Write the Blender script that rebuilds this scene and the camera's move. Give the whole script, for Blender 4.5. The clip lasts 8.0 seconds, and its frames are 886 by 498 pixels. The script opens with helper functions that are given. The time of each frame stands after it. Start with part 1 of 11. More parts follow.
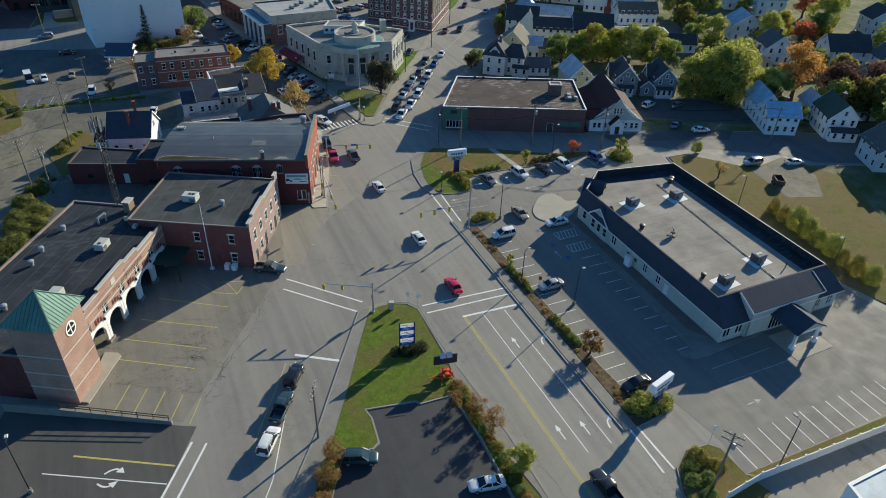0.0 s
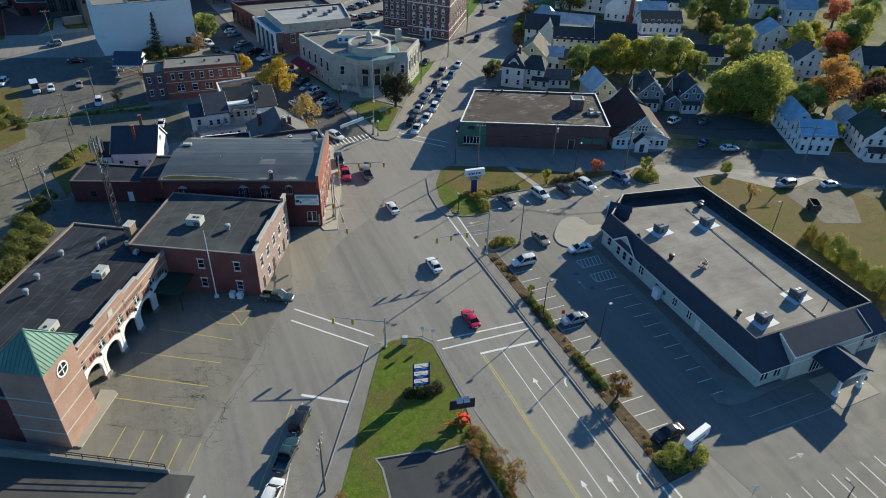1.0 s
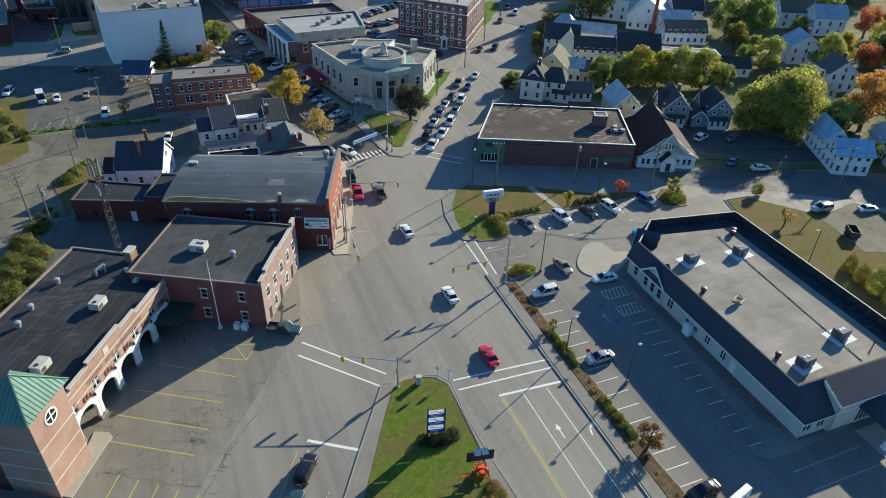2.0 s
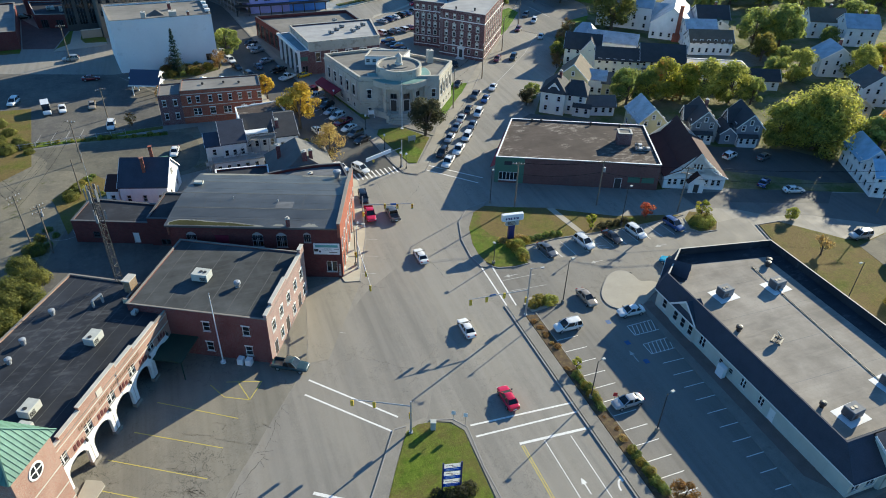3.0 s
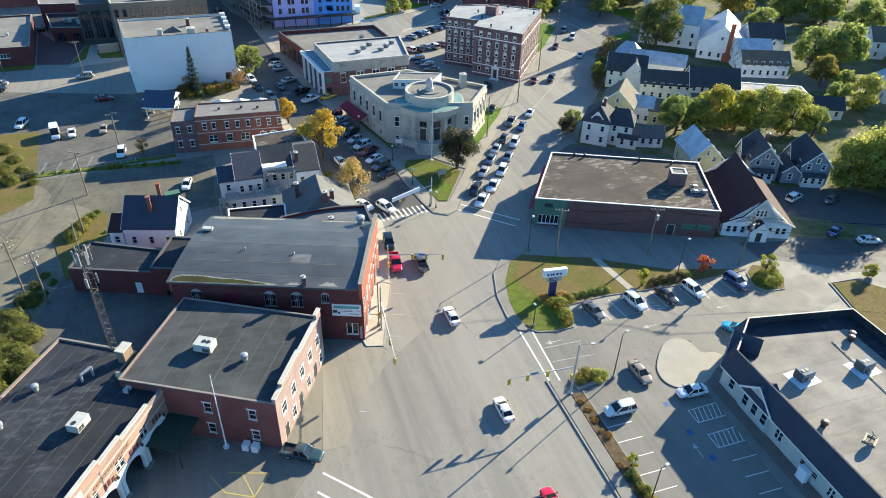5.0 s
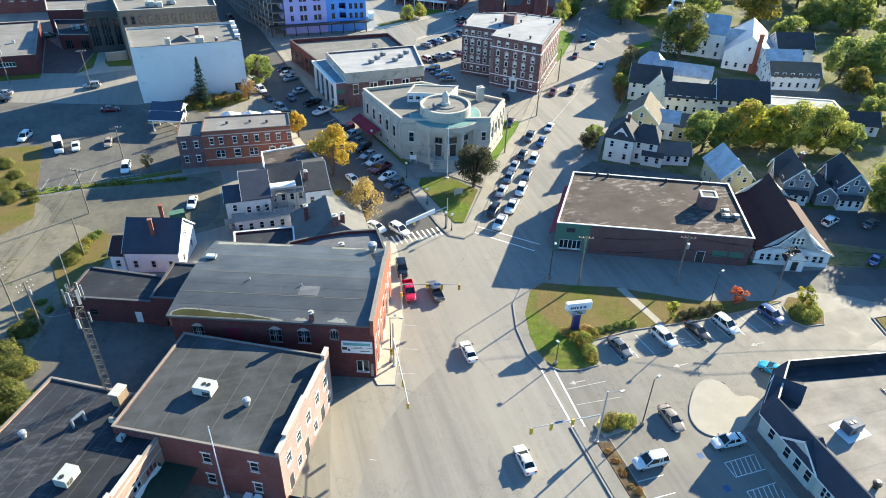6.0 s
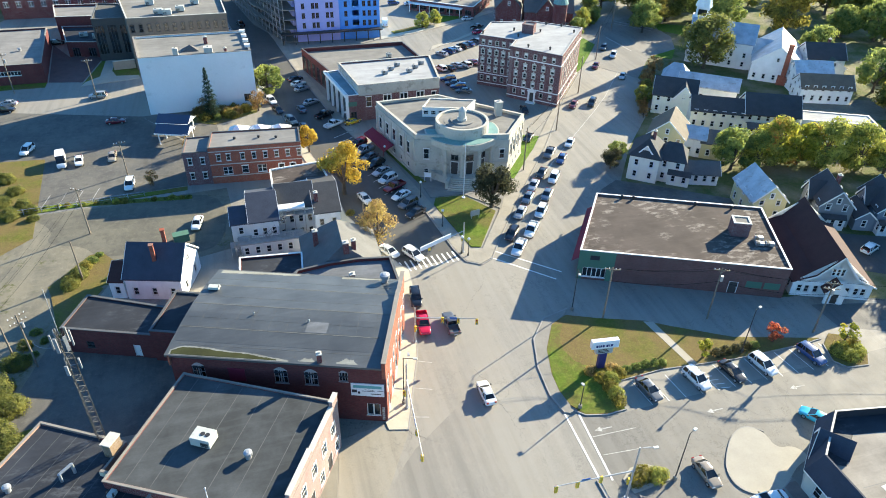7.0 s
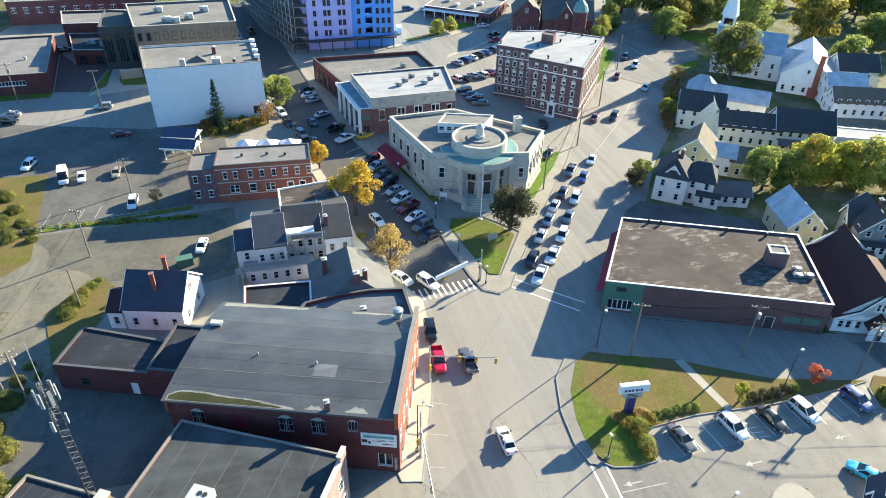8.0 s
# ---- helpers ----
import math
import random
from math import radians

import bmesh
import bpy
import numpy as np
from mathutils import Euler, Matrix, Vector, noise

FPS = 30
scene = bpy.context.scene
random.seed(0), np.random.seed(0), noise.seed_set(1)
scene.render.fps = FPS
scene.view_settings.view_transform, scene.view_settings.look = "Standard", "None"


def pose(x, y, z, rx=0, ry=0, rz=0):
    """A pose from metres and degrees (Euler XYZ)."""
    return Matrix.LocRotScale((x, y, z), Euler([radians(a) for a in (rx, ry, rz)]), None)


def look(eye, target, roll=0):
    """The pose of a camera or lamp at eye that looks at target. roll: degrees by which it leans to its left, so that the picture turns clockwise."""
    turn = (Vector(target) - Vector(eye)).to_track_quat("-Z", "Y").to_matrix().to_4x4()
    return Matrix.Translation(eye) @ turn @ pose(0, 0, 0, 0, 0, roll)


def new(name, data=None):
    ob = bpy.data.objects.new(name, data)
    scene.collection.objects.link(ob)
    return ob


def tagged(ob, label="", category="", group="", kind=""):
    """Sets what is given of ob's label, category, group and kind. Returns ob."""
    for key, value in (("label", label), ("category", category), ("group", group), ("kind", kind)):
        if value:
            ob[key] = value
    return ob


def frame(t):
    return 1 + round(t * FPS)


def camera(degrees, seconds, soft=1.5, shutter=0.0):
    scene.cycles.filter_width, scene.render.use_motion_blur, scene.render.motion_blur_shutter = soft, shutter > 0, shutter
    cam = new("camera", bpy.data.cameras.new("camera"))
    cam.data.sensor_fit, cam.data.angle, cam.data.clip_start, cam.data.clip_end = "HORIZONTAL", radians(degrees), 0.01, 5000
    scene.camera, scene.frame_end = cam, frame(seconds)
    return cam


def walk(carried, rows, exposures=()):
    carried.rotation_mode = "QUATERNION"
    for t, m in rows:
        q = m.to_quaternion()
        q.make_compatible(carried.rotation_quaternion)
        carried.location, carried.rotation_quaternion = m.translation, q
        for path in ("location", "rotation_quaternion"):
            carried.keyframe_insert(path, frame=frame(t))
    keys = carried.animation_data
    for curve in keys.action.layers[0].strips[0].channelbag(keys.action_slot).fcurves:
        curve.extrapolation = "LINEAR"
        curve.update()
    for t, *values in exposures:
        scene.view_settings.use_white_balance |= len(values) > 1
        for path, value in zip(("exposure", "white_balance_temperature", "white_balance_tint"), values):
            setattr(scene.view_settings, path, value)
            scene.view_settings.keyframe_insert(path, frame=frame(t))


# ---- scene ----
cam = camera(66.3, 8.0, soft=0.95)
PATH = [
    (0, (0.013, -0.081, 71.437), (13.956, 29.701, 48.662), 2.01),
    (0.5, (1.276, 3.822, 71.488), (14.906, 33.759, 48.729), 2.00),
    (1, (2.498, 7.727, 71.540), (15.813, 37.815, 48.794), 1.99),
    (1.5, (3.677, 11.636, 71.591), (16.678, 41.869, 48.857), 1.97),
    (3, (6.966, 23.402, 71.751), (19.023, 54.043, 49.042), 1.89),
    (3.5, (7.980, 27.342, 71.807), (19.723, 58.109, 49.103), 1.85),
    (4, (8.955, 31.294, 71.866), (20.383, 62.183, 49.165), 1.81),
    (4.5, (9.891, 35.260, 71.927), (21.002, 66.264, 49.227), 1.76),
    (6, (12.463, 47.253, 72.131), (22.627, 78.576, 49.423), 1.58),
    (6.5, (13.245, 51.288, 72.207), (23.092, 82.707, 49.493), 1.51),
    (7, (13.989, 55.344, 72.288), (23.520, 86.854, 49.566), 1.43),
    (7.5, (14.696, 59.423, 72.373), (23.910, 91.020, 49.642), 1.35),
    (8, (15.366, 63.526, 72.465), (24.263, 95.204, 49.721), 1.26),
]
walk(cam, [(t, look(eye, target, roll)) for t, eye, target, roll in PATH], exposures=[(0, 0.61, 6440, 0.5), (1.5, 0.8, 6440, 0.5), (3.5, 1.2, 6540, 0.5), (4.5, 1.48, 6620, 0.5), (6.5, 1.91, 6780, 0.8), (8, 1.92, 6840, 0.8)])

# ---- daylight: a low autumn sun ahead of the camera, blue sky fill ----
SUN_AZ, SUN_EL = 26.5, 20.0
world = bpy.data.worlds.new("sky")
scene.world = world
world.use_nodes = True
wn = world.node_tree.nodes
sky = wn.new("ShaderNodeTexSky")
sky.sky_type, sky.sun_disc = "NISHITA", False
sky.sun_elevation, sky.sun_rotation = radians(SUN_EL), radians(90 - SUN_AZ)
sky.air_density, sky.dust_density, sky.ozone_density = 1.0, 0.4, 4.0
deep = wn.new("ShaderNodeMix")
deep.data_type, deep.blend_type = "RGBA", "MULTIPLY"
deep.inputs["Factor"].default_value, deep.inputs["B"].default_value = 1.0, (0.63, 0.97, 1.27, 1)  # a deep clear blue
world.node_tree.links.new(sky.outputs["Color"], deep.inputs["A"])
world.node_tree.links.new(deep.outputs["Result"], wn["Background"].inputs["Color"])
wn["Background"].inputs["Strength"].default_value = 0.077
sun_dir = Vector((math.cos(radians(SUN_AZ)) * math.cos(radians(SUN_EL)), math.sin(radians(SUN_AZ)) * math.cos(radians(SUN_EL)), math.sin(radians(SUN_EL))))
sun = new("sun", bpy.data.lights.new("sun", "SUN"))
sun.data.energy, sun.data.angle, sun.data.color = 4.7, radians(0.5), (1.0, 0.88, 0.715)
sun.matrix_world = look(sun_dir * 300, (0, 0, 0))

# ---- materials ----
def shade(c, k):
    return (min(1, c[0] * k), min(1, c[1] * k), min(1, c[2] * k), 1)


class Nodes:
    """A short way to write node materials."""

    def __init__(self, name):
        self.m = bpy.data.materials.new(name)
        self.m.use_nodes = True
        self.n, self.l = self.m.node_tree.nodes, self.m.node_tree.links
        self.out = self.n["Principled BSDF"]
        self.pos = self.n.new("ShaderNodeTexCoord").outputs["Object"]

    def put(self, socket, value):
        if hasattr(value, "is_linked"):
            self.l.new(value, socket)
        else:
            socket.default_value = value

    def noise(self, scale, detail=4.0, rough=0.6, vec=None, stretch=None, turn=0.0):
        nd = self.n.new("ShaderNodeTexNoise")
        nd.inputs["Scale"].default_value, nd.inputs["Detail"].default_value, nd.inputs["Roughness"].default_value = scale, detail, rough
        v = vec or self.pos
        if stretch:
            mp = self.n.new("ShaderNodeMapping")
            mp.inputs["Scale"].default_value = stretch
            mp.inputs["Rotation"].default_value = (0, 0, radians(turn))
            self.l.new(v, mp.inputs["Vector"])
            v = mp.outputs["Vector"]
        self.l.new(v, nd.inputs["Vector"])
        return nd.outputs["Fac"]

    def ramp(self, fac, lo, hi, a=0.0, b=1.0):
        nd = self.n.new("ShaderNodeMapRange")
        nd.inputs["From Min"].default_value, nd.inputs["From Max"].default_value = lo, hi
        nd.inputs["To Min"].default_value, nd.inputs["To Max"].default_value = a, b
        self.l.new(fac, nd.inputs["Value"])
        return nd.outputs["Result"]

    def math(self, op, a, b=0.0):
        nd = self.n.new("ShaderNodeMath")
        nd.operation = op
        self.put(nd.inputs[0], a), self.put(nd.inputs[1], b)
        return nd.outputs[0]

    def mix(self, fac, a, b):
        nd = self.n.new("ShaderNodeMix")
        nd.data_type = "RGBA"
        self.put(nd.inputs["Factor"], fac), self.put(nd.inputs["A"], a), self.put(nd.inputs["B"], b)
        return nd.outputs["Result"]

    def bump(self, h, strength, dist=0.05):
        nd = self.n.new("ShaderNodeBump")
        nd.inputs["Strength"].default_value, nd.inputs["Distance"].default_value = strength, dist
        self.l.new(h, nd.inputs["Height"])
        self.l.new(nd.outputs["Normal"], self.out.inputs["Normal"])

    def done(self, color, rough=0.8, metal=0.0, spec=0.5):
        self.put(self.out.inputs["Base Color"], color)
        self.put(self.out.inputs["Roughness"], rough)
        self.put(self.out.inputs["Metallic"], metal)
        self.put(self.out.inputs["Specular IOR Level"], spec)
        return self.m


def plain(name, c, rough=0.8, var=0.15, big=0.25, small=4.0, metal=0.0, spec=0.4, bump=0.0, stain=None, stain_at=0.62):
    """A surface of one colour with broad and fine variation, and stains where given."""
    k = Nodes(name)
    f = k.math("ADD", k.math("MULTIPLY", k.noise(big), 0.6), k.math("MULTIPLY", k.noise(small), 0.4))
    col = k.mix(k.ramp(f, 0.32, 0.68), shade(c, 1 - var), shade(c, 1 + var))
    if stain:
        col = k.mix(k.ramp(k.noise(big * 1.7, 6), stain_at, stain_at + 0.1, 0, 0.8), col, (*stain, 1))
    if bump:
        k.bump(k.noise(small * 3), bump)
    return k.done(col, rough, metal, spec)


def asphalt(name, c, crack=0.5, patch=0.14, blotch=0.05, turn=0.0):
    k = Nodes(name)
    f = k.math("ADD", k.math("MULTIPLY", k.noise(blotch, 5), 0.55), k.math("MULTIPLY", k.noise(0.6, 5), 0.45))
    col = k.mix(k.ramp(f, 0.35, 0.65), shade(c, 1 - patch), shade((c[0] * 1.02, c[1], c[2] * 0.97), 1 + patch))
    col = k.mix(k.ramp(k.noise(4.5, 5, 0.8), 0.4, 0.62, 0, 0.6), col, shade(c, 0.66))
    col = k.mix(k.ramp(k.noise(11, 3, 0.8), 0.5, 0.62, 0, 0.5), col, shade(c, 1.3))
    col = k.mix(k.ramp(k.noise(2.1, 3), 0.58, 0.7, 0, 0.4), col, shade(c, 1.25))
    streak = k.noise(0.35, 4, 0.6, stretch=(1.0, 0.07, 1.0), turn=turn)
    col = k.mix(k.ramp(streak, 0.5, 0.68, 0, 0.45), col, shade(c, 0.72))
    band = k.noise(0.13, 3, 0.5, stretch=(1.0, 0.12, 1.0), turn=turn)
    col = k.mix(k.ramp(band, 0.46, 0.56, 0, 0.5), col, shade((c[0] * 1.03, c[1], c[2] * 0.94), 1.18))
    col = k.mix(k.ramp(band, 0.44, 0.36, 0, 0.5), col, shade(c, 0.76))
    tracks = k.noise(0.9, 3, 0.5, stretch=(1.0, 0.035, 1.0), turn=turn)
    col = k.mix(k.ramp(tracks, 0.42, 0.6, 0, 0.32), col, shade(c, 1.28))
    col = k.mix(k.ramp(k.noise(0.22, 7, 0.7), 0.62, 0.7, 0, 0.35), col, shade(c, 0.66))
    if crack:
        # hairline cracks wander along the level lines of a noise, here and there filled with tar
        for scale, wide, lo in ((0.16, 0.003 + 0.003 * crack, 0.56 - 0.08 * crack), (0.55, 0.004 + 0.007 * crack, 0.63 - 0.09 * crack)):
            d = k.math("ABSOLUTE", k.math("SUBTRACT", k.noise(scale, 7, 0.62), 0.5))
            line = k.ramp(d, wide * 0.3, wide, crack, 0.0)
            line = k.math("MULTIPLY", line, k.ramp(k.noise(0.045, 3), lo - 0.06, lo + 0.06))
            col = k.mix(line, col, shade(c, 0.4))
    k.bump(k.noise(14, 3), 0.25, 0.02)
    return k.done(col, k.ramp(k.noise(0.4), 0.3, 0.7, 0.72, 0.88), 0, 0.4)


def dust(name, a, b, weed):
    """Old worn ground: grey asphalt under drifts of pale dust, with wheel tracks and weeds where given."""
    k = Nodes(name)
    col = k.mix(k.ramp(k.noise(0.07, 7, 0.68), 0.4, 0.6), shade(a, 1), shade(b, 1))
    col = k.mix(k.ramp(k.noise(0.33, 7, 0.72), 0.48, 0.66, 0, 0.6), col, shade(a, 0.72))
    col = k.mix(k.ramp(k.noise(0.9, 5, 0.7), 0.52, 0.66, 0, 0.45), col, shade(b, 1.3))
    col = k.mix(k.ramp(k.noise(0.25, 4, 0.6, stretch=(1.0, 0.08, 1.0), turn=-68), 0.5, 0.64, 0, 0.4), col, shade(b, 1.15))
    col = k.mix(k.ramp(k.noise(6, 4, 0.8), 0.45, 0.65, 0, 0.4), col, shade(a, 0.6))
    if weed:
        col = k.mix(k.math("MULTIPLY", k.ramp(k.noise(0.12, 6, 0.7), 0.56, 0.64), k.ramp(k.noise(1.6, 5, 0.7), 0.46, 0.56)), col, (*weed, 1))
    k.bump(k.noise(9, 4), 0.4, 0.04)
    return k.done(col, 0.92, 0, 0.25)


def grass(name, a, b, dry=(0.2, 0.15, 0.06), amount=0.55):
    k = Nodes(name)
    col = k.mix(k.ramp(k.noise(0.9, 6), 0.35, 0.65), (*a, 1), (*b, 1))
    col = k.mix(k.ramp(k.noise(0.13, 5), amount - 0.08, amount + 0.12), col, (*dry, 1))
    col = k.mix(k.ramp(k.noise(0.5, 7, 0.7), 0.55, 0.68, 0, 0.6), col, (dry[0] * 0.7, dry[1] * 0.62, dry[2] * 0.6, 1))
    col = k.mix(k.ramp(k.noise(7, 4), 0.35, 0.7, 0, 0.45), col, shade(a, 0.35))
    col = k.mix(k.ramp(k.noise(3, 4), 0.5, 0.66, 0, 0.4), col, shade(b, 1.35))
    k.bump(k.noise(9, 5), 0.8, 0.12)
    return k.done(col, 0.95, 0, 0.15)


def brickwork(name, c, mortar=(0.3, 0.26, 0.23), var=0.25, wear=None):
    k = Nodes(name)
    sep = k.n.new("ShaderNodeSeparateXYZ")
    k.l.new(k.pos, sep.inputs[0])
    com = k.n.new("ShaderNodeCombineXYZ")
    k.l.new(k.math("ADD", sep.outputs["X"], sep.outputs["Y"]), com.inputs["X"])
    k.l.new(sep.outputs["Z"], com.inputs["Y"])
    b = k.n.new("ShaderNodeTexBrick")
    b.inputs["Scale"].default_value = 1.0
    b.inputs["Brick Width"].default_value, b.inputs["Row Height"].default_value, b.inputs["Mortar Size"].default_value = 0.22, 0.075, 0.008
    b.inputs["Color1"].default_value, b.inputs["Color2"].default_value, b.inputs["Mortar"].default_value = shade(c, 1 - var), shade(c, 1 + var), (*mortar, 1)
    k.l.new(com.outputs[0], b.inputs["Vector"])
    col = k.mix(k.ramp(k.noise(0.35, 5), 0.4, 0.7, 0, 0.5), b.outputs["Color"], shade(c, 0.62))
    col = k.mix(k.ramp(k.noise(0.8, 5, stretch=(1, 1, 0.15)), 0.55, 0.75, 0, 0.3), col, (*(wear or mortar), 1))
    k.bump(b.outputs["Fac"], -0.3, 0.02)
    return k.done(col, 0.88, 0, 0.25)


def leaves(name, dark, mid, light, tint=None):
    """Leaf colours vary from leaf to leaf and from clump to clump."""
    k = Nodes(name)
    rnd = k.n.new("ShaderNodeNewGeometry").outputs["Random Per Island"]
    col = k.mix(rnd, (*dark, 1), (*mid, 1))
    col = k.mix(k.ramp(k.noise(0.45, 3), 0.42, 0.66), col, (*light, 1))
    if tint:
        col = k.mix(k.ramp(k.noise(0.22, 2), 0.55, 0.68), col, (*tint, 1))
    m = k.done(col, 0.7, 0, 0.25)
    tr = k.n.new("ShaderNodeBsdfTranslucent")
    mx = k.n.new("ShaderNodeMixShader")
    mx.inputs[0].default_value = 0.6
    k.l.new(col, tr.inputs["Color"])
    k.l.new(k.out.outputs[0], mx.inputs[1]), k.l.new(tr.outputs[0], mx.inputs[2])
    k.l.new(mx.outputs[0], k.n["Material Output"].inputs["Surface"])
    return m


def shingles(name, c, row=0.16, var=0.2):
    k = Nodes(name)
    f = k.math("ADD", k.math("MULTIPLY", k.noise(0.5), 0.5), k.math("MULTIPLY", k.noise(5, 3, stretch=(1, 1, 2.5)), 0.5))
    col = k.mix(k.ramp(f, 0.34, 0.66), shade(c, 1 - var), shade(c, 1 + var))
    k.bump(k.noise(8, 3), 0.4, 0.03)
    return k.done(col, 0.85, 0, 0.3)


def membrane(name, c, var=0.18, pale=None, rough=0.92, spec=0.2):
    """Rolled roofing: soft ponding marks and long drawn smears."""
    k = Nodes(name)
    col = k.mix(k.ramp(k.noise(0.18, 6), 0.35, 0.66), shade(c, 1 - var), shade(c, 1 + var))
    col = k.mix(k.ramp(k.noise(0.5, 5, stretch=(0.25, 2.0, 1)), 0.5, 0.7, 0, 0.4), col, shade(c, 1.45))
    col = k.mix(k.ramp(k.noise(0.35, 6, 0.7, stretch=(0.3, 1.5, 1)), 0.52, 0.68, 0, 0.45), col, shade(c, 0.62))
    col = k.mix(k.ramp(k.noise(3.5, 4, 0.7), 0.45, 0.7, 0, 0.25), col, shade(c, 0.7))
    if pale:
        col = k.mix(k.math("MULTIPLY", k.ramp(k.noise(0.9, 6, 0.7, stretch=(0.6, 1.4, 1)), 0.5, 0.62, 0, 0.8), k.ramp(k.noise(0.11, 3), 0.47, 0.55)), col, (*pale, 1))
    k.bump(k.noise(6, 3), 0.2, 0.02)
    return k.done(col, rough, 0, spec)


def siding(name, c, pitch=0.14, var=0.06):
    """Clapboard: shadow lines along each board."""
    k = Nodes(name)
    w = k.n.new("ShaderNodeTexWave")
    w.bands_direction, w.wave_profile = "Z", "SAW"
    w.inputs["Scale"].default_value = 0.314 / pitch * 1.0
    k.l.new(k.pos, w.inputs["Vector"])
    col = k.mix(k.ramp(k.noise(0.6, 5), 0.35, 0.68), shade(c, 1 - var), shade(c, 1 + var))
    col = k.mix(k.ramp(k.noise(1.4, 4, stretch=(1, 1, 0.12)), 0.56, 0.78, 0, 0.3), col, shade(c, 0.68))
    k.bump(w.outputs["Fac"], 0.12, 0.02)
    return k.done(col, 0.7, 0, 0.35)


def metal_roof(name, c, rust=None):
    k = Nodes(name)
    col = k.mix(k.ramp(k.noise(0.4, 5), 0.35, 0.65), shade(c, 0.82), shade(c, 1.15))
    if rust:
        col = k.mix(k.ramp(k.noise(1.3, 6), 0.55, 0.68, 0, 0.7), col, (*rust, 1))
    return k.done(col, 0.6, 0.15, 0.4)


def glossy(name, c, rough=0.25, coat=0.6, metal=0.0):
    k = Nodes(name)
    m = k.done(k.mix(k.ramp(k.noise(1.2, 3), 0.3, 0.7), shade(c, 0.92), shade(c, 1.06)), rough, metal, 0.5)
    k.out.inputs["Coat Weight"].default_value, k.out.inputs["Coat Roughness"].default_value = coat, 0.08
    return m


def window_glass(name, c=(0.02, 0.025, 0.03), rough=0.06):
    k = Nodes(name)
    m = k.done(k.mix(k.ramp(k.noise(0.7, 2), 0.4, 0.6), shade(c, 0.7), shade(c, 1.6)), rough, 0, 0.6)
    k.out.inputs["Transmission Weight"].default_value, k.out.inputs["IOR"].default_value = 0.15, 1.5
    return m


def acrylic(name, c):
    """Sign face of thin plastic that lets light through."""
    k = Nodes(name)
    m = k.done(k.mix(k.ramp(k.noise(1.5, 3), 0.3, 0.7), shade(c, 0.93), shade(c, 1.05)), 0.4)
    tr = k.n.new("ShaderNodeBsdfTranslucent")
    tr.inputs["Color"].default_value = shade(c, 1.0)
    mx = k.n.new("ShaderNodeMixShader")
    mx.inputs[0].default_value = 0.6
    k.l.new(k.out.outputs[0], mx.inputs[1]), k.l.new(tr.outputs[0], mx.inputs[2])
    k.l.new(mx.outputs[0], k.n["Material Output"].inputs["Surface"])
    return m


M = {}
M["acrylic_white"] = acrylic("white_sign_plastic", (0.78, 0.79, 0.8))
M["acrylic_blue"] = acrylic("blue_sign_plastic", (0.03, 0.13, 0.5))
M["road"] = asphalt("worn_road_asphalt", (0.238, 0.223, 0.196))
M["road_slant"] = asphalt("worn_street_asphalt", (0.225, 0.21, 0.185), turn=27)
M["lot"] = asphalt("parking_lot_asphalt", (0.178, 0.168, 0.15), crack=0.55, patch=0.16)
M["apron"] = asphalt("station_yard_asphalt", (0.2, 0.186, 0.154), crack=0.85, patch=0.26)
# street asphalt darkened to carry the shade of houses and trees
M["street_shade"] = asphalt("shade_toned_street_asphalt", (0.125, 0.12, 0.112), crack=0.4, patch=0.2, turn=-66)
# olive ground with part of the brick row's shadow mixed into the colour
M["yard_shade"] = dust("olive_shade_toned_yard", (0.108, 0.102, 0.084), (0.16, 0.148, 0.113), None)
M["dark_lot"] = asphalt("fresh_dark_asphalt", (0.044, 0.0455, 0.05), crack=0.25, patch=0.2)
M["gravel"] = dust("dusty_gravel_yard", (0.15, 0.14, 0.112), (0.225, 0.2, 0.145), (0.1, 0.1, 0.042))
# old asphalt with the building shade over these lots put into its tone
M["shade_lot"] = dust("shaded_old_asphalt", (0.1, 0.097, 0.09), (0.155, 0.145, 0.125), None)
M["concrete"] = plain("pavement_concrete", (0.225, 0.21, 0.182), 0.9, 0.2, 0.35, 5, bump=0.2, stain=(0.16, 0.15, 0.13))
M["pale_concrete"] = plain("pale_concrete", (0.37, 0.338, 0.277), 0.9, 0.1, 0.4, 5, bump=0.15, stain=(0.33, 0.305, 0.255))
M["sandy_walk"] = plain("sandy_grey_footway", (0.3, 0.272, 0.222), 0.92, 0.2, 0.3, 5, bump=0.2, stain=(0.2, 0.185, 0.155))
M["cable"] = plain("matt_black_cable", (0.012, 0.012, 0.013), 1.0, 0.1, spec=0.02)
M["kerb"] = plain("granite_kerb", (0.28, 0.265, 0.245), 0.85, 0.18, 0.6, 6)
M["grass"] = grass("mown_grass", (0.084, 0.14, 0.014), (0.146, 0.196, 0.026), (0.16, 0.13, 0.045), amount=0.5)
M["dry_grass"] = grass("dry_autumn_grass", (0.1, 0.125, 0.018), (0.16, 0.148, 0.034), (0.19, 0.135, 0.058), 0.43)
M["lush"] = grass("bright_grass", (0.09, 0.17, 0.02), (0.14, 0.22, 0.03), amount=0.72)
M["field"] = grass("rough_ground", (0.08, 0.11, 0.03), (0.14, 0.15, 0.05), (0.24, 0.21, 0.14), 0.5)
M["mulch"] = plain("bark_mulch_bed", (0.09, 0.058, 0.032), 0.95, 0.4, 0.6, 7, bump=0.6, stain=(0.16, 0.12, 0.05), stain_at=0.5)
M["white_paint"] = plain("white_road_paint", (0.72, 0.71, 0.67), 0.7, 0.12, 1.5, 9, stain=(0.4, 0.38, 0.34), stain_at=0.6)
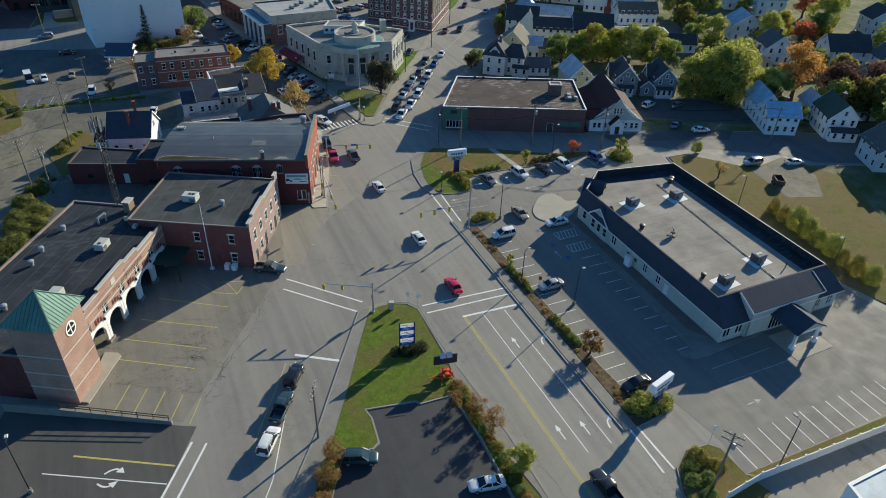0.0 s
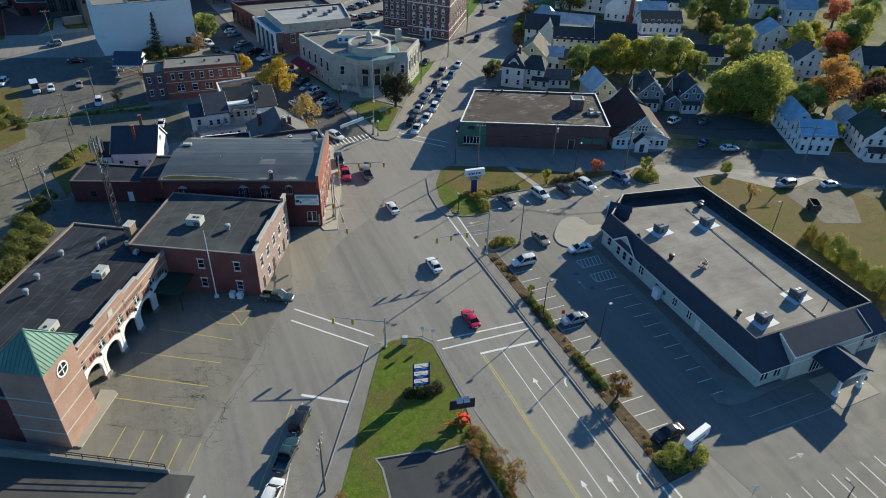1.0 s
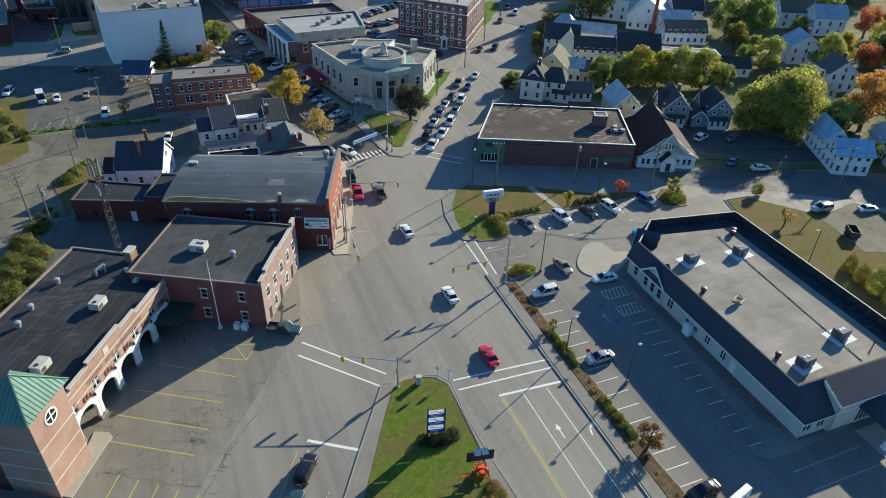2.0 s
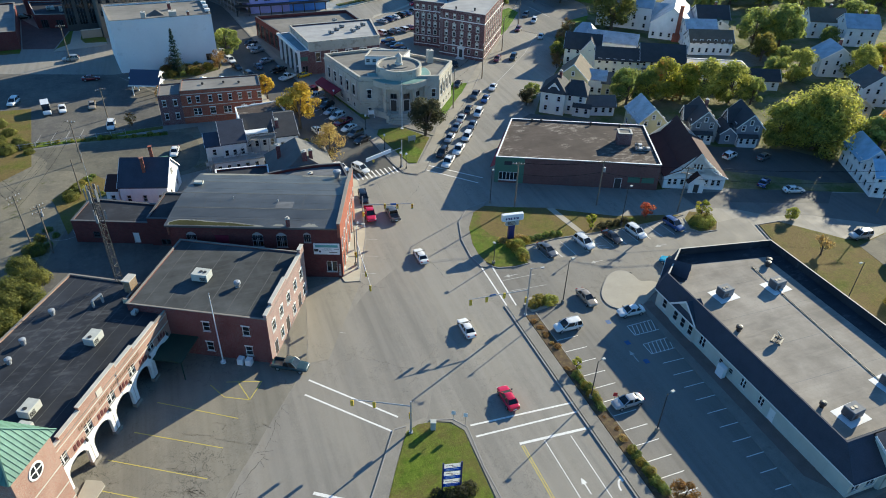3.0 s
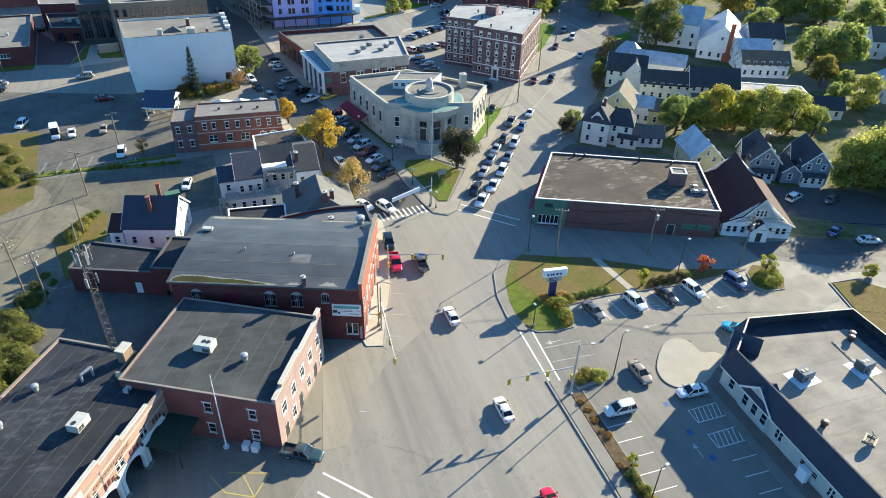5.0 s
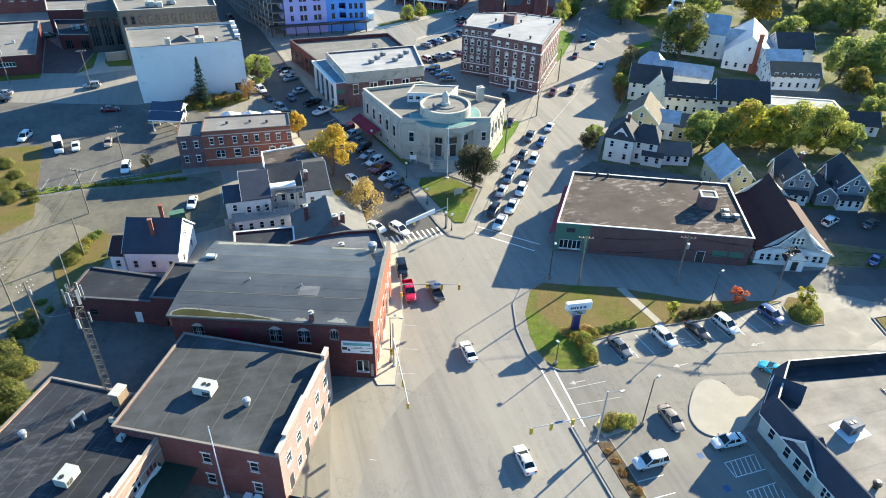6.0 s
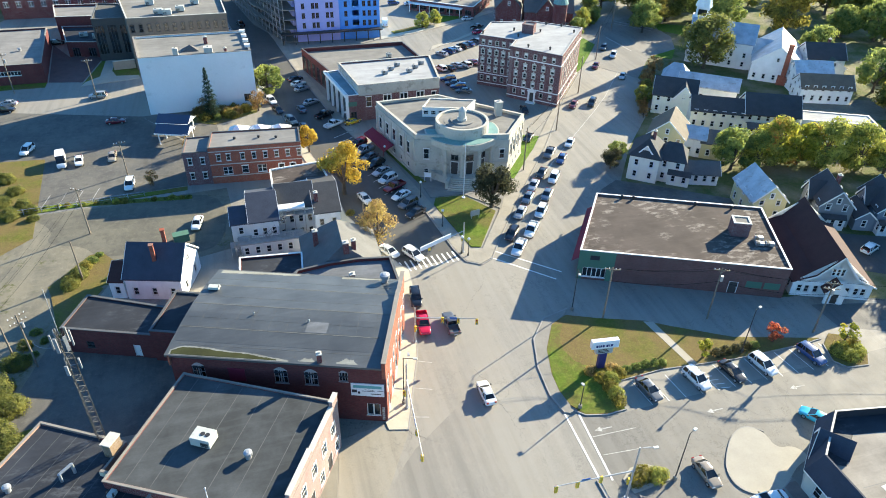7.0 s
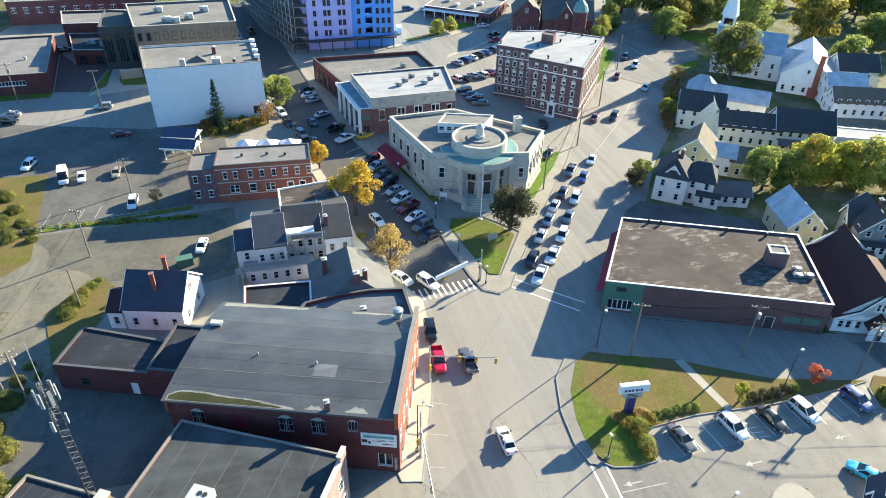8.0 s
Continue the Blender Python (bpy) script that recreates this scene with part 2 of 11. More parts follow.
M["yellow_paint"] = plain("yellow_road_paint", (0.56, 0.45, 0.1), 0.7, 0.15, 1.5, 9, stain=(0.3, 0.26, 0.14), stain_at=0.55)
M["worn_yellow"] = plain("worn_yellow_paint", (0.52, 0.44, 0.11), 0.8, 0.2, 1.5, 9, stain=(0.3, 0.27, 0.14), stain_at=0.56)
M["faded_white"] = plain("faded_white_paint", (0.42, 0.41, 0.38), 0.8, 0.15, 1.5, 9, stain=(0.25, 0.24, 0.22), stain_at=0.5)
M["blue_paint"] = plain("blue_road_paint", (0.06, 0.12, 0.26), 0.8, 0.2, 1.5, 9)
M["brick"] = brickwork("red_brick", (0.17, 0.043, 0.042), (0.24, 0.19, 0.17))
M["brick_dark"] = brickwork("dark_painted_brick", (0.135, 0.037, 0.036), (0.12, 0.06, 0.055))
M["brick_pink"] = brickwork("pale_red_brick", (0.37, 0.205, 0.155), (0.42, 0.36, 0.3), 0.15)
M["brick_wash"] = brickwork("whitewashed_pink_brick", (0.33, 0.215, 0.19), (0.36, 0.31, 0.28), 0.15)
M["brick_buff"] = brickwork("buff_brick", (0.24, 0.16, 0.09))
M["brick_orange"] = brickwork("orange_red_brick", (0.31, 0.085, 0.05), (0.27, 0.16, 0.125))
M["brick_rose"] = brickwork("faded_rose_brick", (0.155, 0.078, 0.072), (0.16, 0.11, 0.1), 0.18)
M["brick_plum"] = brickwork("plum_brick", (0.152, 0.066, 0.068), (0.27, 0.22, 0.215))
M["paver_red"] = plain("dark_red_paving", (0.12, 0.07, 0.065), 0.9, 0.25, 0.4, 6, bump=0.2, stain=(0.08, 0.06, 0.06))
M["paver"] = plain("brown_paved_walk", (0.19, 0.145, 0.125), 0.9, 0.22, 0.5, 8, bump=0.2, stain=(0.13, 0.11, 0.1))
M["stone"] = plain("pale_limestone", (0.45, 0.425, 0.365), 0.9, 0.14, 0.3, 5, bump=0.15, spec=0.2, stain=(0.28, 0.26, 0.22), stain_at=0.56)
M["grey_stone"] = plain("grey_stone", (0.24, 0.215, 0.185), 0.88, 0.16, 0.4, 5, bump=0.25, stain=(0.2, 0.19, 0.17))
M["brownstone"] = plain("brown_grey_stone", (0.135, 0.118, 0.1), 0.88, 0.18, 0.4, 5, bump=0.25, stain=(0.1, 0.09, 0.08))
M["cream_wall"] = plain("cream_painted_masonry", (0.62, 0.56, 0.4), 0.85, 0.08, 0.3, 4)
M["render"] = plain("white_painted_masonry", (0.76, 0.76, 0.75), 0.85, 0.05, 0.15, 3, stain=(0.62, 0.62, 0.6), stain_at=0.6)
M["green_wall"] = plain("green_painted_wall", (0.075, 0.17, 0.12), 0.8, 0.1, 0.3, 5)
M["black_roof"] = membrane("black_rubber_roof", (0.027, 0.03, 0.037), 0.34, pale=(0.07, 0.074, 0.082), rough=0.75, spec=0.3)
M["roof_lap"] = plain("pale_lap_joint", (0.11, 0.112, 0.105), 0.85, 0.35, 0.6, 3)
M["hall_roof"] = membrane("weathered_dark_roll_roof", (0.072, 0.077, 0.079), 0.26, rough=0.45, spec=0.6)
M["hall_strip"] = membrane("newer_black_roll_roof", (0.064, 0.068, 0.069), 0.2, rough=0.42, spec=0.6)
M["pale_strip"] = membrane("dry_silt_on_roofing", (0.24, 0.24, 0.21), 0.25)
M["roof_moss"] = membrane("brown_green_roof_moss", (0.05, 0.053, 0.02), 0.35)
M["grey_roof"] = membrane("grey_rolled_roof", (0.14, 0.148, 0.16), 0.28)
M["moss"] = plain("brown_moss", (0.13, 0.115, 0.06), 0.95, 0.4, 0.7, 6, bump=0.4, stain=(0.07, 0.065, 0.05), stain_at=0.5)
M["office_roof"] = membrane("dark_grey_rolled_roof", (0.066, 0.071, 0.073), 0.34)
M["faded_wood"] = plain("brown_grey_window_wood", (0.36, 0.31, 0.295), 0.8, 0.2)
M["hvac_grey"] = plain("weathered_grey_plastic", (0.33, 0.34, 0.35), 0.6, 0.15)
M["crack"] = plain("open_asphalt_crack", (0.075, 0.072, 0.063), 0.95, 0.35, 0.6, 7)
M["tan_letter"] = plain("weathered_tan_metal", (0.24, 0.15, 0.1), 0.7, 0.15)
# dark asphalt, lowered further so its colour holds some of the deep shade
M["lane_asphalt"] = asphalt("dark_side_street_asphalt", (0.082, 0.079, 0.073), crack=0.4, patch=0.18)
M["seam"] = plain("roof_seam_tape", (0.085, 0.086, 0.086), 0.8, 0.3)
M["yard_pale"] = asphalt("pale_worn_asphalt", (0.25, 0.228, 0.188), crack=0.6, patch=0.15)
M["hall_walk"] = plain("cream_concrete_footway", (0.46, 0.42, 0.33), 0.9, 0.12, 0.35, 5, bump=0.2, stain=(0.33, 0.3, 0.24))
M["brown_roof"] = membrane("brown_gravel_roof", (0.078, 0.062, 0.054), 0.25, pale=(0.28, 0.245, 0.21))
M["shop_roof"] = membrane("pale_membrane_roof", (0.285, 0.258, 0.222), 0.24)
M["pale_roof"] = membrane("grey_membrane_roof", (0.21, 0.2, 0.18), 0.18)
M["tan_roof"] = membrane("tan_membrane_roof", (0.22, 0.21, 0.195), 0.18)
M["pad_white"] = plain("white_roof_pad", (0.72, 0.72, 0.71), 0.8, 0.06, 0.8, 5)
M["white_roof"] = membrane("white_membrane_roof", (0.35, 0.35, 0.345), 0.14)
M["roof_edge"] = plain("pale_metal_roof_edge", (0.34, 0.34, 0.335), 0.8, 0.1, 0.7, 4)
M["shingle"] = shingles("charcoal_shingles", (0.056, 0.057, 0.06))
M["shingle_blue"] = shingles("slate_blue_shingles", (0.05, 0.058, 0.078))
M["shingle_grey"] = shingles("grey_shingles", (0.115, 0.11, 0.105))
M["shingle_maroon"] = shingles("maroon_shingles", (0.06, 0.027, 0.024))
M["shingle_weathered"] = shingles("bleached_grey_shingles", (0.13, 0.127, 0.12))
M["shingle_brown"] = shingles("brown_shingles", (0.14, 0.115, 0.085))
M["shingle_green"] = shingles("green_shingles", (0.05, 0.08, 0.06))
M["grille"] = plain("dark_coil_grille", (0.07, 0.075, 0.085), 0.6, 0.2, 2, 9)
M["metal_blue"] = metal_roof("blue_grey_metal_roof", (0.36, 0.42, 0.48))
M["metal_sky"] = metal_roof("sky_blue_metal_roof", (0.3, 0.47, 0.62))
M["metal_pale"] = metal_roof("pale_metal_roof", (0.5, 0.52, 0.54), (0.34, 0.3, 0.26))
M["teal_roof"] = metal_roof("teal_grey_metal_roof", (0.17, 0.25, 0.28))
M["green_metal"] = metal_roof("green_standing_seam_metal", (0.13, 0.24, 0.185))
M["copper"] = plain("verdigris_copper", (0.17, 0.3, 0.275), 0.6, 0.15, 0.8, 4, metal=0.15)
M["blue_canopy"] = plain("blue_canopy_roof", (0.05, 0.068, 0.11), 0.6, 0.1)
M["siding_white"] = siding("white_clapboard", (0.82, 0.82, 0.8))
M["siding_cream"] = siding("cream_clapboard", (0.78, 0.76, 0.64))
M["siding_yellow"] = siding("pale_yellow_clapboard", (0.6, 0.53, 0.3))
M["siding_grey"] = siding("grey_clapboard", (0.27, 0.265, 0.26))
M["siding_sage"] = siding("pale_green_grey_clapboard", (0.5, 0.52, 0.46))
M["siding_slate"] = siding("blue_grey_clapboard", (0.2, 0.225, 0.26))
M["siding_pale"] = siding("pale_grey_clapboard", (0.62, 0.63, 0.62))
M["trim"] = plain("white_painted_trim", (0.78, 0.77, 0.74), 0.6, 0.06, 1, 5)
M["cap"] = plain("pale_coping", (0.49, 0.465, 0.41), 0.8, 0.14, 0.7, 4)
M["dark_cap"] = plain("dark_metal_coping", (0.1, 0.1, 0.1), 0.6, 0.14, 0.7, 4)
M["frame"] = plain("white_window_frame", (0.7, 0.69, 0.66), 0.6, 0.06, 1, 5)
M["dark_frame"] = plain("dark_window_frame", (0.06, 0.06, 0.06), 0.5, 0.1)
M["glass"] = window_glass("window_glass")
M["car_glass"] = window_glass("car_window_glass", (0.015, 0.018, 0.02), 0.04)
M["door"] = plain("dark_painted_door", (0.05, 0.045, 0.045), 0.6, 0.15)
M["tyre"] = plain("tyre_rubber", (0.02, 0.02, 0.02), 0.9, 0.1)
M["rim"] = plain("alloy_rim", (0.45, 0.45, 0.46), 0.35, 0.1, metal=0.7)
M["galv"] = plain("galvanised_steel", (0.42, 0.43, 0.44), 0.5, 0.12, 1, 6, metal=0.5)
M["dark_metal"] = plain("dark_painted_metal", (0.05, 0.05, 0.05), 0.5, 0.15, metal=0.3)
M["hvac"] = plain("beige_sheet_metal", (0.46, 0.47, 0.43), 0.75, 0.12, 1, 5, spec=0.25)
M["hvac_grey"] = plain("weathered_grey_sheet_metal", (0.24, 0.245, 0.25), 0.85, 0.2, 1, 5, spec=0.2)
M["grey_wood"] = plain("weathered_grey_deck_wood", (0.34, 0.33, 0.31), 0.85, 0.2, 1, 7, bump=0.2)
M["pole_wood"] = plain("weathered_pole_wood", (0.2, 0.165, 0.125), 0.9, 0.2, 1, 7, bump=0.4)
M["bark"] = plain("tree_bark", (0.11, 0.085, 0.065), 0.95, 0.25, 1, 8, bump=0.6)
M["signal_yellow"] = plain("signal_yellow", (0.6, 0.42, 0.05), 0.5, 0.1)
M["lens_red"] = glossy("red_lens", (0.3, 0.02, 0.015), 0.2)
M["lens_clear"] = glossy("clear_lens", (0.75, 0.75, 0.72), 0.1)
M["sign_white"] = plain("white_sign_face", (0.78, 0.79, 0.8), 0.4, 0.04)
M["sign_blue"] = plain("blue_sign_face", (0.03, 0.12, 0.38), 0.4, 0.08)
M["sign_navy"] = plain("navy_sign_column", (0.035, 0.04, 0.16), 0.5, 0.08)
M["sign_teal"] = plain("teal_sign_band", (0.12, 0.36, 0.36), 0.5, 0.08)
M["sign_dark"] = plain("dark_lettering", (0.03, 0.03, 0.04), 0.6, 0.1)
M["sign_red"] = plain("red_lettering", (0.5, 0.04, 0.04), 0.5, 0.1)
M["orange_machine"] = glossy("orange_machine_paint", (0.75, 0.1, 0.03), 0.4, 0.2)
M["awning_green"] = plain("dark_green_awning", (0.02, 0.05, 0.035), 0.8, 0.15)
M["awning_red"] = plain("maroon_canvas_awning", (0.2, 0.015, 0.035), 0.8, 0.12)
M["wrap_blue"] = plain("blue_house_wrap", (0.1, 0.33, 0.78), 0.6, 0.08, 0.3, 2)
M["wrap_lilac"] = plain("lilac_sheathing", (0.4, 0.42, 0.75), 0.7, 0.08, 0.3, 2)
M["tent"] = plain("white_tent_fabric", (0.8, 0.8, 0.79), 0.7, 0.05)
M["lens_lamp"] = plain("lamp_glass", (0.7, 0.72, 0.72), 0.3, 0.05)
M["dumpster"] = plain("rusty_dark_steel", (0.07, 0.055, 0.05), 0.7, 0.3, stain=(0.16, 0.08, 0.04))
LEAF = {
    "bush": leaves("dark_bush_leaves", (0.07, 0.09, 0.03), (0.18, 0.2, 0.055), (0.34, 0.33, 0.09)),
    "yellow": leaves("golden_leaves", (0.36, 0.23, 0.035), (0.66, 0.46, 0.065), (0.74, 0.58, 0.12)),
    "orange": leaves("rusty_orange_leaves", (0.290, 0.131, 0.036), (0.580, 0.290, 0.072), (0.609, 0.392, 0.116)),
    "tan": leaves("fading_brown_leaves", (0.25, 0.17, 0.08), (0.52, 0.37, 0.16), (0.62, 0.48, 0.14)),
    "dark": leaves("dark_green_leaves", (0.036, 0.043, 0.029), (0.072, 0.080, 0.043), (0.116, 0.109, 0.058)),
    "green": leaves("green_leaves", (0.095, 0.145, 0.05), (0.24, 0.305, 0.085), (0.44, 0.46, 0.125)),
    "lime": leaves("yellow_green_leaves", (0.13, 0.165, 0.045), (0.32, 0.36, 0.085), (0.6, 0.56, 0.13)),
    "moss": leaves("mossy_green_leaves", (0.13, 0.165, 0.045), (0.33, 0.365, 0.085), (0.62, 0.57, 0.13)),
    "mixed": leaves("turning_leaves", (0.15, 0.18, 0.035), (0.38, 0.39, 0.06), (0.62, 0.55, 0.09), (0.62, 0.23, 0.08)),
    "red": leaves("red_leaves", (0.3, 0.06, 0.04), (0.55, 0.15, 0.08), (0.66, 0.3, 0.13)),
    "olive": leaves("olive_shrub_leaves", (0.1, 0.105, 0.03), (0.26, 0.23, 0.05), (0.45, 0.37, 0.08)),
    "needle": leaves("spruce_needles", (0.017, 0.041, 0.026), (0.043, 0.080, 0.043), (0.072, 0.109, 0.058)),
    "dusky": leaves("dusky_red_leaves", (0.05, 0.03, 0.028), (0.12, 0.06, 0.05), (0.2, 0.11, 0.07)),
    "russet": leaves("russet_shrub_leaves", (0.145, 0.072, 0.029), (0.319, 0.189, 0.072), (0.435, 0.290, 0.102)),
}

# ---- building blocks ----
def mesh_of(name, bm, material=None):
    me = bpy.data.meshes.new(name)
    bmesh.ops.recalc_face_normals(bm, faces=bm.faces)
    bm.to_mesh(me)
    bm.free()
    if material:
        me.materials.append(material)
    return me


STUFF = {"roof_seam", "lettering", "lattice", "standing_seam", "balcony_rail", "wall_emblem", "crown", "moss", "pier_foot", "belfry_louvre", "louvre"}


def part(name, bm, material, parent, label="", m=None):
    """One mesh object under a thing or under a part."""
    ob = new(name, bm if isinstance(bm, bpy.types.Mesh) else mesh_of(name, bm, material))
    ob.parent = parent
    if m is not None:
        ob.matrix_local = m
    return tagged(ob, label, kind="stuff" if name in STUFF else "")


def thing(name, x, y, z, ang, label, category, group="", kind=""):
    ob = new(name)
    ob.empty_display_size = 0.5
    ob.matrix_world = pose(x, y, z, 0, 0, ang)
    return tagged(ob, label, category, group, kind)


def solid(name, bm, material, label, category, group="", kind="", m=None):
    """A thing that is one mesh."""
    ob = new(name, bm if isinstance(bm, bpy.types.Mesh) else mesh_of(name, bm, material))
    if m is not None:
        ob.matrix_world = m
    return tagged(ob, label, category, group, kind)


def face(bm, pts):
    return bm.faces.new([bm.verts.new(p) for p in pts])


def box(bm, x0, y0, z0, x1, y1, z1, m=None):
    v = [bm.verts.new((m @ Vector(p)) if m else p) for p in ((x0, y0, z0), (x1, y0, z0), (x1, y1, z0), (x0, y1, z0), (x0, y0, z1), (x1, y0, z1), (x1, y1, z1), (x0, y1, z1))]
    for f in ((3, 2, 1, 0), (4, 5, 6, 7), (0, 1, 5, 4), (1, 2, 6, 5), (2, 3, 7, 6), (3, 0, 4, 7)):
        bm.faces.new([v[i] for i in f])
    return v


def prism(bm, pts, z0, z1, bottom=True):
    lo, hi = [bm.verts.new((x, y, z0)) for x, y in pts], [bm.verts.new((x, y, z1)) for x, y in pts]
    top = bm.faces.new(hi)
    n = len(pts)
    for i in range(n):
        bm.faces.new((lo[i], lo[(i + 1) % n], hi[(i + 1) % n], hi[i]))
    tops = [top]
    if bottom:
        tops.append(bm.faces.new(lo[::-1]))
    if n > 4:
        for f in tops:
            f.normal_update()
        bmesh.ops.triangulate(bm, faces=tops)


def cyl(bm, x, y, z0, z1, r, n=12, r2=None, m=None):
    r2 = r if r2 is None else r2
    rings = []
    for z, q in ((z0, r), (z1, r2)):
        ring = [Vector((x + q * math.cos(2 * math.pi * i / n), y + q * math.sin(2 * math.pi * i / n), z)) for i in range(n)]
        rings.append([bm.verts.new(m @ p if m else p) for p in ring])
    a, b = rings
    for i in range(n):
        bm.faces.new((a[i], a[(i + 1) % n], b[(i + 1) % n], b[i]))
    bm.faces.new(a[::-1]), bm.faces.new(b)


def tube(bm, a, b, r, n=6, r2=None):
    a, b = Vector(a), Vector(b)
    d = b - a
    m = Matrix.Translation(a) @ d.to_track_quat("Z", "Y").to_matrix().to_4x4()
    cyl(bm, 0, 0, 0, d.length, r, n, r2, m)


def polytube(bm, pts, r, n=4):
    """One unbroken tube along a line of points."""
    rings = []
    for i, p in enumerate(pts):
        d = Vector(pts[min(i + 1, len(pts) - 1)]) - Vector(pts[max(i - 1, 0)])
        q = d.to_track_quat("Z", "Y").to_matrix()
        rings.append([bm.verts.new(Vector(p) + q @ Vector((r * math.cos(2 * math.pi * k / n), r * math.sin(2 * math.pi * k / n), 0))) for k in range(n)])
    for a, b in zip(rings, rings[1:]):
        for k in range(n):
            bm.faces.new((a[k], a[(k + 1) % n], b[(k + 1) % n], b[k]))
    bm.faces.new(rings[0][::-1]), bm.faces.new(rings[-1])


def bar(bm, a, b, w, h):
    """A beam of rectangular section between two points."""
    a, b = Vector(a), Vector(b)
    d = b - a
    m = Matrix.Translation(a) @ d.to_track_quat("X", "Z").to_matrix().to_4x4()
    box(bm, 0, -w / 2, -h / 2, d.length, w / 2, h / 2, m)


def offset(pts, d, closed=True):
    """Points shifted to the left of the way by d."""
    n, out = len(pts), []
    for i in range(n):
        p = Vector(pts[i])
        a = Vector(pts[i - 1]) if (closed or i > 0) else None
        b = Vector(pts[(i + 1) % n]) if (closed or i < n - 1) else None
        d1 = (p - a).normalized() if a is not None else None
        d2 = (b - p).normalized() if b is not None else None
        d1, d2 = d1 or d2, d2 or d1
        n1, n2 = Vector((-d1.y, d1.x)), Vector((-d2.y, d2.x))
        s = n1 + n2
        s = s / max(0.35, s.dot(n1)) if s.length > 1e-6 else n1
        out.append((p.x + s.x * d, p.y + s.y * d))
    return out


def ribbon(bm, pts, w, z0, z1, closed=False):
    """A kerb or band of width w along a line, to the left of it."""
    q = offset(pts, w, closed)
    n = len(pts)
    for i in range(n if closed else n - 1):
        j = (i + 1) % n
        for f in (((*pts[i], z1), (*pts[j], z1), (*q[j], z1), (*q[i], z1)), ((*pts[i], z0), (*pts[j], z0), (*pts[j], z1), (*pts[i], z1)), ((*q[j], z0), (*q[i], z0), (*q[i], z1), (*q[j], z1))):
            face(bm, f)
    if not closed:
        for i in (0, n - 1):
            face(bm, ((*pts[i], z0), (*q[i], z0), (*q[i], z1), (*pts[i], z1)))


def area(poly):
    return sum(poly[i - 1][0] * poly[i][1] - poly[i][0] * poly[i - 1][1] for i in range(len(poly))) / 2


def rounded(pts, n=2, closed=True):
    """A line with its corners cut again and again until it is smooth."""
    for _ in range(n):
        out = [] if closed else [pts[0]]
        for i in range(len(pts) if closed else len(pts) - 1):
            a, b = pts[i], pts[(i + 1) % len(pts)]
            out += [(a[0] * 0.75 + b[0] * 0.25, a[1] * 0.75 + b[1] * 0.25), (a[0] * 0.25 + b[0] * 0.75, a[1] * 0.25 + b[1] * 0.75)]
        pts = out if closed else out + [pts[-1]]
    return pts


def ground_patch(name, pts, z, material, label, base=-0.04):
    bm = bmesh.new()
    prism(bm, pts if area(pts) > 0 else pts[::-1], base, z, False)
    return solid(name, bm, material, label, name.replace("_", " "), kind="structure")


def kerb_line(pts, closed=False, h=0.15, w=0.16, label="grey granite kerb along the road edge"):
    bm = bmesh.new()
    ribbon(bm, pts, w, -0.04, h, closed)
    return solid("kerb", bm, M["kerb"], label, "kerb", kind="structure")


# ---- openings ----
CACHE = {}


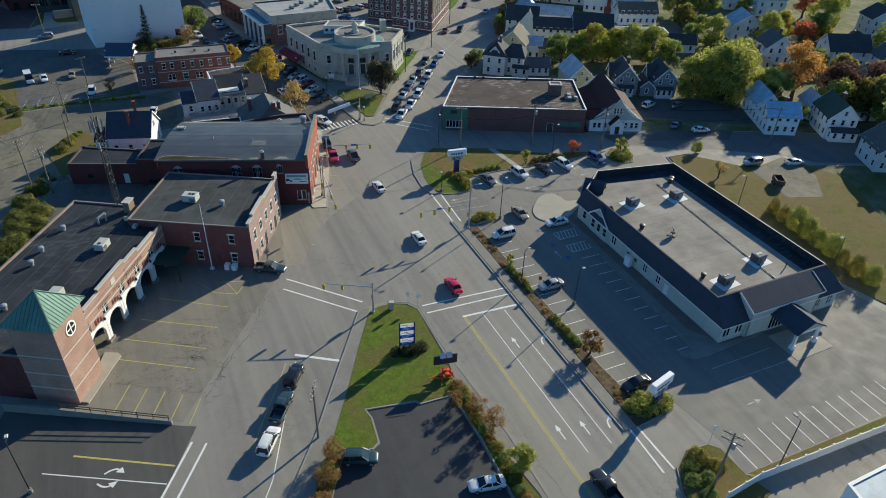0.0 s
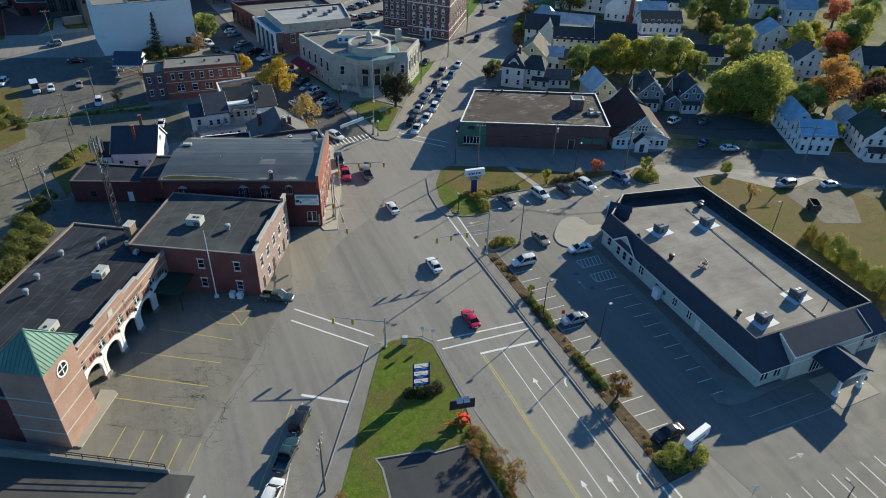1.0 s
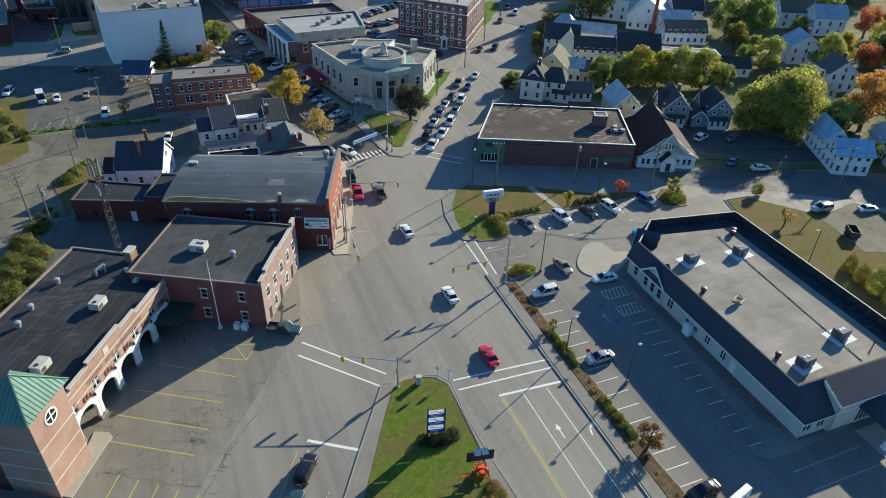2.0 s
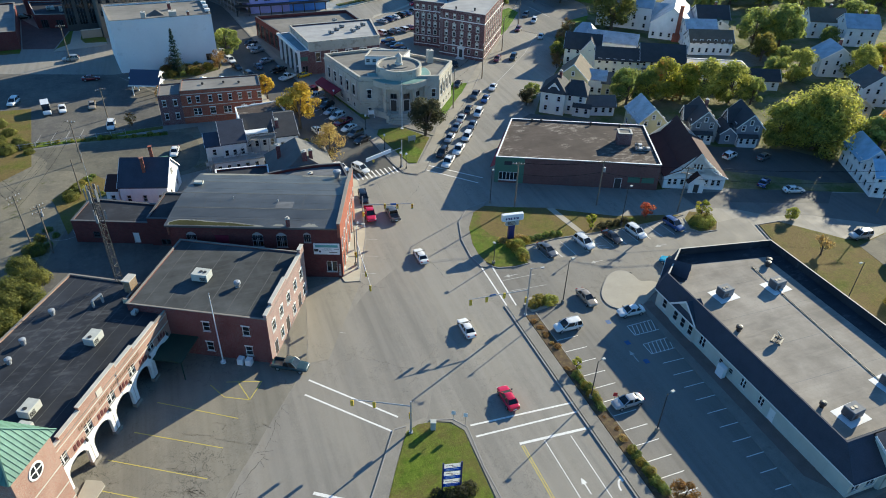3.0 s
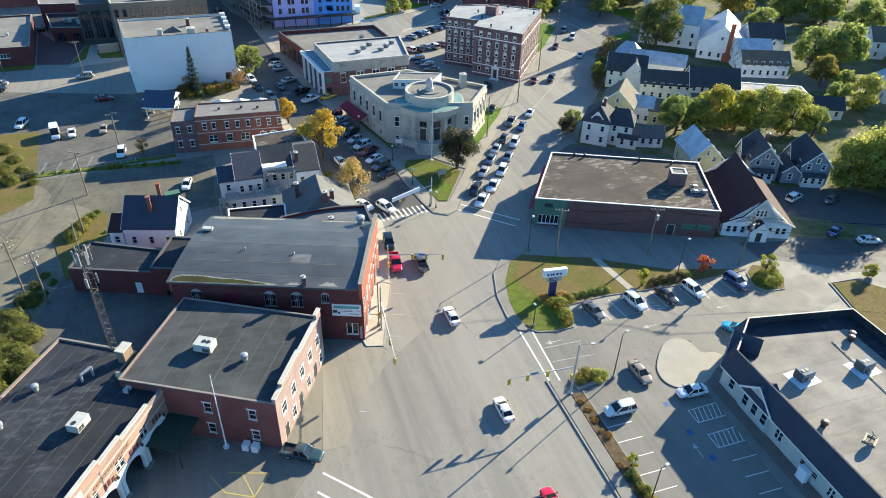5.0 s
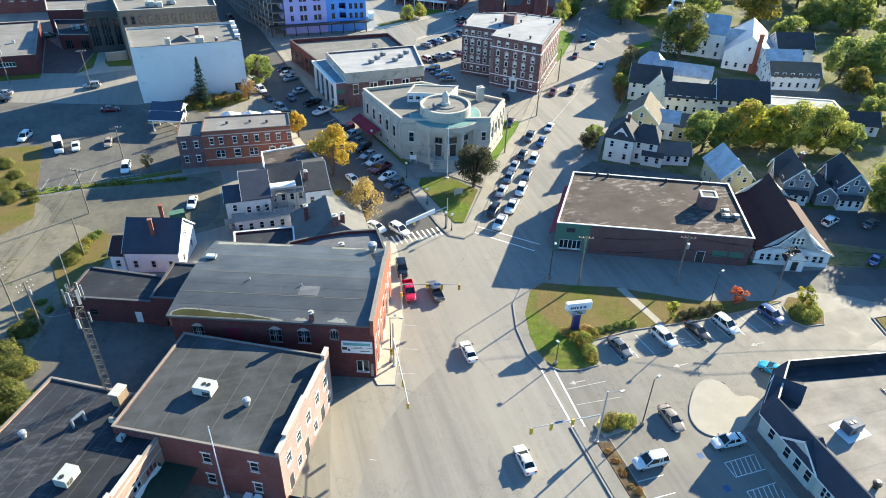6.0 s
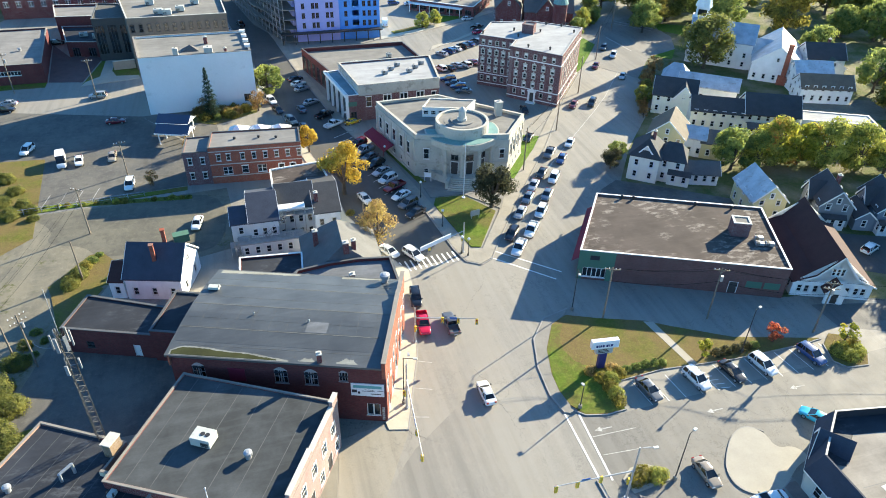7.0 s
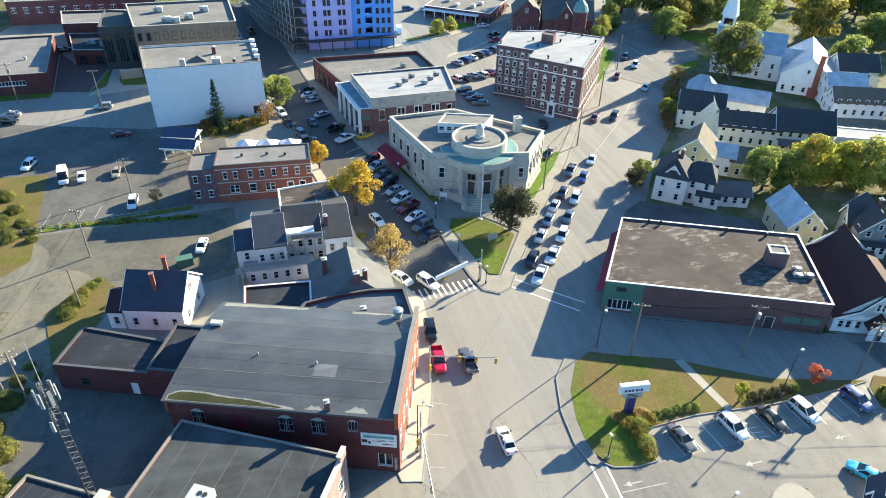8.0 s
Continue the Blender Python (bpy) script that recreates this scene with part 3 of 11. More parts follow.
def window_meshes(w, h, style, fm):
    key = (round(w, 2), round(h, 2), style, fm)
    if key in CACHE:
        return CACHE[key]
    p = bmesh.new()
    t = 0.09 if w < 2 else 0.12
    k = 1
    if style in ("twin", "cross", "shop") or w > 1.5:
        k = max(2, round(w / 0.8)) if style == "shop" else 2
    halves = [(t, h - t)] if style == "shop" else [(t, h / 2 - 0.03), (h / 2 + 0.03, h - t)]
    sash = [(w * (i + 0.5) / k, z0, (w - 2 * t) / k - (0.08 if k > 1 else 0), z1 - z0) for i in range(k) for z0, z1 in halves]
    a = wall_bm(w, h, sash, Matrix.Translation((-w / 2, 0.06, 0)), 0.1)
    bmesh.ops.remove_doubles(a, verts=a.verts, dist=0.001)
    box(a, -w / 2 - 0.08, -0.07, -0.1, w / 2 + 0.08, 0.1, 0)
    if style in ("lintel", "arch"):
        box(a, -w / 2 - 0.12, -0.05, h, w / 2 + 0.12, 0.1, h + 0.22)
    if style == "arch":
        box(a, -0.16, -0.09, h + 0.18, 0.16, 0.08, h + 0.42)
        for s in (-1, 1):
            box(a, s * (w / 2 + 0.06) - 0.06, -0.03, 0, s * (w / 2 + 0.06) + 0.06, 0.09, h)
    extra = []
    if style in ("hood", "hood_blind"):
        sur = wall_bm(w + 0.34, h + 0.34, [(w / 2 + 0.17, 0.24, w, h)], Matrix.Translation((-w / 2 - 0.17, -0.06, -0.24)), 0.12)
        bmesh.ops.remove_doubles(sur, verts=sur.verts, dist=0.001)
        extra.append(("surround", sur, fm))
        # stepped hood in one outline
        hood = bmesh.new()
        line = [(-w / 2 - 0.22, h + 0.1), (w / 2 + 0.22, h + 0.1), (w / 2 + 0.22, h + 0.28), (w / 2 - 0.1, h + 0.28), (0.16, h + 0.5), (0.16, h + 0.72), (-0.16, h + 0.72), (-0.16, h + 0.5), (-w / 2 + 0.1, h + 0.28), (-w / 2 - 0.22, h + 0.28)]
        front, back = [hood.verts.new((x, -0.12, z)) for x, z in line], [hood.verts.new((x, 0.05, z)) for x, z in line]
        hood.faces.new(front), hood.faces.new(back[::-1])
        for i in range(len(line)):
            j = (i + 1) % len(line)
            hood.faces.new((front[j], front[i], back[i], back[j]))
        extra.append(("hood", hood, fm))
    if style == "round":
        # a low arched head with a thin brick-proud rim
        n, r = 8, w * 0.32
        rim = [(-w / 2 + w * i / n, h + r * math.sin(math.pi * i / n)) for i in range(n + 1)]
        for (x0, z0), (x1, z1) in zip(rim, rim[1:]):
            for y in (-0.02, 0.07):
                face(a, [(x0, y, h), (x1, y, h), (x1, y, z1), (x0, y, z0)])
            face(a, [(x0, -0.02, z0), (x1, -0.02, z1), (x1, 0.07, z1), (x0, 0.07, z0)])
        for k in (-1, 1):
            box(a, k * w / 6 - 0.03, 0.03, 0.05, k * w / 6 + 0.03, 0.15, h)
        bmesh.ops.remove_doubles(a, verts=a.verts, dist=0.0005)
    if style.endswith("blind"):
        shade_bm = bmesh.new()
        box(shade_bm, -w / 2 + t, 0.085, h * 0.52, w / 2 - t, 0.098, h - t)
        extra.append(("blind", shade_bm, "frame"))
    if style in ("trim", "trim_blind"):
        for s in (-1, 1):
            box(a, s * (w / 2 + 0.05) - 0.05, -0.03, 0, s * (w / 2 + 0.05) + 0.05, 0.08, h)
        box(a, -w / 2 - 0.1, -0.04, h, w / 2 + 0.1, 0.08, h + 0.12)
    box(p, -w / 2 + t, 0.1, t, w / 2 - t, 0.115, h - t)
    CACHE[key] = mesh_of("window", a, M[fm]), mesh_of("pane", p, M["glass"]), [(n, mesh_of(n, b, M[k])) for n, b, k in extra]
    return CACHE[key]


def put_window(root, m, u, z, w, h, style="plain", fm="frame"):
    f, p, extra = window_meshes(w, h, style, fm)
    ob = part("window", f, None, root, m=m @ Matrix.Translation((u, 0, z)))
    part("pane", p, None, ob)
    for n, me in extra:
        part(n, me, None, ob)


def put_door(root, m, u, z, w, h, mat="door"):
    key = ("door", round(w, 2), round(h, 2), mat)
    if key not in CACHE:
        a, d, g = bmesh.new(), bmesh.new(), bmesh.new()
        t = 0.1
        box(a, -w / 2, 0.02, 0, -w / 2 + t, 0.18, h), box(a, w / 2 - t, 0.02, 0, w / 2, 0.18, h), box(a, -w / 2 + t, 0.02, h - t, w / 2 - t, 0.18, h)
        box(d, -w / 2 + t, 0.08, 0, w / 2 - t, 0.14, h - t)
        for zz in (0.25, h * 0.55):
            box(d, -w / 2 + t + 0.15, 0.06, zz, w / 2 - t - 0.15, 0.09, zz + h * 0.32)
        box(g, w / 2 - t - 0.14, 0.01, h * 0.46, w / 2 - t - 0.1, 0.08, h * 0.46 + 0.18)
        CACHE[key] = mesh_of("door_frame", a, M["frame"]), mesh_of("door", d, M[mat]), mesh_of("handle", g, M["galv"])
    f, d, g = CACHE[key]
    ob = part("door", d, None, root, m=m @ Matrix.Translation((u, 0, z)))
    part("door_frame", f, None, ob), part("handle", g, None, ob)


def wall_bm(L, H, ops, m, th=0.3, gable=None, z0=0.0):
    """A wall of length L with openings cut through it: u along, v inwards, z up."""
    bm = bmesh.new()
    us = sorted({0.0, L, *[round(o[0] - o[2] / 2, 3) for o in ops], *[round(o[0] + o[2] / 2, 3) for o in ops]})
    zs = sorted({z0, H, *[round(o[1], 3) for o in ops], *[round(o[1] + o[3], 3) for o in ops]})
    us, zs = [u for u in us if 0 <= u <= L], [z for z in zs if z0 <= z <= H]

    def full(i, j):
        if not (0 <= i < len(us) - 1 and 0 <= j < len(zs) - 1):
            return None
        u, z = (us[i] + us[i + 1]) / 2, (zs[j] + zs[j + 1]) / 2
        return not any(abs(u - o[0]) < o[2] / 2 and o[1] < z < o[1] + o[3] for o in ops)

    def q(*pts):
        face(bm, [m @ Vector(p) for p in pts])

    for i in range(len(us) - 1):
        for j in range(len(zs) - 1):
            if not full(i, j):
                continue
            a, b, c, d = us[i], us[i + 1], zs[j], zs[j + 1]
            q((a, 0, c), (b, 0, c), (b, 0, d), (a, 0, d))
            q((b, th, c), (a, th, c), (a, th, d), (b, th, d))
            if full(i - 1, j) is False:
                q((a, th, c), (a, 0, c), (a, 0, d), (a, th, d))
            if full(i + 1, j) is False:
                q((b, 0, c), (b, th, c), (b, th, d), (b, 0, d))
            if full(i, j - 1) is False:
                q((a, th, c), (b, th, c), (b, 0, c), (a, 0, c))
            if full(i, j + 1) is not True:
                q((a, 0, d), (b, 0, d), (b, th, d), (a, th, d))
    if gable:
        pts = [(0, H), (L, H)] + gable
        for v in (0, th):
            q(*[(u, v, z) for u, z in pts])
    return bm


def edge_matrix(a, b):
    """Outer face of the wall from a to b, seen from outside with a at its left."""
    d = Vector(b) - Vector(a)
    return Matrix.Translation((*a, 0)) @ Matrix.Rotation(math.atan2(d.y, d.x), 4, "Z"), d.length


def fit_openings(root, m, ops):
    for o in ops:
        u, z, w, h = o[:4]
        style = o[4] if len(o) > 4 else "plain"
        fm = o[5] if len(o) > 5 else "frame"
        if style == "door":
            put_door(root, m, u, z, w, h, fm if fm != "frame" else "door")
        elif style == "open":
            pass
        else:
            put_window(root, m, u, z, w, h, style, fm)


def row(L, n, z, w, h, style="plain", fm="frame", lo=0.0, hi=None):
    """n openings evenly along a wall."""
    hi = L if hi is None else hi
    return [(lo + (hi - lo) * (i + 0.5) / n, z, w, h, style, fm) for i in range(n)]


def block(name, poly, h, wall, ops, roof, label, category="building", cap="cap", parapet=0.5, heights=None, walls=None, root=None, roof_name="roof", cap_w=0.4):
    """A flat-roofed block on an outline that runs anticlockwise. ops: openings by edge. walls: another material for an edge."""
    if area(poly) < 0:
        raise ValueError(name)
    ops, walls = ops or {}, walls or {}
    cx, cy = sum(p[0] for p in poly) / len(poly), sum(p[1] for p in poly) / len(poly)
    root = root or thing(name, cx, cy, 0, 0, label, category)
    ox, oy = root.matrix_world.translation.x, root.matrix_world.translation.y
    pts = [(x - ox, y - oy) for x, y in poly]
    for i in range(len(pts)):
        m, L = edge_matrix(pts[i], pts[(i + 1) % len(pts)])
        o = ops.get(i, [])
        o = o(L) if callable(o) else o
        part("wall", wall_bm(L, (heights or {}).get(i, h), o, m), M[walls.get(i, wall)], root)
        fit_openings(root, m, o)
    bm = bmesh.new()
    prism(bm, offset(pts, 0.02), h - parapet - 0.25, h - parapet)
    part(roof_name, bm, M[roof], root)
    if cap:
        bm = bmesh.new()
        ribbon(bm, offset(pts, -0.06), cap_w, h - 0.02, h + 0.1, True)
        part("coping", bm, M[cap], root)
    return root


def gable_roof(w, d, eave, ridge, axis="x", over=0.4, th=0.22, hip=0.0):
    """Two roof slabs over a w by d plan, ridge along the axis."""
    bm = bmesh.new()
    if axis == "y":
        sw = lambda p: (p[1], p[0], p[2])
        w, d = d, w
    else:
        sw = lambda p: p
    run = d / 2
    k = (ridge - eave) / run
    lo = eave - k * over
    x0, x1 = -over, w + over
    for s in (0, 1):
        y_e = -over if s == 0 else d + over
        top = [(x0, y_e, lo), (x1, y_e, lo), (x1 - hip, run, ridge), (x0 + hip, run, ridge)]
        pts = [sw(p) for p in top] + [sw((p[0], p[1], p[2] + th)) for p in top]
        v = [bm.verts.new(p) for p in pts]
        for f in ((3, 2, 1, 0), (4, 5, 6, 7), (0, 1, 5, 4)) + (() if hip else ((1, 2, 6, 5), (3, 0, 4, 7))):
            bm.faces.new([v[i] for i in f])
    if hip:
        for e in (0, 1):
            xe, xr = (x0, x0 + hip) if e == 0 else (x1, x1 - hip)
            face(bm, [sw((xe, -over, lo + th)), sw((xe, d + over, lo + th)), sw((xr, run, ridge + th))])
            face(bm, [sw((xe, -over, lo)), sw((xe, d + over, lo)), sw((xr, run, ridge))])
            face(bm, [sw((xe, -over, lo)), sw((xe, d + over, lo)), sw((xe, d + over, lo + th)), sw((xe, -over, lo + th))])
    bmesh.ops.remove_doubles(bm, verts=bm.verts, dist=0.001)
    return bm


def chimney(root, x, y, z0, z1, w=0.7, mat="brick"):
    bm = bmesh.new()
    box(bm, x - w / 2, y - w / 2, z0, x + w / 2, y + w / 2, z1)
    c = part("chimney", bm, M[mat], root)
    bm = bmesh.new()
    box(bm, x - w / 2 - 0.07, y - w / 2 - 0.07, z1, x + w / 2 + 0.07, y + w / 2 + 0.07, z1 + 0.14)
    box(bm, x - 0.16, y - 0.16, z1 + 0.14, x + 0.16, y + 0.16, z1 + 0.4)
    part("chimney_cap", bm, M["cap"], c)


def house(x, y, ang, w, d, eave, ridge, axis, wall, roof, label, floors=2, cols=(3, 3), root=None, hip=0.0, smoke=True, name="house", style="trim", skip=(), over=0.4, rake=True):
    """A gabled timber house; its front runs along local x, from its front left corner."""
    own = root is None
    if own:
        root = thing(name, x, y, 0, ang, label, "house")
        base = Matrix.Identity(4)
    else:
        base = root.matrix_world.inverted() @ pose(x, y, 0, 0, 0, ang)
    corners = [(0, 0), (w, 0), (w, d), (0, d)]
    for i in range(4):
        m, L = edge_matrix(corners[i], corners[(i + 1) % 4])
        n = cols[i % 2]
        ops = []
        if i not in skip:
            for f in range(floors):
                ops += row(L, n, 0.9 + f * 2.75, 0.85, 1.45, style)
        ends = (axis == "x" and i in (1, 3)) or (axis == "y" and i in (0, 2))
        g = [(L / 2, ridge - 0.02)] if ends and not hip else None
        part("wall", wall_bm(L, eave, ops, base @ m, 0.25, g), M[wall], root)
        fit_openings(root, base @ m, ops)
        if ends and not hip and ridge - eave > 1.8:
            put_window(root, base @ m @ Matrix.Translation((0, -0.12, 0)), L / 2, eave + (ridge - eave) * 0.18, 0.75, 1.15, style)
    rf = part("roof", gable_roof(w, d, eave, ridge, axis, hip=hip, over=over), M[roof], root, m=base)
    if rake and not hip:
        ww, dd = (w, d) if axis == "x" else (d, w)
        k = (ridge - eave) / (dd / 2)
        for xe in (-over - 0.03, ww + over + 0.03):
            for s in (0, 1):
                bm = bmesh.new()
                a = (xe, -over, eave - k * over + 0.08) if s == 0 else (xe, dd + over, eave - k * over + 0.08)
                b = (xe, dd / 2, ridge + 0.08)
                if axis == "y":
                    a, b = (a[1], a[0], a[2]), (b[1], b[0], b[2])
                bar(bm, a, b, 0.06, 0.26)
                part("rake_board", bm, M["trim"], root, m=base)
    if smoke and own:
        chimney(root, w * 0.62, d * 0.55, eave, ridge + 1.1)
    return root

# ---- ground, roads, lawns ----
bm = bmesh.new()
face(bm, ((-2500, -2500, -0.06), (2500, -2500, -0.06), (2500, 2500, -0.06), (-2500, 2500, -0.06)))
solid("ground", bm, M["field"], "rough grass and bare earth reaching far out", "ground", kind="structure")
ground_patch("road", [(-60, -40), (130, -40), (108, 60), (108, 104), (140, 92), (175, 78), (182, 92), (140, 112), (104, 126), (97, 127), (105, 146), (120, 158), (100, 186), (124, 214), (126, 228), (170, 285), (180, 330), (0, 345), (-60, 345), (-95, 250), (-95, 60)], 0.0, M["road"], "worn grey asphalt of the crossing and its streets")
ground_patch("yard", [(-19, 77), (-5, 69), (8, 88), (15.5, 98.5), (18.5, 116), (26, 117.4), (10, 124), (-20, 124), (-22, 100)], 0.012, M["apron"], "brownish cracked asphalt of the station forecourt")
ground_patch("yard", [(-95, 120), (-27, 126), (-19, 146), (-14, 160), (8, 166), (6, 189), (-40, 186), (-95, 176)], 0.01, M["gravel"], "dusty pale gravel yard behind the houses")
ground_patch("parking_lot", [(-40, 188), (-2, 192), (-3, 214), (-14, 232), (-60, 246), (-95, 246), (-95, 214), (-34, 209)], 0.014, M["shade_lot"], "old asphalt car park beside the white block, darkened for shade")
ground_patch("street", [(-21, 8), (6.6, 54.4), (17.1, 71.2), (24, 82.4), (29, 83), (33.6, 92), (38, 104), (36, 118), (28, 112), (15.6, 98.4), (8.1, 88), (-4.9, 69), (-8.7, 58), (-40, 8)][::-1], 0.003, M["road_slant"], "worn grey asphalt of the slanting street")
# darker ground laid where the yard between shed and station is in shadow
ground_patch("yard", [(-27, 122), (-20, 150.5), (-12, 152), (8, 143), (6, 124.1)], 0.011, M["shade_lot"], "old asphalt yard behind the station, darkened where shadow lies")
ground_patch("lawn", [(-60, 214), (-33, 212), (-29.4, 178), (-35, 172), (-70, 176)], 0.05, M["dry_grass"], "rough grass beside the old car park")
ground_patch("grass_strip", [(-29.5, 190.2), (-29.5, 188.6), (-1, 186), (-1, 187.6)], 0.05, M["grass"], "weedy strip along the car park fence")
ground_patch("grass_strip", [(-24, 161), (-22.6, 157), (-12, 160.2), (-11, 162.6), (-16.5, 170), (-18.6, 169.4)], 0.05, M["dry_grass"], "weedy patch round the pole")
# the big tree's shade is put into this lot's colour
ground_patch("parking_lot", [(109, 117.6), (122.5, 134.6), (150, 127), (129, 110.6)], 0.008, M["lane_asphalt"], "old asphalt lot behind the houses, darkened for the tree shade")
ground_patch("side_street", [(-95, 60), (-30, 70), (-26.6, 80), (-6.4, 69.1), (-3.4, 67.6), (-8.7, 58), (-16, 45), (-95, -10)][::-1], 0.005, M["lane_asphalt"], "dark asphalt side street below the wall, darker still for its shade")
ground_patch("parking_lot", [(52.7, 48), (58.6, 48), (60, 38.6), (59.2, 33.4), (108, 33.4), (104, 58), (101, 103), (106, 104), (108, 112), (58, 110.6), (51.2, 112), (51.2, 100), (52.7, 98)], 0.012, M["lot"], "grey asphalt car park round the shop")
ground_patch("parking_lot", [(13.6, 56.3), (16.8, 54.9), (18.1, 55.7), (18.6, 60.1), (18.3, 61.6), (24.9, 60.4), (25.5, 59.7), (30.1, 59.5), (30.3, 51.1), (29.9, 41.8), (28, 5), (-15, 5), (10.1, 50.1), (12.3, 54.3)][::-1], 0.016, M["dark_lot"], "fresh dark asphalt car park inside the grass island")

# the grass island between the two roads
LAWN = [(29, 81.8), (27.2, 82), (25.4, 81.3), (22.1, 75.7), (17, 66.3), (13, 59.3), (11, 56), (13.5, 56.5), (16.9, 55.1), (17.9, 55.8), (18.4, 60.1), (18.1, 61.8), (25, 60.6), (25.6, 59.9), (30.3, 59.7), (30.6, 51.1), (30.2, 41.8), (28.4, 5), (31.5, 5), (33.2, 41), (32.2, 48.3), (31.8, 54.1), (31.3, 60.5), (32.3, 66.2), (32.5, 72.9), (32.7, 79), (31.4, 80.8)]
ground_patch("lawn", LAWN, 0.13, M["grass"], "mown green grass island between two roads")
kerb_line([(12.9, 56.5), (16.9, 55.0), (18.0, 55.75), (18.5, 60.1), (18.2, 61.7), (24.95, 60.5), (25.55, 59.8), (30.2, 59.6), (30.5, 51.1), (30.1, 41.8), (28.2, 5)], label="pale concrete kerb round the dark car park", w=0.2)
ground_patch("planting_bed", [(11, 56), (8, 51), (-19, 6), (-15.5, 6), (9.9, 50.1), (12.1, 54.3), (13.3, 56.2)], 0.13, M["mulch"], "brown planting bed beside the dark car park")
ground_patch("pavement", [(25.6, 82.2), (23.9, 82.2), (17.2, 71.1), (10.8, 60.2), (6.7, 54.3), (-21, 8), (-19, 6.5), (8, 51.2), (13, 59.4), (17, 66.4), (22.1, 75.8), (25.2, 81.2)], 0.12, M["concrete"], "grey concrete footway along the grass island")
ground_patch("pavement", [(28.9, 82.1), (32, 81.2), (33.4, 79.4), (33, 72.9), (33.2, 65.9), (33.8, 57.7), (34.2, 50), (34.1, 41), (33.3, 5), (31.7, 5), (33.4, 41), (32.4, 48.3), (32, 54.1), (31.5, 60.5), (32.5, 66.2), (32.7, 72.9), (32.8, 79), (31.6, 80.9)][::-1], 0.12, M["concrete"], "grey concrete footway along the grass island")
kerb_line([(25.6, 82.3), (23.8, 82.3), (17.1, 71.2), (10.7, 60.3), (6.6, 54.4), (-21.1, 8.1)])
kerb_line([(33.4, 5), (34.2, 41), (34.3, 50), (33.9, 57.7), (33.3, 65.9), (33.1, 72.9), (33.5, 79.4), (32.1, 81.4), (29, 82.3)])

# verge and footway beside the shop's car park
ground_patch("pavement", [(49.2, 45), (51, 45), (51.1, 97.6), (50.6, 101), (49.3, 101.2)], 0.13, M["concrete"], "grey concrete footway beside the road")
kerb_line([(49.1, 101.3), (49.05, 45)][::-1], w=0.22)
ground_patch("planting_bed", [(51.1, 45), (55, 45.4), (58.6, 46.8), (58.4, 48.2), (53.6, 50), (53.1, 57), (53.0, 97.5), (51.2, 97.8)], 0.15, M["mulch"], "narrow brown verge with a low hedge")
kerb_line([(53.05, 98), (53.1, 57), (53.6, 50.1), (58.5, 48.3), (58.7, 46.7), (55, 45.3), (51.1, 44.9)], w=0.15, label="pale concrete kerb round the hedge bed")
ground_patch("planting_bed", [(52.6, 98.3), (57.9, 98.9), (58.3, 100.6), (56, 102), (53.9, 101.9), (52.2, 100.6)], 0.15, M["pale_concrete"], "pale concrete island with a shrub bed")
ground_patch("planting_bed", [(47.5, 24), (60, 30), (59, 33.3), (59, 37.6), (57.9, 38.7), (54.5, 39.1), (51.6, 37.2), (49.8, 34)], 0.15, M["dry_grass"], "dry planting bed at the car park entrance")
kerb_line([(60.1, 32.6), (59.1, 33.3), (59.1, 37.7), (58, 38.9), (54.4, 39.3), (51.5, 37.4), (49.7, 34), (47.4, 24)], label="pale concrete kerb round the entrance bed")
ground_patch("grass_strip", [(59.2, 33.2), (59.4, 32), (108, 31.2), (108, 32.7)], 0.14, M["dry_grass"], "dry grass strip along the white wall")
bm = bmesh.new()
FENCE = [(54, 31.3), (60, 31.9), (84, 31.2), (108, 30.2)]
wl = thing("panel_fence", 54, 31.3, 0, 0, "long white vinyl panel fence along the dry grass", "fence")
for (ax, ay), (bx, by) in zip(FENCE, FENCE[1:]):
    n = max(2, round((bx - ax) / 2.4))
    for i in range(n):
        p, q = Vector((ax - 54 + (bx - ax) * i / n, ay - 31.3 + (by - ay) * i / n, 0)), Vector((ax - 54 + (bx - ax) * (i + 1) / n, ay - 31.3 + (by - ay) * (i + 1) / n, 0))
        bm = bmesh.new()
        up = Vector((0, 0, 1))
        bar(bm, p + up * 0.82, q + up * 0.82, 0.05, 1.5), bar(bm, p + up * 1.56, q + up * 1.56, 0.1, 0.09), bar(bm, p + up * 0.14, q + up * 0.14, 0.1, 0.14)
        part("panel", bm, M["trim"], wl)
        bm = bmesh.new()
        box(bm, p.x - 0.08, p.y - 0.08, 0, p.x + 0.08, p.y + 0.08, 1.74), box(bm, p.x - 0.12, p.y - 0.12, 1.74, p.x + 0.12, p.y + 0.12, 1.8)
        part("post", bm, M["trim"], wl)

# sign island at the crossing
ISLE = [(58.3, 111.1), (58.1, 116.1), (67.3, 116.8), (79.5, 115.9), (92.1, 116), (95.9, 116.4), (89.5, 118.2), (82.4, 120.2), (74.2, 125), (70.5, 127.4), (63.4, 129.9), (58.6, 132.0), (55.4, 130.4), (52.3, 125.2), (50.9, 120), (50.6, 116.5), (51, 113.8), (52.3, 111.6), (55.3, 110.9)]
ground_patch("lawn", ISLE, 0.14, M["dry_grass"], "dry autumn lawn on the sign island")
edge = [(58.2, 111.2), (58, 115), (59.4, 117.4), (57.6, 119.6), (55.6, 121.4), (54.6, 124.4), (55.6, 127.4), (57.4, 130.4)]
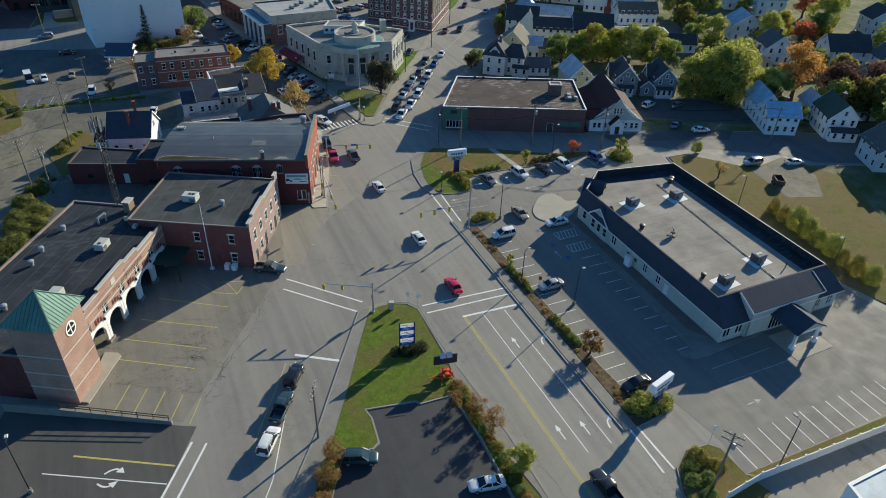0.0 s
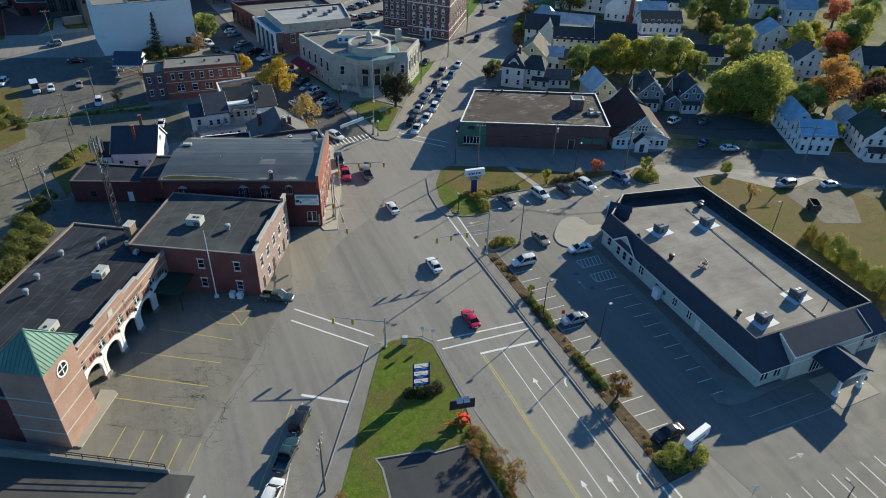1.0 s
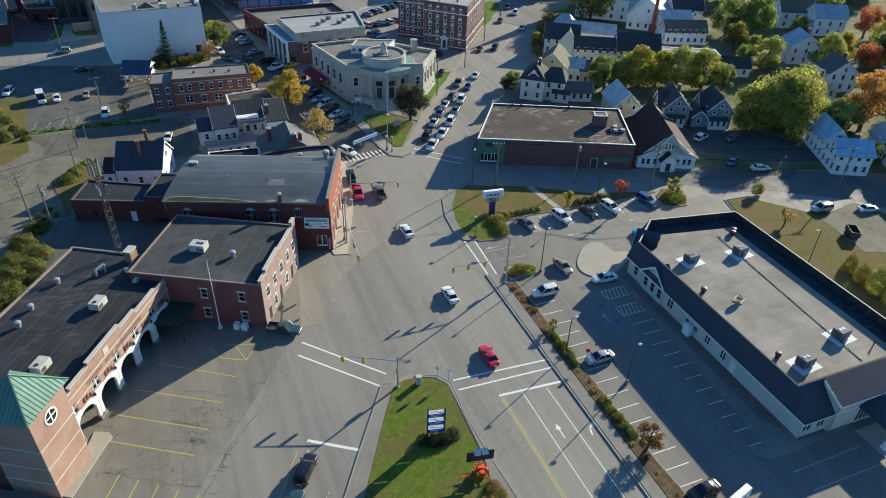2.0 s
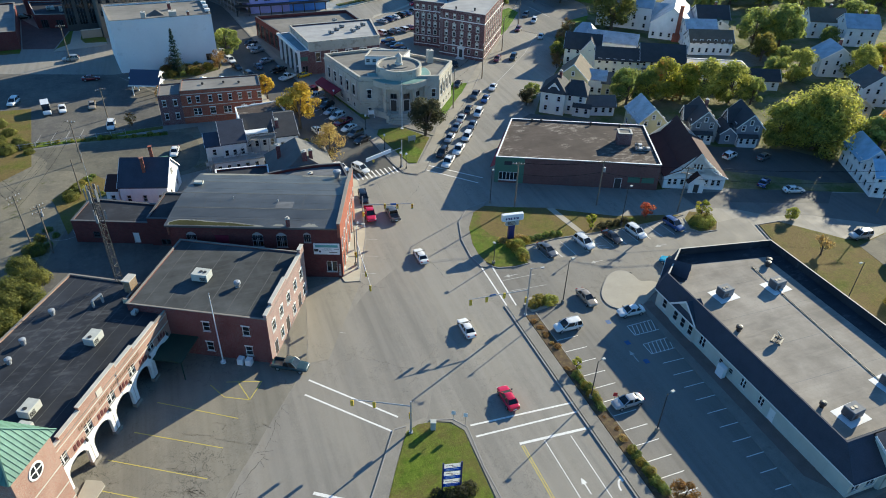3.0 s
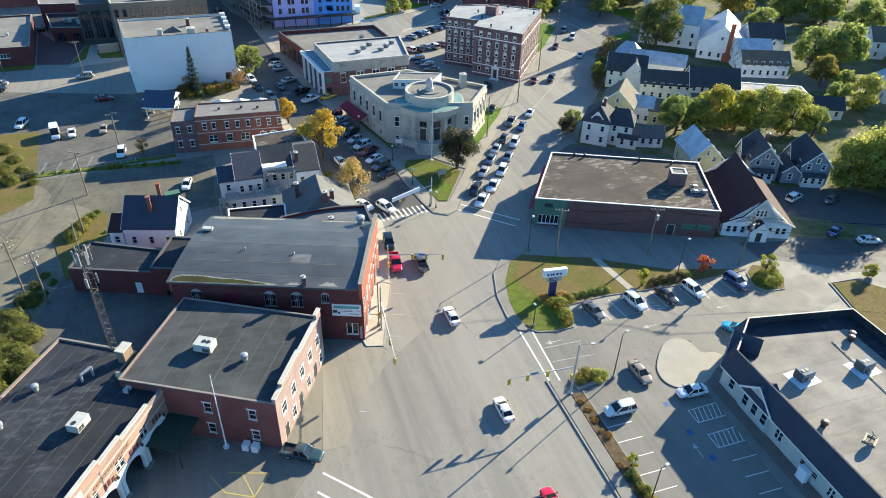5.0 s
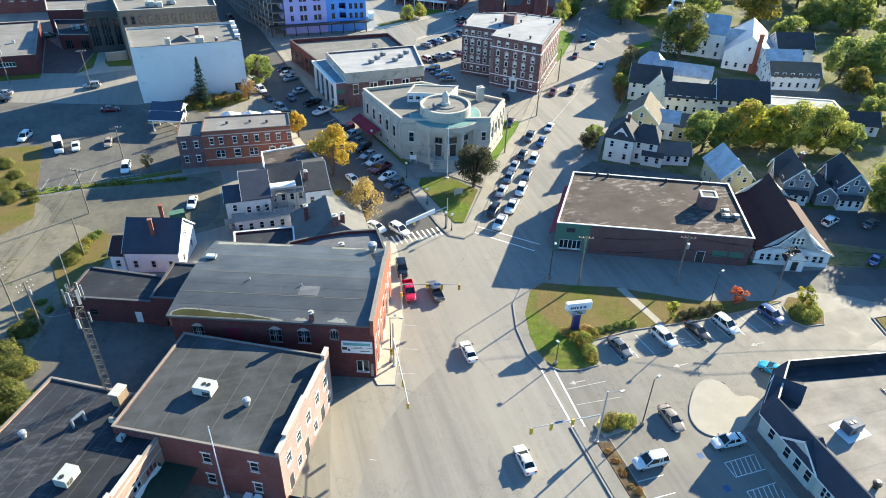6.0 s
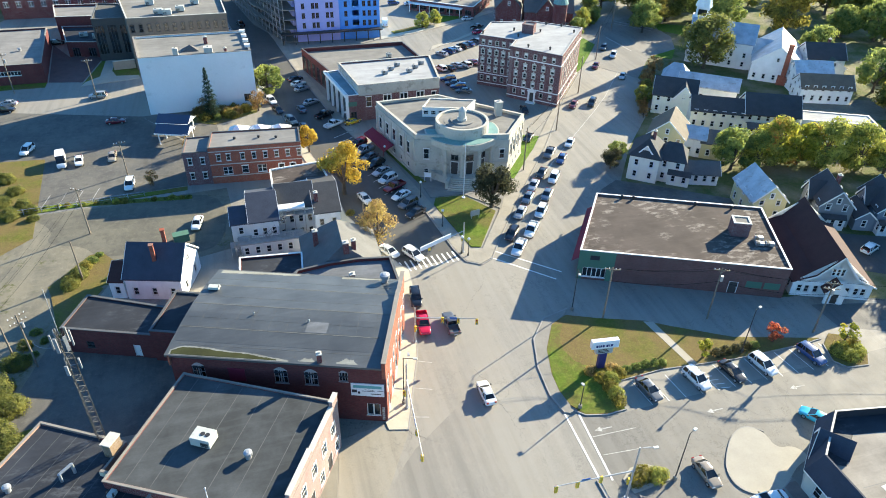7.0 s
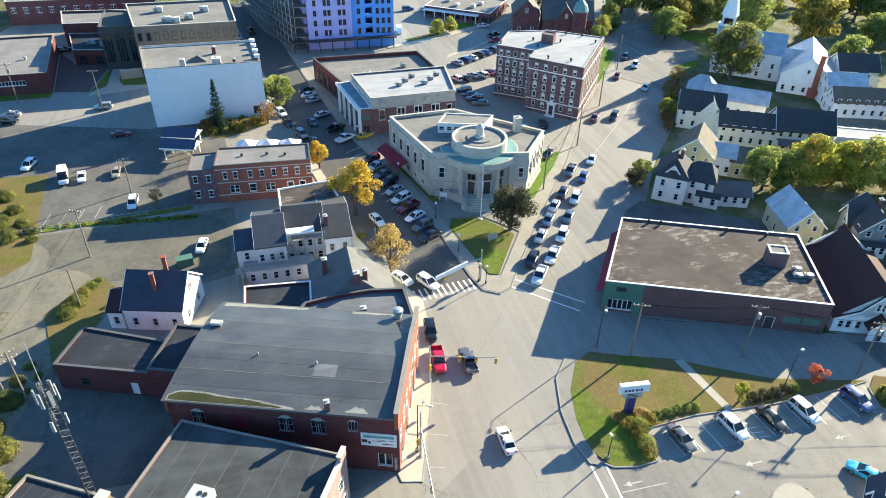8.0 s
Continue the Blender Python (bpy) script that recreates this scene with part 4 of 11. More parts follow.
edge = [(a[0] + (b[0] - a[0]) * k / 6 + 0.45 * noise.noise(Vector((a[0] + k, a[1] * 3, 1))), a[1] + (b[1] - a[1]) * k / 6 + 0.4 * noise.noise(Vector((a[1] + k, a[0] * 3, 5)))) for a, b in zip(edge, edge[1:]) for k in range(6)]
ground_patch("lawn", edge + [(55.4, 130.3), (52.4, 125.2), (51, 120), (50.7, 116.5), (51.1, 113.8), (52.4, 111.7), (55.3, 111)], 0.146, M["grass"], "greener grass round the island's edge")
ground_patch("pavement", [(50.6, 112.2), (51, 113.8), (50.6, 116.5), (50.9, 120), (52.3, 125.2), (55.4, 130.4), (58.4, 132.1), (59.4, 133.4), (54.8, 132.2), (51.3, 127.9), (49.5, 121.9), (49, 116.2), (49.6, 112.8)][::-1], 0.13, M["concrete"], "grey concrete footway curving round the sign island")
kerb_line([(49.6, 112.6), (48.9, 116.2), (49.4, 121.9), (51.2, 128), (54.7, 132.3), (59.5, 133.6)][::-1], w=0.2)
kerb_line([(51.1, 112.6), (52.3, 111.4), (55.3, 110.7), (58.4, 110.9), (58.3, 116), (67.3, 116.6), (79.5, 115.7), (92.1, 115.8), (96, 116.2)], label="pale concrete kerb along the parking row")
ground_patch("pavement", [(70.3, 127.2), (71.8, 126.7), (73.3, 116.4), (72, 116.5)], 0.165, M["pale_concrete"], "pale concrete path across the sign island")
ground_patch("planting_bed", [(94.2, 111.5), (95.4, 109.9), (98.8, 109.5), (101, 112), (101, 115.5), (98, 117), (95.4, 115)], 0.15, M["dry_grass"], "rounded planting bed at the end of the parking row")
kerb_line([(95.3, 115.2), (94, 111.5), (95.3, 109.7), (98.9, 109.3), (101.2, 112), (101.2, 115.6)], label="pale concrete kerb round the planting bed")
APRON = [(67.2, 94.2), (70.2, 93.6), (73.2, 95.2), (75.4, 96.6), (77.9, 97.2), (77, 99.4), (74.4, 99.6), (74.6, 102.4), (73, 104), (70.4, 103.4), (67.8, 101), (65.8, 98.4), (65.6, 95.8)]
ground_patch("pavement", rounded(APRON), 0.14, M["pale_concrete"], "pale rounded concrete apron at the shop corner")
kerb_line(rounded(APRON[:3][::-1] + APRON[:6:-1], 2, False), w=0.12)
ground_patch("pavement", [(68.4, 54), (66.2, 55), (65.9, 53.4), (67.2, 52.2), (70, 52), (82, 52.9), (82, 53.4), (73.4, 53.4), (73.4, 95), (70.6, 95)], 0.13, M["concrete"], "grey concrete footway round the shop")
ground_patch("pavement", [(71.0, 58), (73.35, 54.5), (73.35, 94.6), (71.4, 94.6)], 0.136, M["paver"], "brown paved walk along the shop wall")
ground_patch("pavement", [(82, 46), (89.8, 46.2), (90, 52), (82, 52)], 0.012 + 0.05, M["pale_concrete"], "pale concrete pad under the entrance canopy")
ground_patch("lawn", [(107.5, 50), (127, 62), (140, 85), (134, 98.5), (123, 96.6), (113.4, 107.8), (108.4, 108.2), (106.5, 101.2), (105.3, 58)], 0.13, M["dry_grass"], "dry grass field beside the shop")
ground_patch("driveway", [(121.8, 96), (134, 98.4), (134.2, 89), (127.5, 81), (120.2, 83.6)], 0.15, M["gravel"], "pale gravel driveway in the dry field")
kerb_line([(105, 52), (106, 100.5), (108, 108.4), (113.6, 108.1)], label="pale kerb between shop drive and field", w=0.2)

ground_patch("street", [(100.6, 124), (114.4, 121), (140, 111.6), (181, 92.4), (171.5, 80.2), (140, 93.6), (134.6, 99.4), (121, 108.4), (113.4, 110.4), (108, 115), (101, 118)], 0.006, M["street_shade"], "street before the houses, its shade put into the asphalt colour")
# patch laid where the brick row's long shadow falls
ground_patch("yard", rounded([(-32, 186.4), (-26, 180), (-27, 175), (-20, 173), (-17, 168.4), (-8, 167.6), (-2, 164.5), (6, 168), (5.2, 188.6), (-14, 186.8), (-24, 186.6)]), 0.016, M["yard_shade"], "olive-grey yard behind the tenement, darkened for the brick row's shadow")

# houses' ground on the far side
ground_patch("lawn", [(98, 127), (104, 126), (140, 112), (182, 92), (240, 110), (260, 260), (215, 330), (182, 330), (172, 285), (128, 228), (126, 214), (118, 205), (100, 186), (82, 160), (77, 159), (105, 146)], 0.03, M["field"], "shady worn ground between the houses")
ground_patch("driveway", [(112, 133), (136, 118), (150, 113), (152, 118), (140, 134), (118, 143)], 0.05, M["lane_asphalt"], "old asphalt driveway between houses, darkened for the tree shade")
ground_patch("driveway", [(77, 160), (105, 148), (113, 151.5), (110, 158), (97, 167), (89, 172), (84, 169)], 0.05, M["shade_lot"], "asphalt alley behind the flat brick shop")
ground_patch("driveway", [(120, 193), (160, 186), (185, 184), (185, 196), (150, 208), (136, 212)], 0.05, M["gravel"], "pale gravel yard behind the long house")
ground_patch("parking_lot", [(126, 228), (138, 243), (152, 249.5), (158, 262), (158, 272), (153, 286), (140, 280), (128, 262), (118, 240)], 0.05, M["lot"], "grey asphalt car park before the church")
ground_patch("lawn", [(157.6, 269.4), (164.2, 261), (172, 271), (160, 278)], 0.07, M["lush"], "bright green lawn before the church")
ground_patch("lawn", [(139.2, 244.4), (145.5, 240.8), (152, 249.4)], 0.07, M["lush"], "bright green lawn before the church")

ground_patch("street", [(36.7, 151.5), (46.9, 152), (44.5, 170.4), (39.5, 196.5), (33.9, 217), (28.1, 253), (24.1, 284), (14, 345), (4, 345), (13.4, 284), (17.5, 250), (20.5, 232), (22.9, 213.5), (27.5, 188), (28.7, 172.2), (32.7, 160), (35.3, 152.8)], 0.004, M["lane_asphalt"], "dark asphalt of the side street beside the library")
# library grounds and the corner
ground_patch("pavement", [(47.4, 150.8), (49.8, 149.3), (52, 150.4), (56.5, 157.5), (67, 173), (80, 191.2), (97, 218), (113.5, 240), (112, 241), (92.5, 214), (77, 190.8), (66, 177.5), (58.7, 165), (51.5, 153.8), (49.4, 154.2), (46.7, 171), (42.1, 197.4), (36, 217), (30, 253), (26, 284), (24.2, 284), (28.2, 253), (34, 217), (39.6, 196.5), (44.6, 170.4), (46.4, 155)], 0.13, M["sandy_walk"], "concrete footway round the library corner")
kerb_line([(24.1, 284), (28.1, 253), (33.9, 217), (39.5, 196.5), (44.5, 170.4), (46.3, 155), (47.3, 150.7), (49.8, 149.1), (52.1, 150.3), (56.6, 157.4), (67.1, 172.9), (80.1, 191.1), (97.1, 217.9), (113.6, 239.9)][::-1], w=0.2)
ground_patch("lawn", [(48, 174), (54, 173.6), (58.5, 166), (51.4, 154.4), (49.6, 154.9), (46.9, 171.5)], 0.15, M["grass"], "mown lawn before the library steps")
ground_patch("lawn", [(65.6, 178.8), (67, 177.8), (77, 191), (81, 197), (76, 199), (72, 190)], 0.15, M["lush"], "bright lawn strip beside the library")
ground_patch("lawn", [(42.4, 197.8), (46.2, 181), (48, 181), (46, 186), (41.4, 205), (40.2, 204.5)], 0.15, M["grass"], "shaded grass beside the library wall")
ground_patch("lawn", [(109, 235.2), (113, 239.6), (127.4, 259.6), (126.6, 266.4), (119, 262), (110, 246)], 0.15, M["lush"], "bright lawn strip beside the apartment house")
ground_patch("pavement", [(47, 174.4), (54, 174.2), (60, 166.5), (65, 177), (60, 178.5), (56, 178.5), (50, 181.5), (46.5, 181)], 0.14, M["concrete"], "grey paved forecourt of the library")

# street behind the apartment house
ground_patch("pavement", [(56, 279.6), (68, 283.4), (93, 295), (107, 304), (106, 306.2), (92, 298), (82, 293.4), (67, 286), (56, 282)], 0.13, M["pale_concrete"], "pale concrete footway along the back street")
ground_patch("lawn", [(82.6, 294.4), (91.6, 298.6), (94, 300), (84.6, 303.4), (80, 301)], 0.15, M["lush"], "small bright lawn before the low office")
ground_patch("verge", [(64, 285.6), (70, 288), (77.6, 291.8), (76.2, 293.6), (63.6, 288)], 0.14, M["dry_grass"], "worn grass verge with two young trees")
ground_patch("pavement", [(71.4, 265.6), (74.5, 268.3), (83.3, 273.4), (97.4, 284.4), (96.4, 285.8), (82.6, 274.8), (73.6, 270)], 0.13, M["pale_concrete"], "pale concrete footway along the back street")

# footway beside the brick hall and along the street behind it
ground_patch("pavement", [(25.4, 116), (27.9, 115.4), (30, 121.5), (32.6, 129), (34.4, 137), (36.2, 146.5), (36.6, 150.5), (35.2, 152.8), (32.6, 160), (28.6, 172.2), (27.4, 188), (22.8, 213.5), (20.6, 213.5), (25.2, 188), (26.4, 172), (30, 160), (33.2, 150), (25.2, 117.4)], 0.13, M["hall_walk"], "cream concrete footway beside the brick hall")
kerb_line([(22.9, 213.5), (27.5, 188), (28.7, 172.2), (32.7, 160), (35.3, 152.8), (36.7, 150.5), (36.3, 146.5), (34.5, 137), (32.7, 129), (30.1, 121.5), (28, 115.3)][::-1], w=0.18)
ground_patch("forecourt", [(15.6, 98.4), (18.6, 98.2), (28, 115.3), (25.3, 116.2), (18.6, 116)], 0.02, M["yard_pale"], "pale worn asphalt forecourt beside the brick office")
ground_patch("lawn", [(-95, 176), (-40, 186), (-36, 209), (-95, 213)], 0.06, M["dry_grass"], "rough grass patch beside the car park")
ground_patch("verge", [(-40, 186.5), (-2, 190), (-2, 191.6), (-40, 188.2)], 0.1, M["grass"], "weedy strip along the car park edge")
ground_patch("verge", [(-26, 127), (-34, 108), (-30, 96), (-22.5, 102), (-16.6, 123.5), (-19, 129)], 0.1, M["grass"], "overgrown bank behind the station")
ground_patch("verge", [(-20, 146.5), (-15, 158.5), (-19.5, 163), (-23, 158)], 0.1, M["dry_grass"], "weedy corner beside the low brick shed")
ground_patch("yard", [(-14, 232), (-2, 214), (0, 200), (23, 199), (20, 232), (14, 233.5)], 0.02, M["shade_lot"], "asphalt yard between the brick house and white block")
ground_patch("lawn", [(-3, 226), (4, 222.5), (14.5, 228), (15, 231.8), (-1, 232)], 0.08, M["dry_grass"], "shrub garden under the white block wall")
ground_patch("yard", [(4.4, 222), (5, 216), (21.5, 216), (19.5, 232), (15.2, 232), (14.8, 228)], 0.03, M["yard_pale"], "pale paved yard beside the tent")

# painted lines
def paint(name, lines, mat, label, z=0.022):
    bm = bmesh.new()
    for a, b, w in lines:
        d = Vector(b) - Vector(a)
        n = Vector((-d.y, d.x)).normalized() * w / 2
        face(bm, [(a[0] - n.x, a[1] - n.y, z), (b[0] - n.x, b[1] - n.y, z), (b[0] + n.x, b[1] + n.y, z), (a[0] + n.x, a[1] + n.y, z)])
    return solid(name, bm, M[mat], label, "road marking", kind="structure")


paint("crosswalk_marking", [((15, 95), (25.1, 84.2), 0.28), ((13.9, 92.4), (23.8, 81.9), 0.28), ((33.9, 79.6), (49.4, 78.7), 0.28), ((33.9, 77.6), (49.2, 77), 0.28)], "white_paint", "two white lines of a pedestrian crossing", 0.008)
paint("crosswalk_marking", [((49.6, 112.4), (49.3, 97.5), 0.28), ((51.5, 112), (50.9, 100.8), 0.28), ((51.1, 45), (51.2, 37.5), 0.3), ((49.9, 45.2), (49.6, 37.5), 0.28)], "white_paint", "two white lines of a pedestrian crossing")
paint("crosswalk_marking", [((51.6, 151.3), (61.2, 141.6), 0.28), ((52.8, 153.2), (63, 143.4), 0.28)], "white_paint", "white lines of a pedestrian crossing", 0.008)
paint("crosswalk_marking", [((35.8 + i * 1.03, 150.3 + i * 0.1), (35.4 + i * 1.03, 153.4 + i * 0.1), 0.34) for i in range(11)], "white_paint", "white ladder bars of a pedestrian crossing", 0.008)
paint("stop_line", [((147.3, 282.6), (156.4, 271.4), 0.4), ((145.8, 280.4), (154.8, 269.2), 0.3), ((135, 265.9), (136.4, 251), 0.4)], "faded_white", "faded white lines of a far crossing", 0.062)
paint("lane_line", [((70, 173.5), (83.3, 188.4), 0.16), ((83.3, 188.4), (101.5, 208), 0.16), ((101.5, 208), (109.2, 216.7), 0.16), ((109.2, 216.7), (124, 236), 0.16)], "faded_white", "faded white line down the main street", 0.008)
paint("stop_line", [((11.8, 76.1), (18, 72.1), 0.45), ((38.9, 74.6), (48.6, 74), 0.4)], "white_paint", "white stop lines", 0.008)
paint("centre_line", [((39, 74.2), (39.1, 5), 0.12), ((39.3, 74.2), (39.4, 5), 0.12)], "yellow_paint", "double yellow centre line", 0.008)
paint("lane_line", [((42.3, 74), (42.5, 44), 0.13), ((46, 73.6), (46.2, 44), 0.13), ((11.6, 74.6), (4, 55.4), 0.13), ((4, 55.4), (-10, 32), 0.13)], "white_paint", "white lane lines", 0.008)
paint("lane_line", [((-18.2, 68.6), (-6.7, 62.2), 0.25), ((10.2, 74.8), (2.8, 61.5), 0.12)], "worn_yellow", "worn yellow lane lines", 0.008)
paint("lane_line", [((-4.3, 65.2), (-10.5, 55), 0.3), ((-2.6, 64.3), (-8.6, 54.5), 0.3), ((-21.7, 67.2), (-7.9, 59.8), 0.15)], "white_paint", "white lane lines", 0.008)
paint("bay_marking", [((-11.6, 89.4), (-0.1, 82.4), 0.13), ((-13.3, 85.5), (-2.2, 78.7), 0.13), ((-8.5, 93), (2.2, 86.6), 0.13), ((-5.5, 97.5), (4.6, 91), 0.13)], "worn_yellow", "worn yellow bay lines on the station yard")
paint("bay_marking", [((-11 + i * 2.2, 78.8 - i * 1.58), (-13.2 + i * 2.25, 74.4 - i * 1.5), 0.13) for i in range(5)], "worn_yellow", "worn yellow parking lines on the station yard")
paint("bay_marking", [((3.8, 98.4), (8.6, 96.9), 0.13), ((8.6, 96.9), (6.5, 93.9), 0.13), ((6.5, 93.9), (3.2, 95.6), 0.13), ((6.5, 93.9), (5.4, 97.8), 0.13), ((3.2, 95.6), (1.6, 98.6), 0.13)], "worn_yellow", "worn yellow hatching before the brick office")
paint("bay_marking", [((53.2, 90.9 - i * 2.71), (57, 90.9 - i * 2.71), 0.12) for i in range(15)], "white_paint", "white parking lines along the hedge")
paint("bay_marking", [((66.1, 81.2 - i * 2.62), (70.5, 81.1 - i * 2.62), 0.12) for i in range(11)], "white_paint", "white parking lines along the shop wall")
for hx, hy in ((65.7, 88), (65.7, 83.5)):
    paint("bay_marking", [((hx, hy), (hx + 4.8, hy), 0.12), ((hx, hy + 2.3), (hx + 4.8, hy + 2.4), 0.12), ((hx, hy), (hx, hy + 2.3), 0.12)] + [((hx + 0.2 + i * 0.75, hy), (hx + 0.9 + i * 0.75, hy + 2.3), 0.12) for i in range(6)], "white_paint", "white hatched space beside a parking bay")
paint("bay_marking", [((61.2 + i * 2.56, 38.4), (61.2 + i * 2.56, 33.4), 0.13) for i in range(18)], "white_paint", "white parking lines along the grass strip")
paint("bay_marking", [((61.8 + i * 2.75, 115.6), (62.4 + i * 2.75, 110.8), 0.12) for i in range(13)], "white_paint", "white parking lines along the sign island")
paint("bay_marking", [((71.4 + i * 0.5, 115.6 - i * 0.9), (73 + i * 0.5, 115.4 - i * 0.9), 0.12) for i in range(6)], "white_paint", "white hatched space beside a parking bay", 0.024)
paint("bay_marking", [((51.6, 107.8), (58, 107.7), 0.12), ((51.6, 104.7), (58.4, 104.3), 0.12), ((69, 46.7), (81.2, 46.6), 0.12), ((68.5, 49.7), (80.5, 49.8), 0.12)], "faded_white", "faded white lane lines in the car park")
paint("bay_marking", [((31.8, 128.1), (34.4, 127), 0.12), ((30.6, 122.6), (33, 121.7), 0.12), ((28.8, 117.5), (31.2, 116.8), 0.12), ((33.4, 134), (35.8, 133), 0.12), ((19, 105), (22.4, 103.2), 0.12)], "faded_white", "faded white kerbside parking ticks", 0.008)
paint("bay_marking", [((37.9 - i * 0.62, 178 + i * 3.0), (42.2 - i * 0.62, 180.8 + i * 3.0), 0.12) for i in range(11)], "white_paint", "white slanted parking lines beside the library", 0.008)
paint("bay_marking", [((-33 + i * 3.1, 189.2 + i * 0.25), (-32.2 + i * 3.1, 194.2 + i * 0.25), 0.12) for i in range(5)], "faded_white", "faded white parking lines in the old car park")
for x, y, a in ((43.9, 66, 0), (40.9, 48.2, 0), (44.4, 47.6, 0), (69.4, 42.2, -90), (70.4, 107.6, 90), (85, 108.4, 90), (53.6, 108.7, 90), (62.8, 84, 0)):
    bm = bmesh.new()
    t = pose(x, y, 0.024 if x > 50 else 0.01, 0, 0, a)
    for f in (((-0.09, -1.3, 0), (0.09, -1.3, 0), (0.09, 0.3, 0), (-0.09, 0.3, 0)), ((-0.42, 0.3, 0), (0.42, 0.3, 0), (0, 1.3, 0))):
        face(bm, [t @ Vector(p) for p in f])
    solid("arrow_marking", bm, M["white_paint"] if x < 50 else M["faded_white"], "white painted lane arrow on asphalt", "road marking", kind="structure")
for x, y, a, turn_ in ((-13.9, 64.7, -60, 1), (-15.1, 62.2, -150, -1), (47.6, 47.2, 0, 1), (47.7, 64.9, 0, 1)):
    bm = bmesh.new()
    t = pose(x, y, 0.011, 0, 0, a)
    path = [(turn_ * (0.9 - 0.9 * math.cos(radians(k * 12))), -1.0 + 1.5 * math.sin(radians(k * 12))) for k in range(8)]
    for (x0, y0), (x1, y1) in zip(path, path[1:]):
        d = Vector((y0 - y1, x1 - x0)).normalized() * 0.12
        face(bm, [t @ Vector(p) for p in ((x0 - d.x, y0 - d.y, 0), (x1 - d.x, y1 - d.y, 0), (x1 + d.x, y1 + d.y, 0), (x0 + d.x, y0 + d.y, 0))])
    ex, ey = path[-1]
    face(bm, [t @ Vector(p) for p in ((ex, ey - 0.5, 0), (ex + turn_ * 0.95, ey + 0.12, 0), (ex, ey + 0.5, 0))])
    solid("arrow_marking", bm, M["white_paint"], "white painted curved turn arrow on asphalt", "road marking", kind="structure")
for x, y in ((63.4, 92.2), (63.6, 86.9), (64, 82.4)):
    bm = bmesh.new()
    prism(bm, [(x - 0.4, y - 0.45), (x + 0.4, y - 0.45), (x + 0.4, y + 0.45), (x - 0.4, y + 0.45)], 0.012, 0.022)
    solid("bay_marking", bm, M["blue_paint"], "faded blue painted square in a parking bay", "road marking", kind="structure")
arc = [(-20.6 + 3.4 * math.cos(radians(200 + k * 16)), 148.2 + 3.4 * math.sin(radians(200 + k * 16))) for k in range(9)]
paint("court_marking", [(arc[k], arc[k + 1], 0.1) for k in range(8)] + [((-19.8, 149.6), (-18.6, 145.6), 0.1), ((-17.2, 149), (-16, 145), 0.1), ((-18.6, 145.6), (-16, 145), 0.1)], "faded_white", "faded white court lines on the yard asphalt", 0.03)

def cracks(name, lines, label, z=0.012, seed=3):
    """Ragged open cracks that fork and fade, one flat mesh."""
    rg = random.Random(seed)
    bm = bmesh.new()

    def walk_crack(a, b, w, forks):
        a, b = Vector(a), Vector(b)
        n = max(5, int((b - a).length / 0.2))
        side = Vector((-(b - a).y, (b - a).x)).normalized()
        drift, rows = 0.0, []
        for i in range(n + 1):
            drift = drift * 0.82 + rg.gauss(0, 0.075)
            p = a.lerp(b, i / n) + side * drift
            wide = 0.5 * w * max(0.12, rg.uniform(0.3, 1.3) * (1 - abs(2 * i / n - 1) ** 3))
            rows.append((p, wide))
            if forks and rg.random() < 0.13:
                d = ((b - a).normalized() * rg.uniform(-0.6, 1) + side * rg.choice((-1, 1)) * rg.uniform(0.5, 1.2)) * rg.uniform(0.5, 1.7)
                walk_crack(p, p + d, w * 0.75, 0)
        for (p, u), (q, v) in zip(rows, rows[1:]):
            face(bm, [(*(p - side * u), z), (*(q - side * v), z), (*(q + side * v), z), (*(p + side * u), z)])

    for a, b, w in lines:
        walk_crack(a, b, w, 1)
    return solid(name, bm, M["crack"], label, "road crack", kind="structure")


cracks("yard_crack", [((10.6, 91.5), (7.2, 84), 0.07), ((7.2, 84), (3.4, 79.9), 0.1), ((3.6, 80.2), (0.1, 74.9), 0.13), ((3.0, 79.8), (0.6, 75.8), 0.1), ((0.1, 74.9), (-2, 71.8), 0.08), ((-3.2, 91.2), (1.9, 88.8), 0.07), ((1.0, 89.1), (4.7, 86.4), 0.06), ((-5.1, 86.1), (-0.7, 83), 0.09), ((-4.6, 85.6), (-1.2, 83.5), 0.07), ((-0.7, 83), (-0.3, 86.4), 0.05), ((-6.5, 83.1), (-2.9, 81), 0.07), ((-3.4, 81.4), (-0.8, 81.1), 0.13), ((-2.6, 81.8), (-1.1, 80.4), 0.12), ((-13.8, 80.5), (-10.4, 78.2), 0.07), ((-10.4, 78.2), (-5.9, 75.8), 0.06), ((-5.9, 75.8), (-1.3, 72.8), 0.07), ((7.4, 89.3), (8.5, 87.8), 0.12), ((1.3, 91.4), (2.9, 90.2), 0.08), ((5.2, 86.6), (6.6, 85.4), 0.1), ((-11.8, 86), (-10.2, 85), 0.07), ((-14.4, 83.4), (-12.6, 81.6), 0.06)], "ragged dark cracks in the station yard")
cracks("road_crack", [((24, 118), (33, 111), 0.04), ((40, 126), (43, 108), 0.035), ((22, 98), (30, 92), 0.04), ((27, 88), (36, 97), 0.03), ((45.4, 40), (45.9, 60), 0.035), ((35.8, 22), (36.2, 52), 0.03), ((14, 66), (6, 46), 0.035), ((40, 134), (50, 146), 0.035)], "thin cracks across the road", 0.012, 8)

# ---- fire station with its tower ----
U = radians(60)
O_X, O_Y = -17.3, 77.6


def st(u, n):
    """Station plan: u along the front, n outwards from the tower's face."""
    return (O_X + u * math.cos(U) + n * math.sin(U), O_Y + u * math.sin(U) - n * math.cos(U))


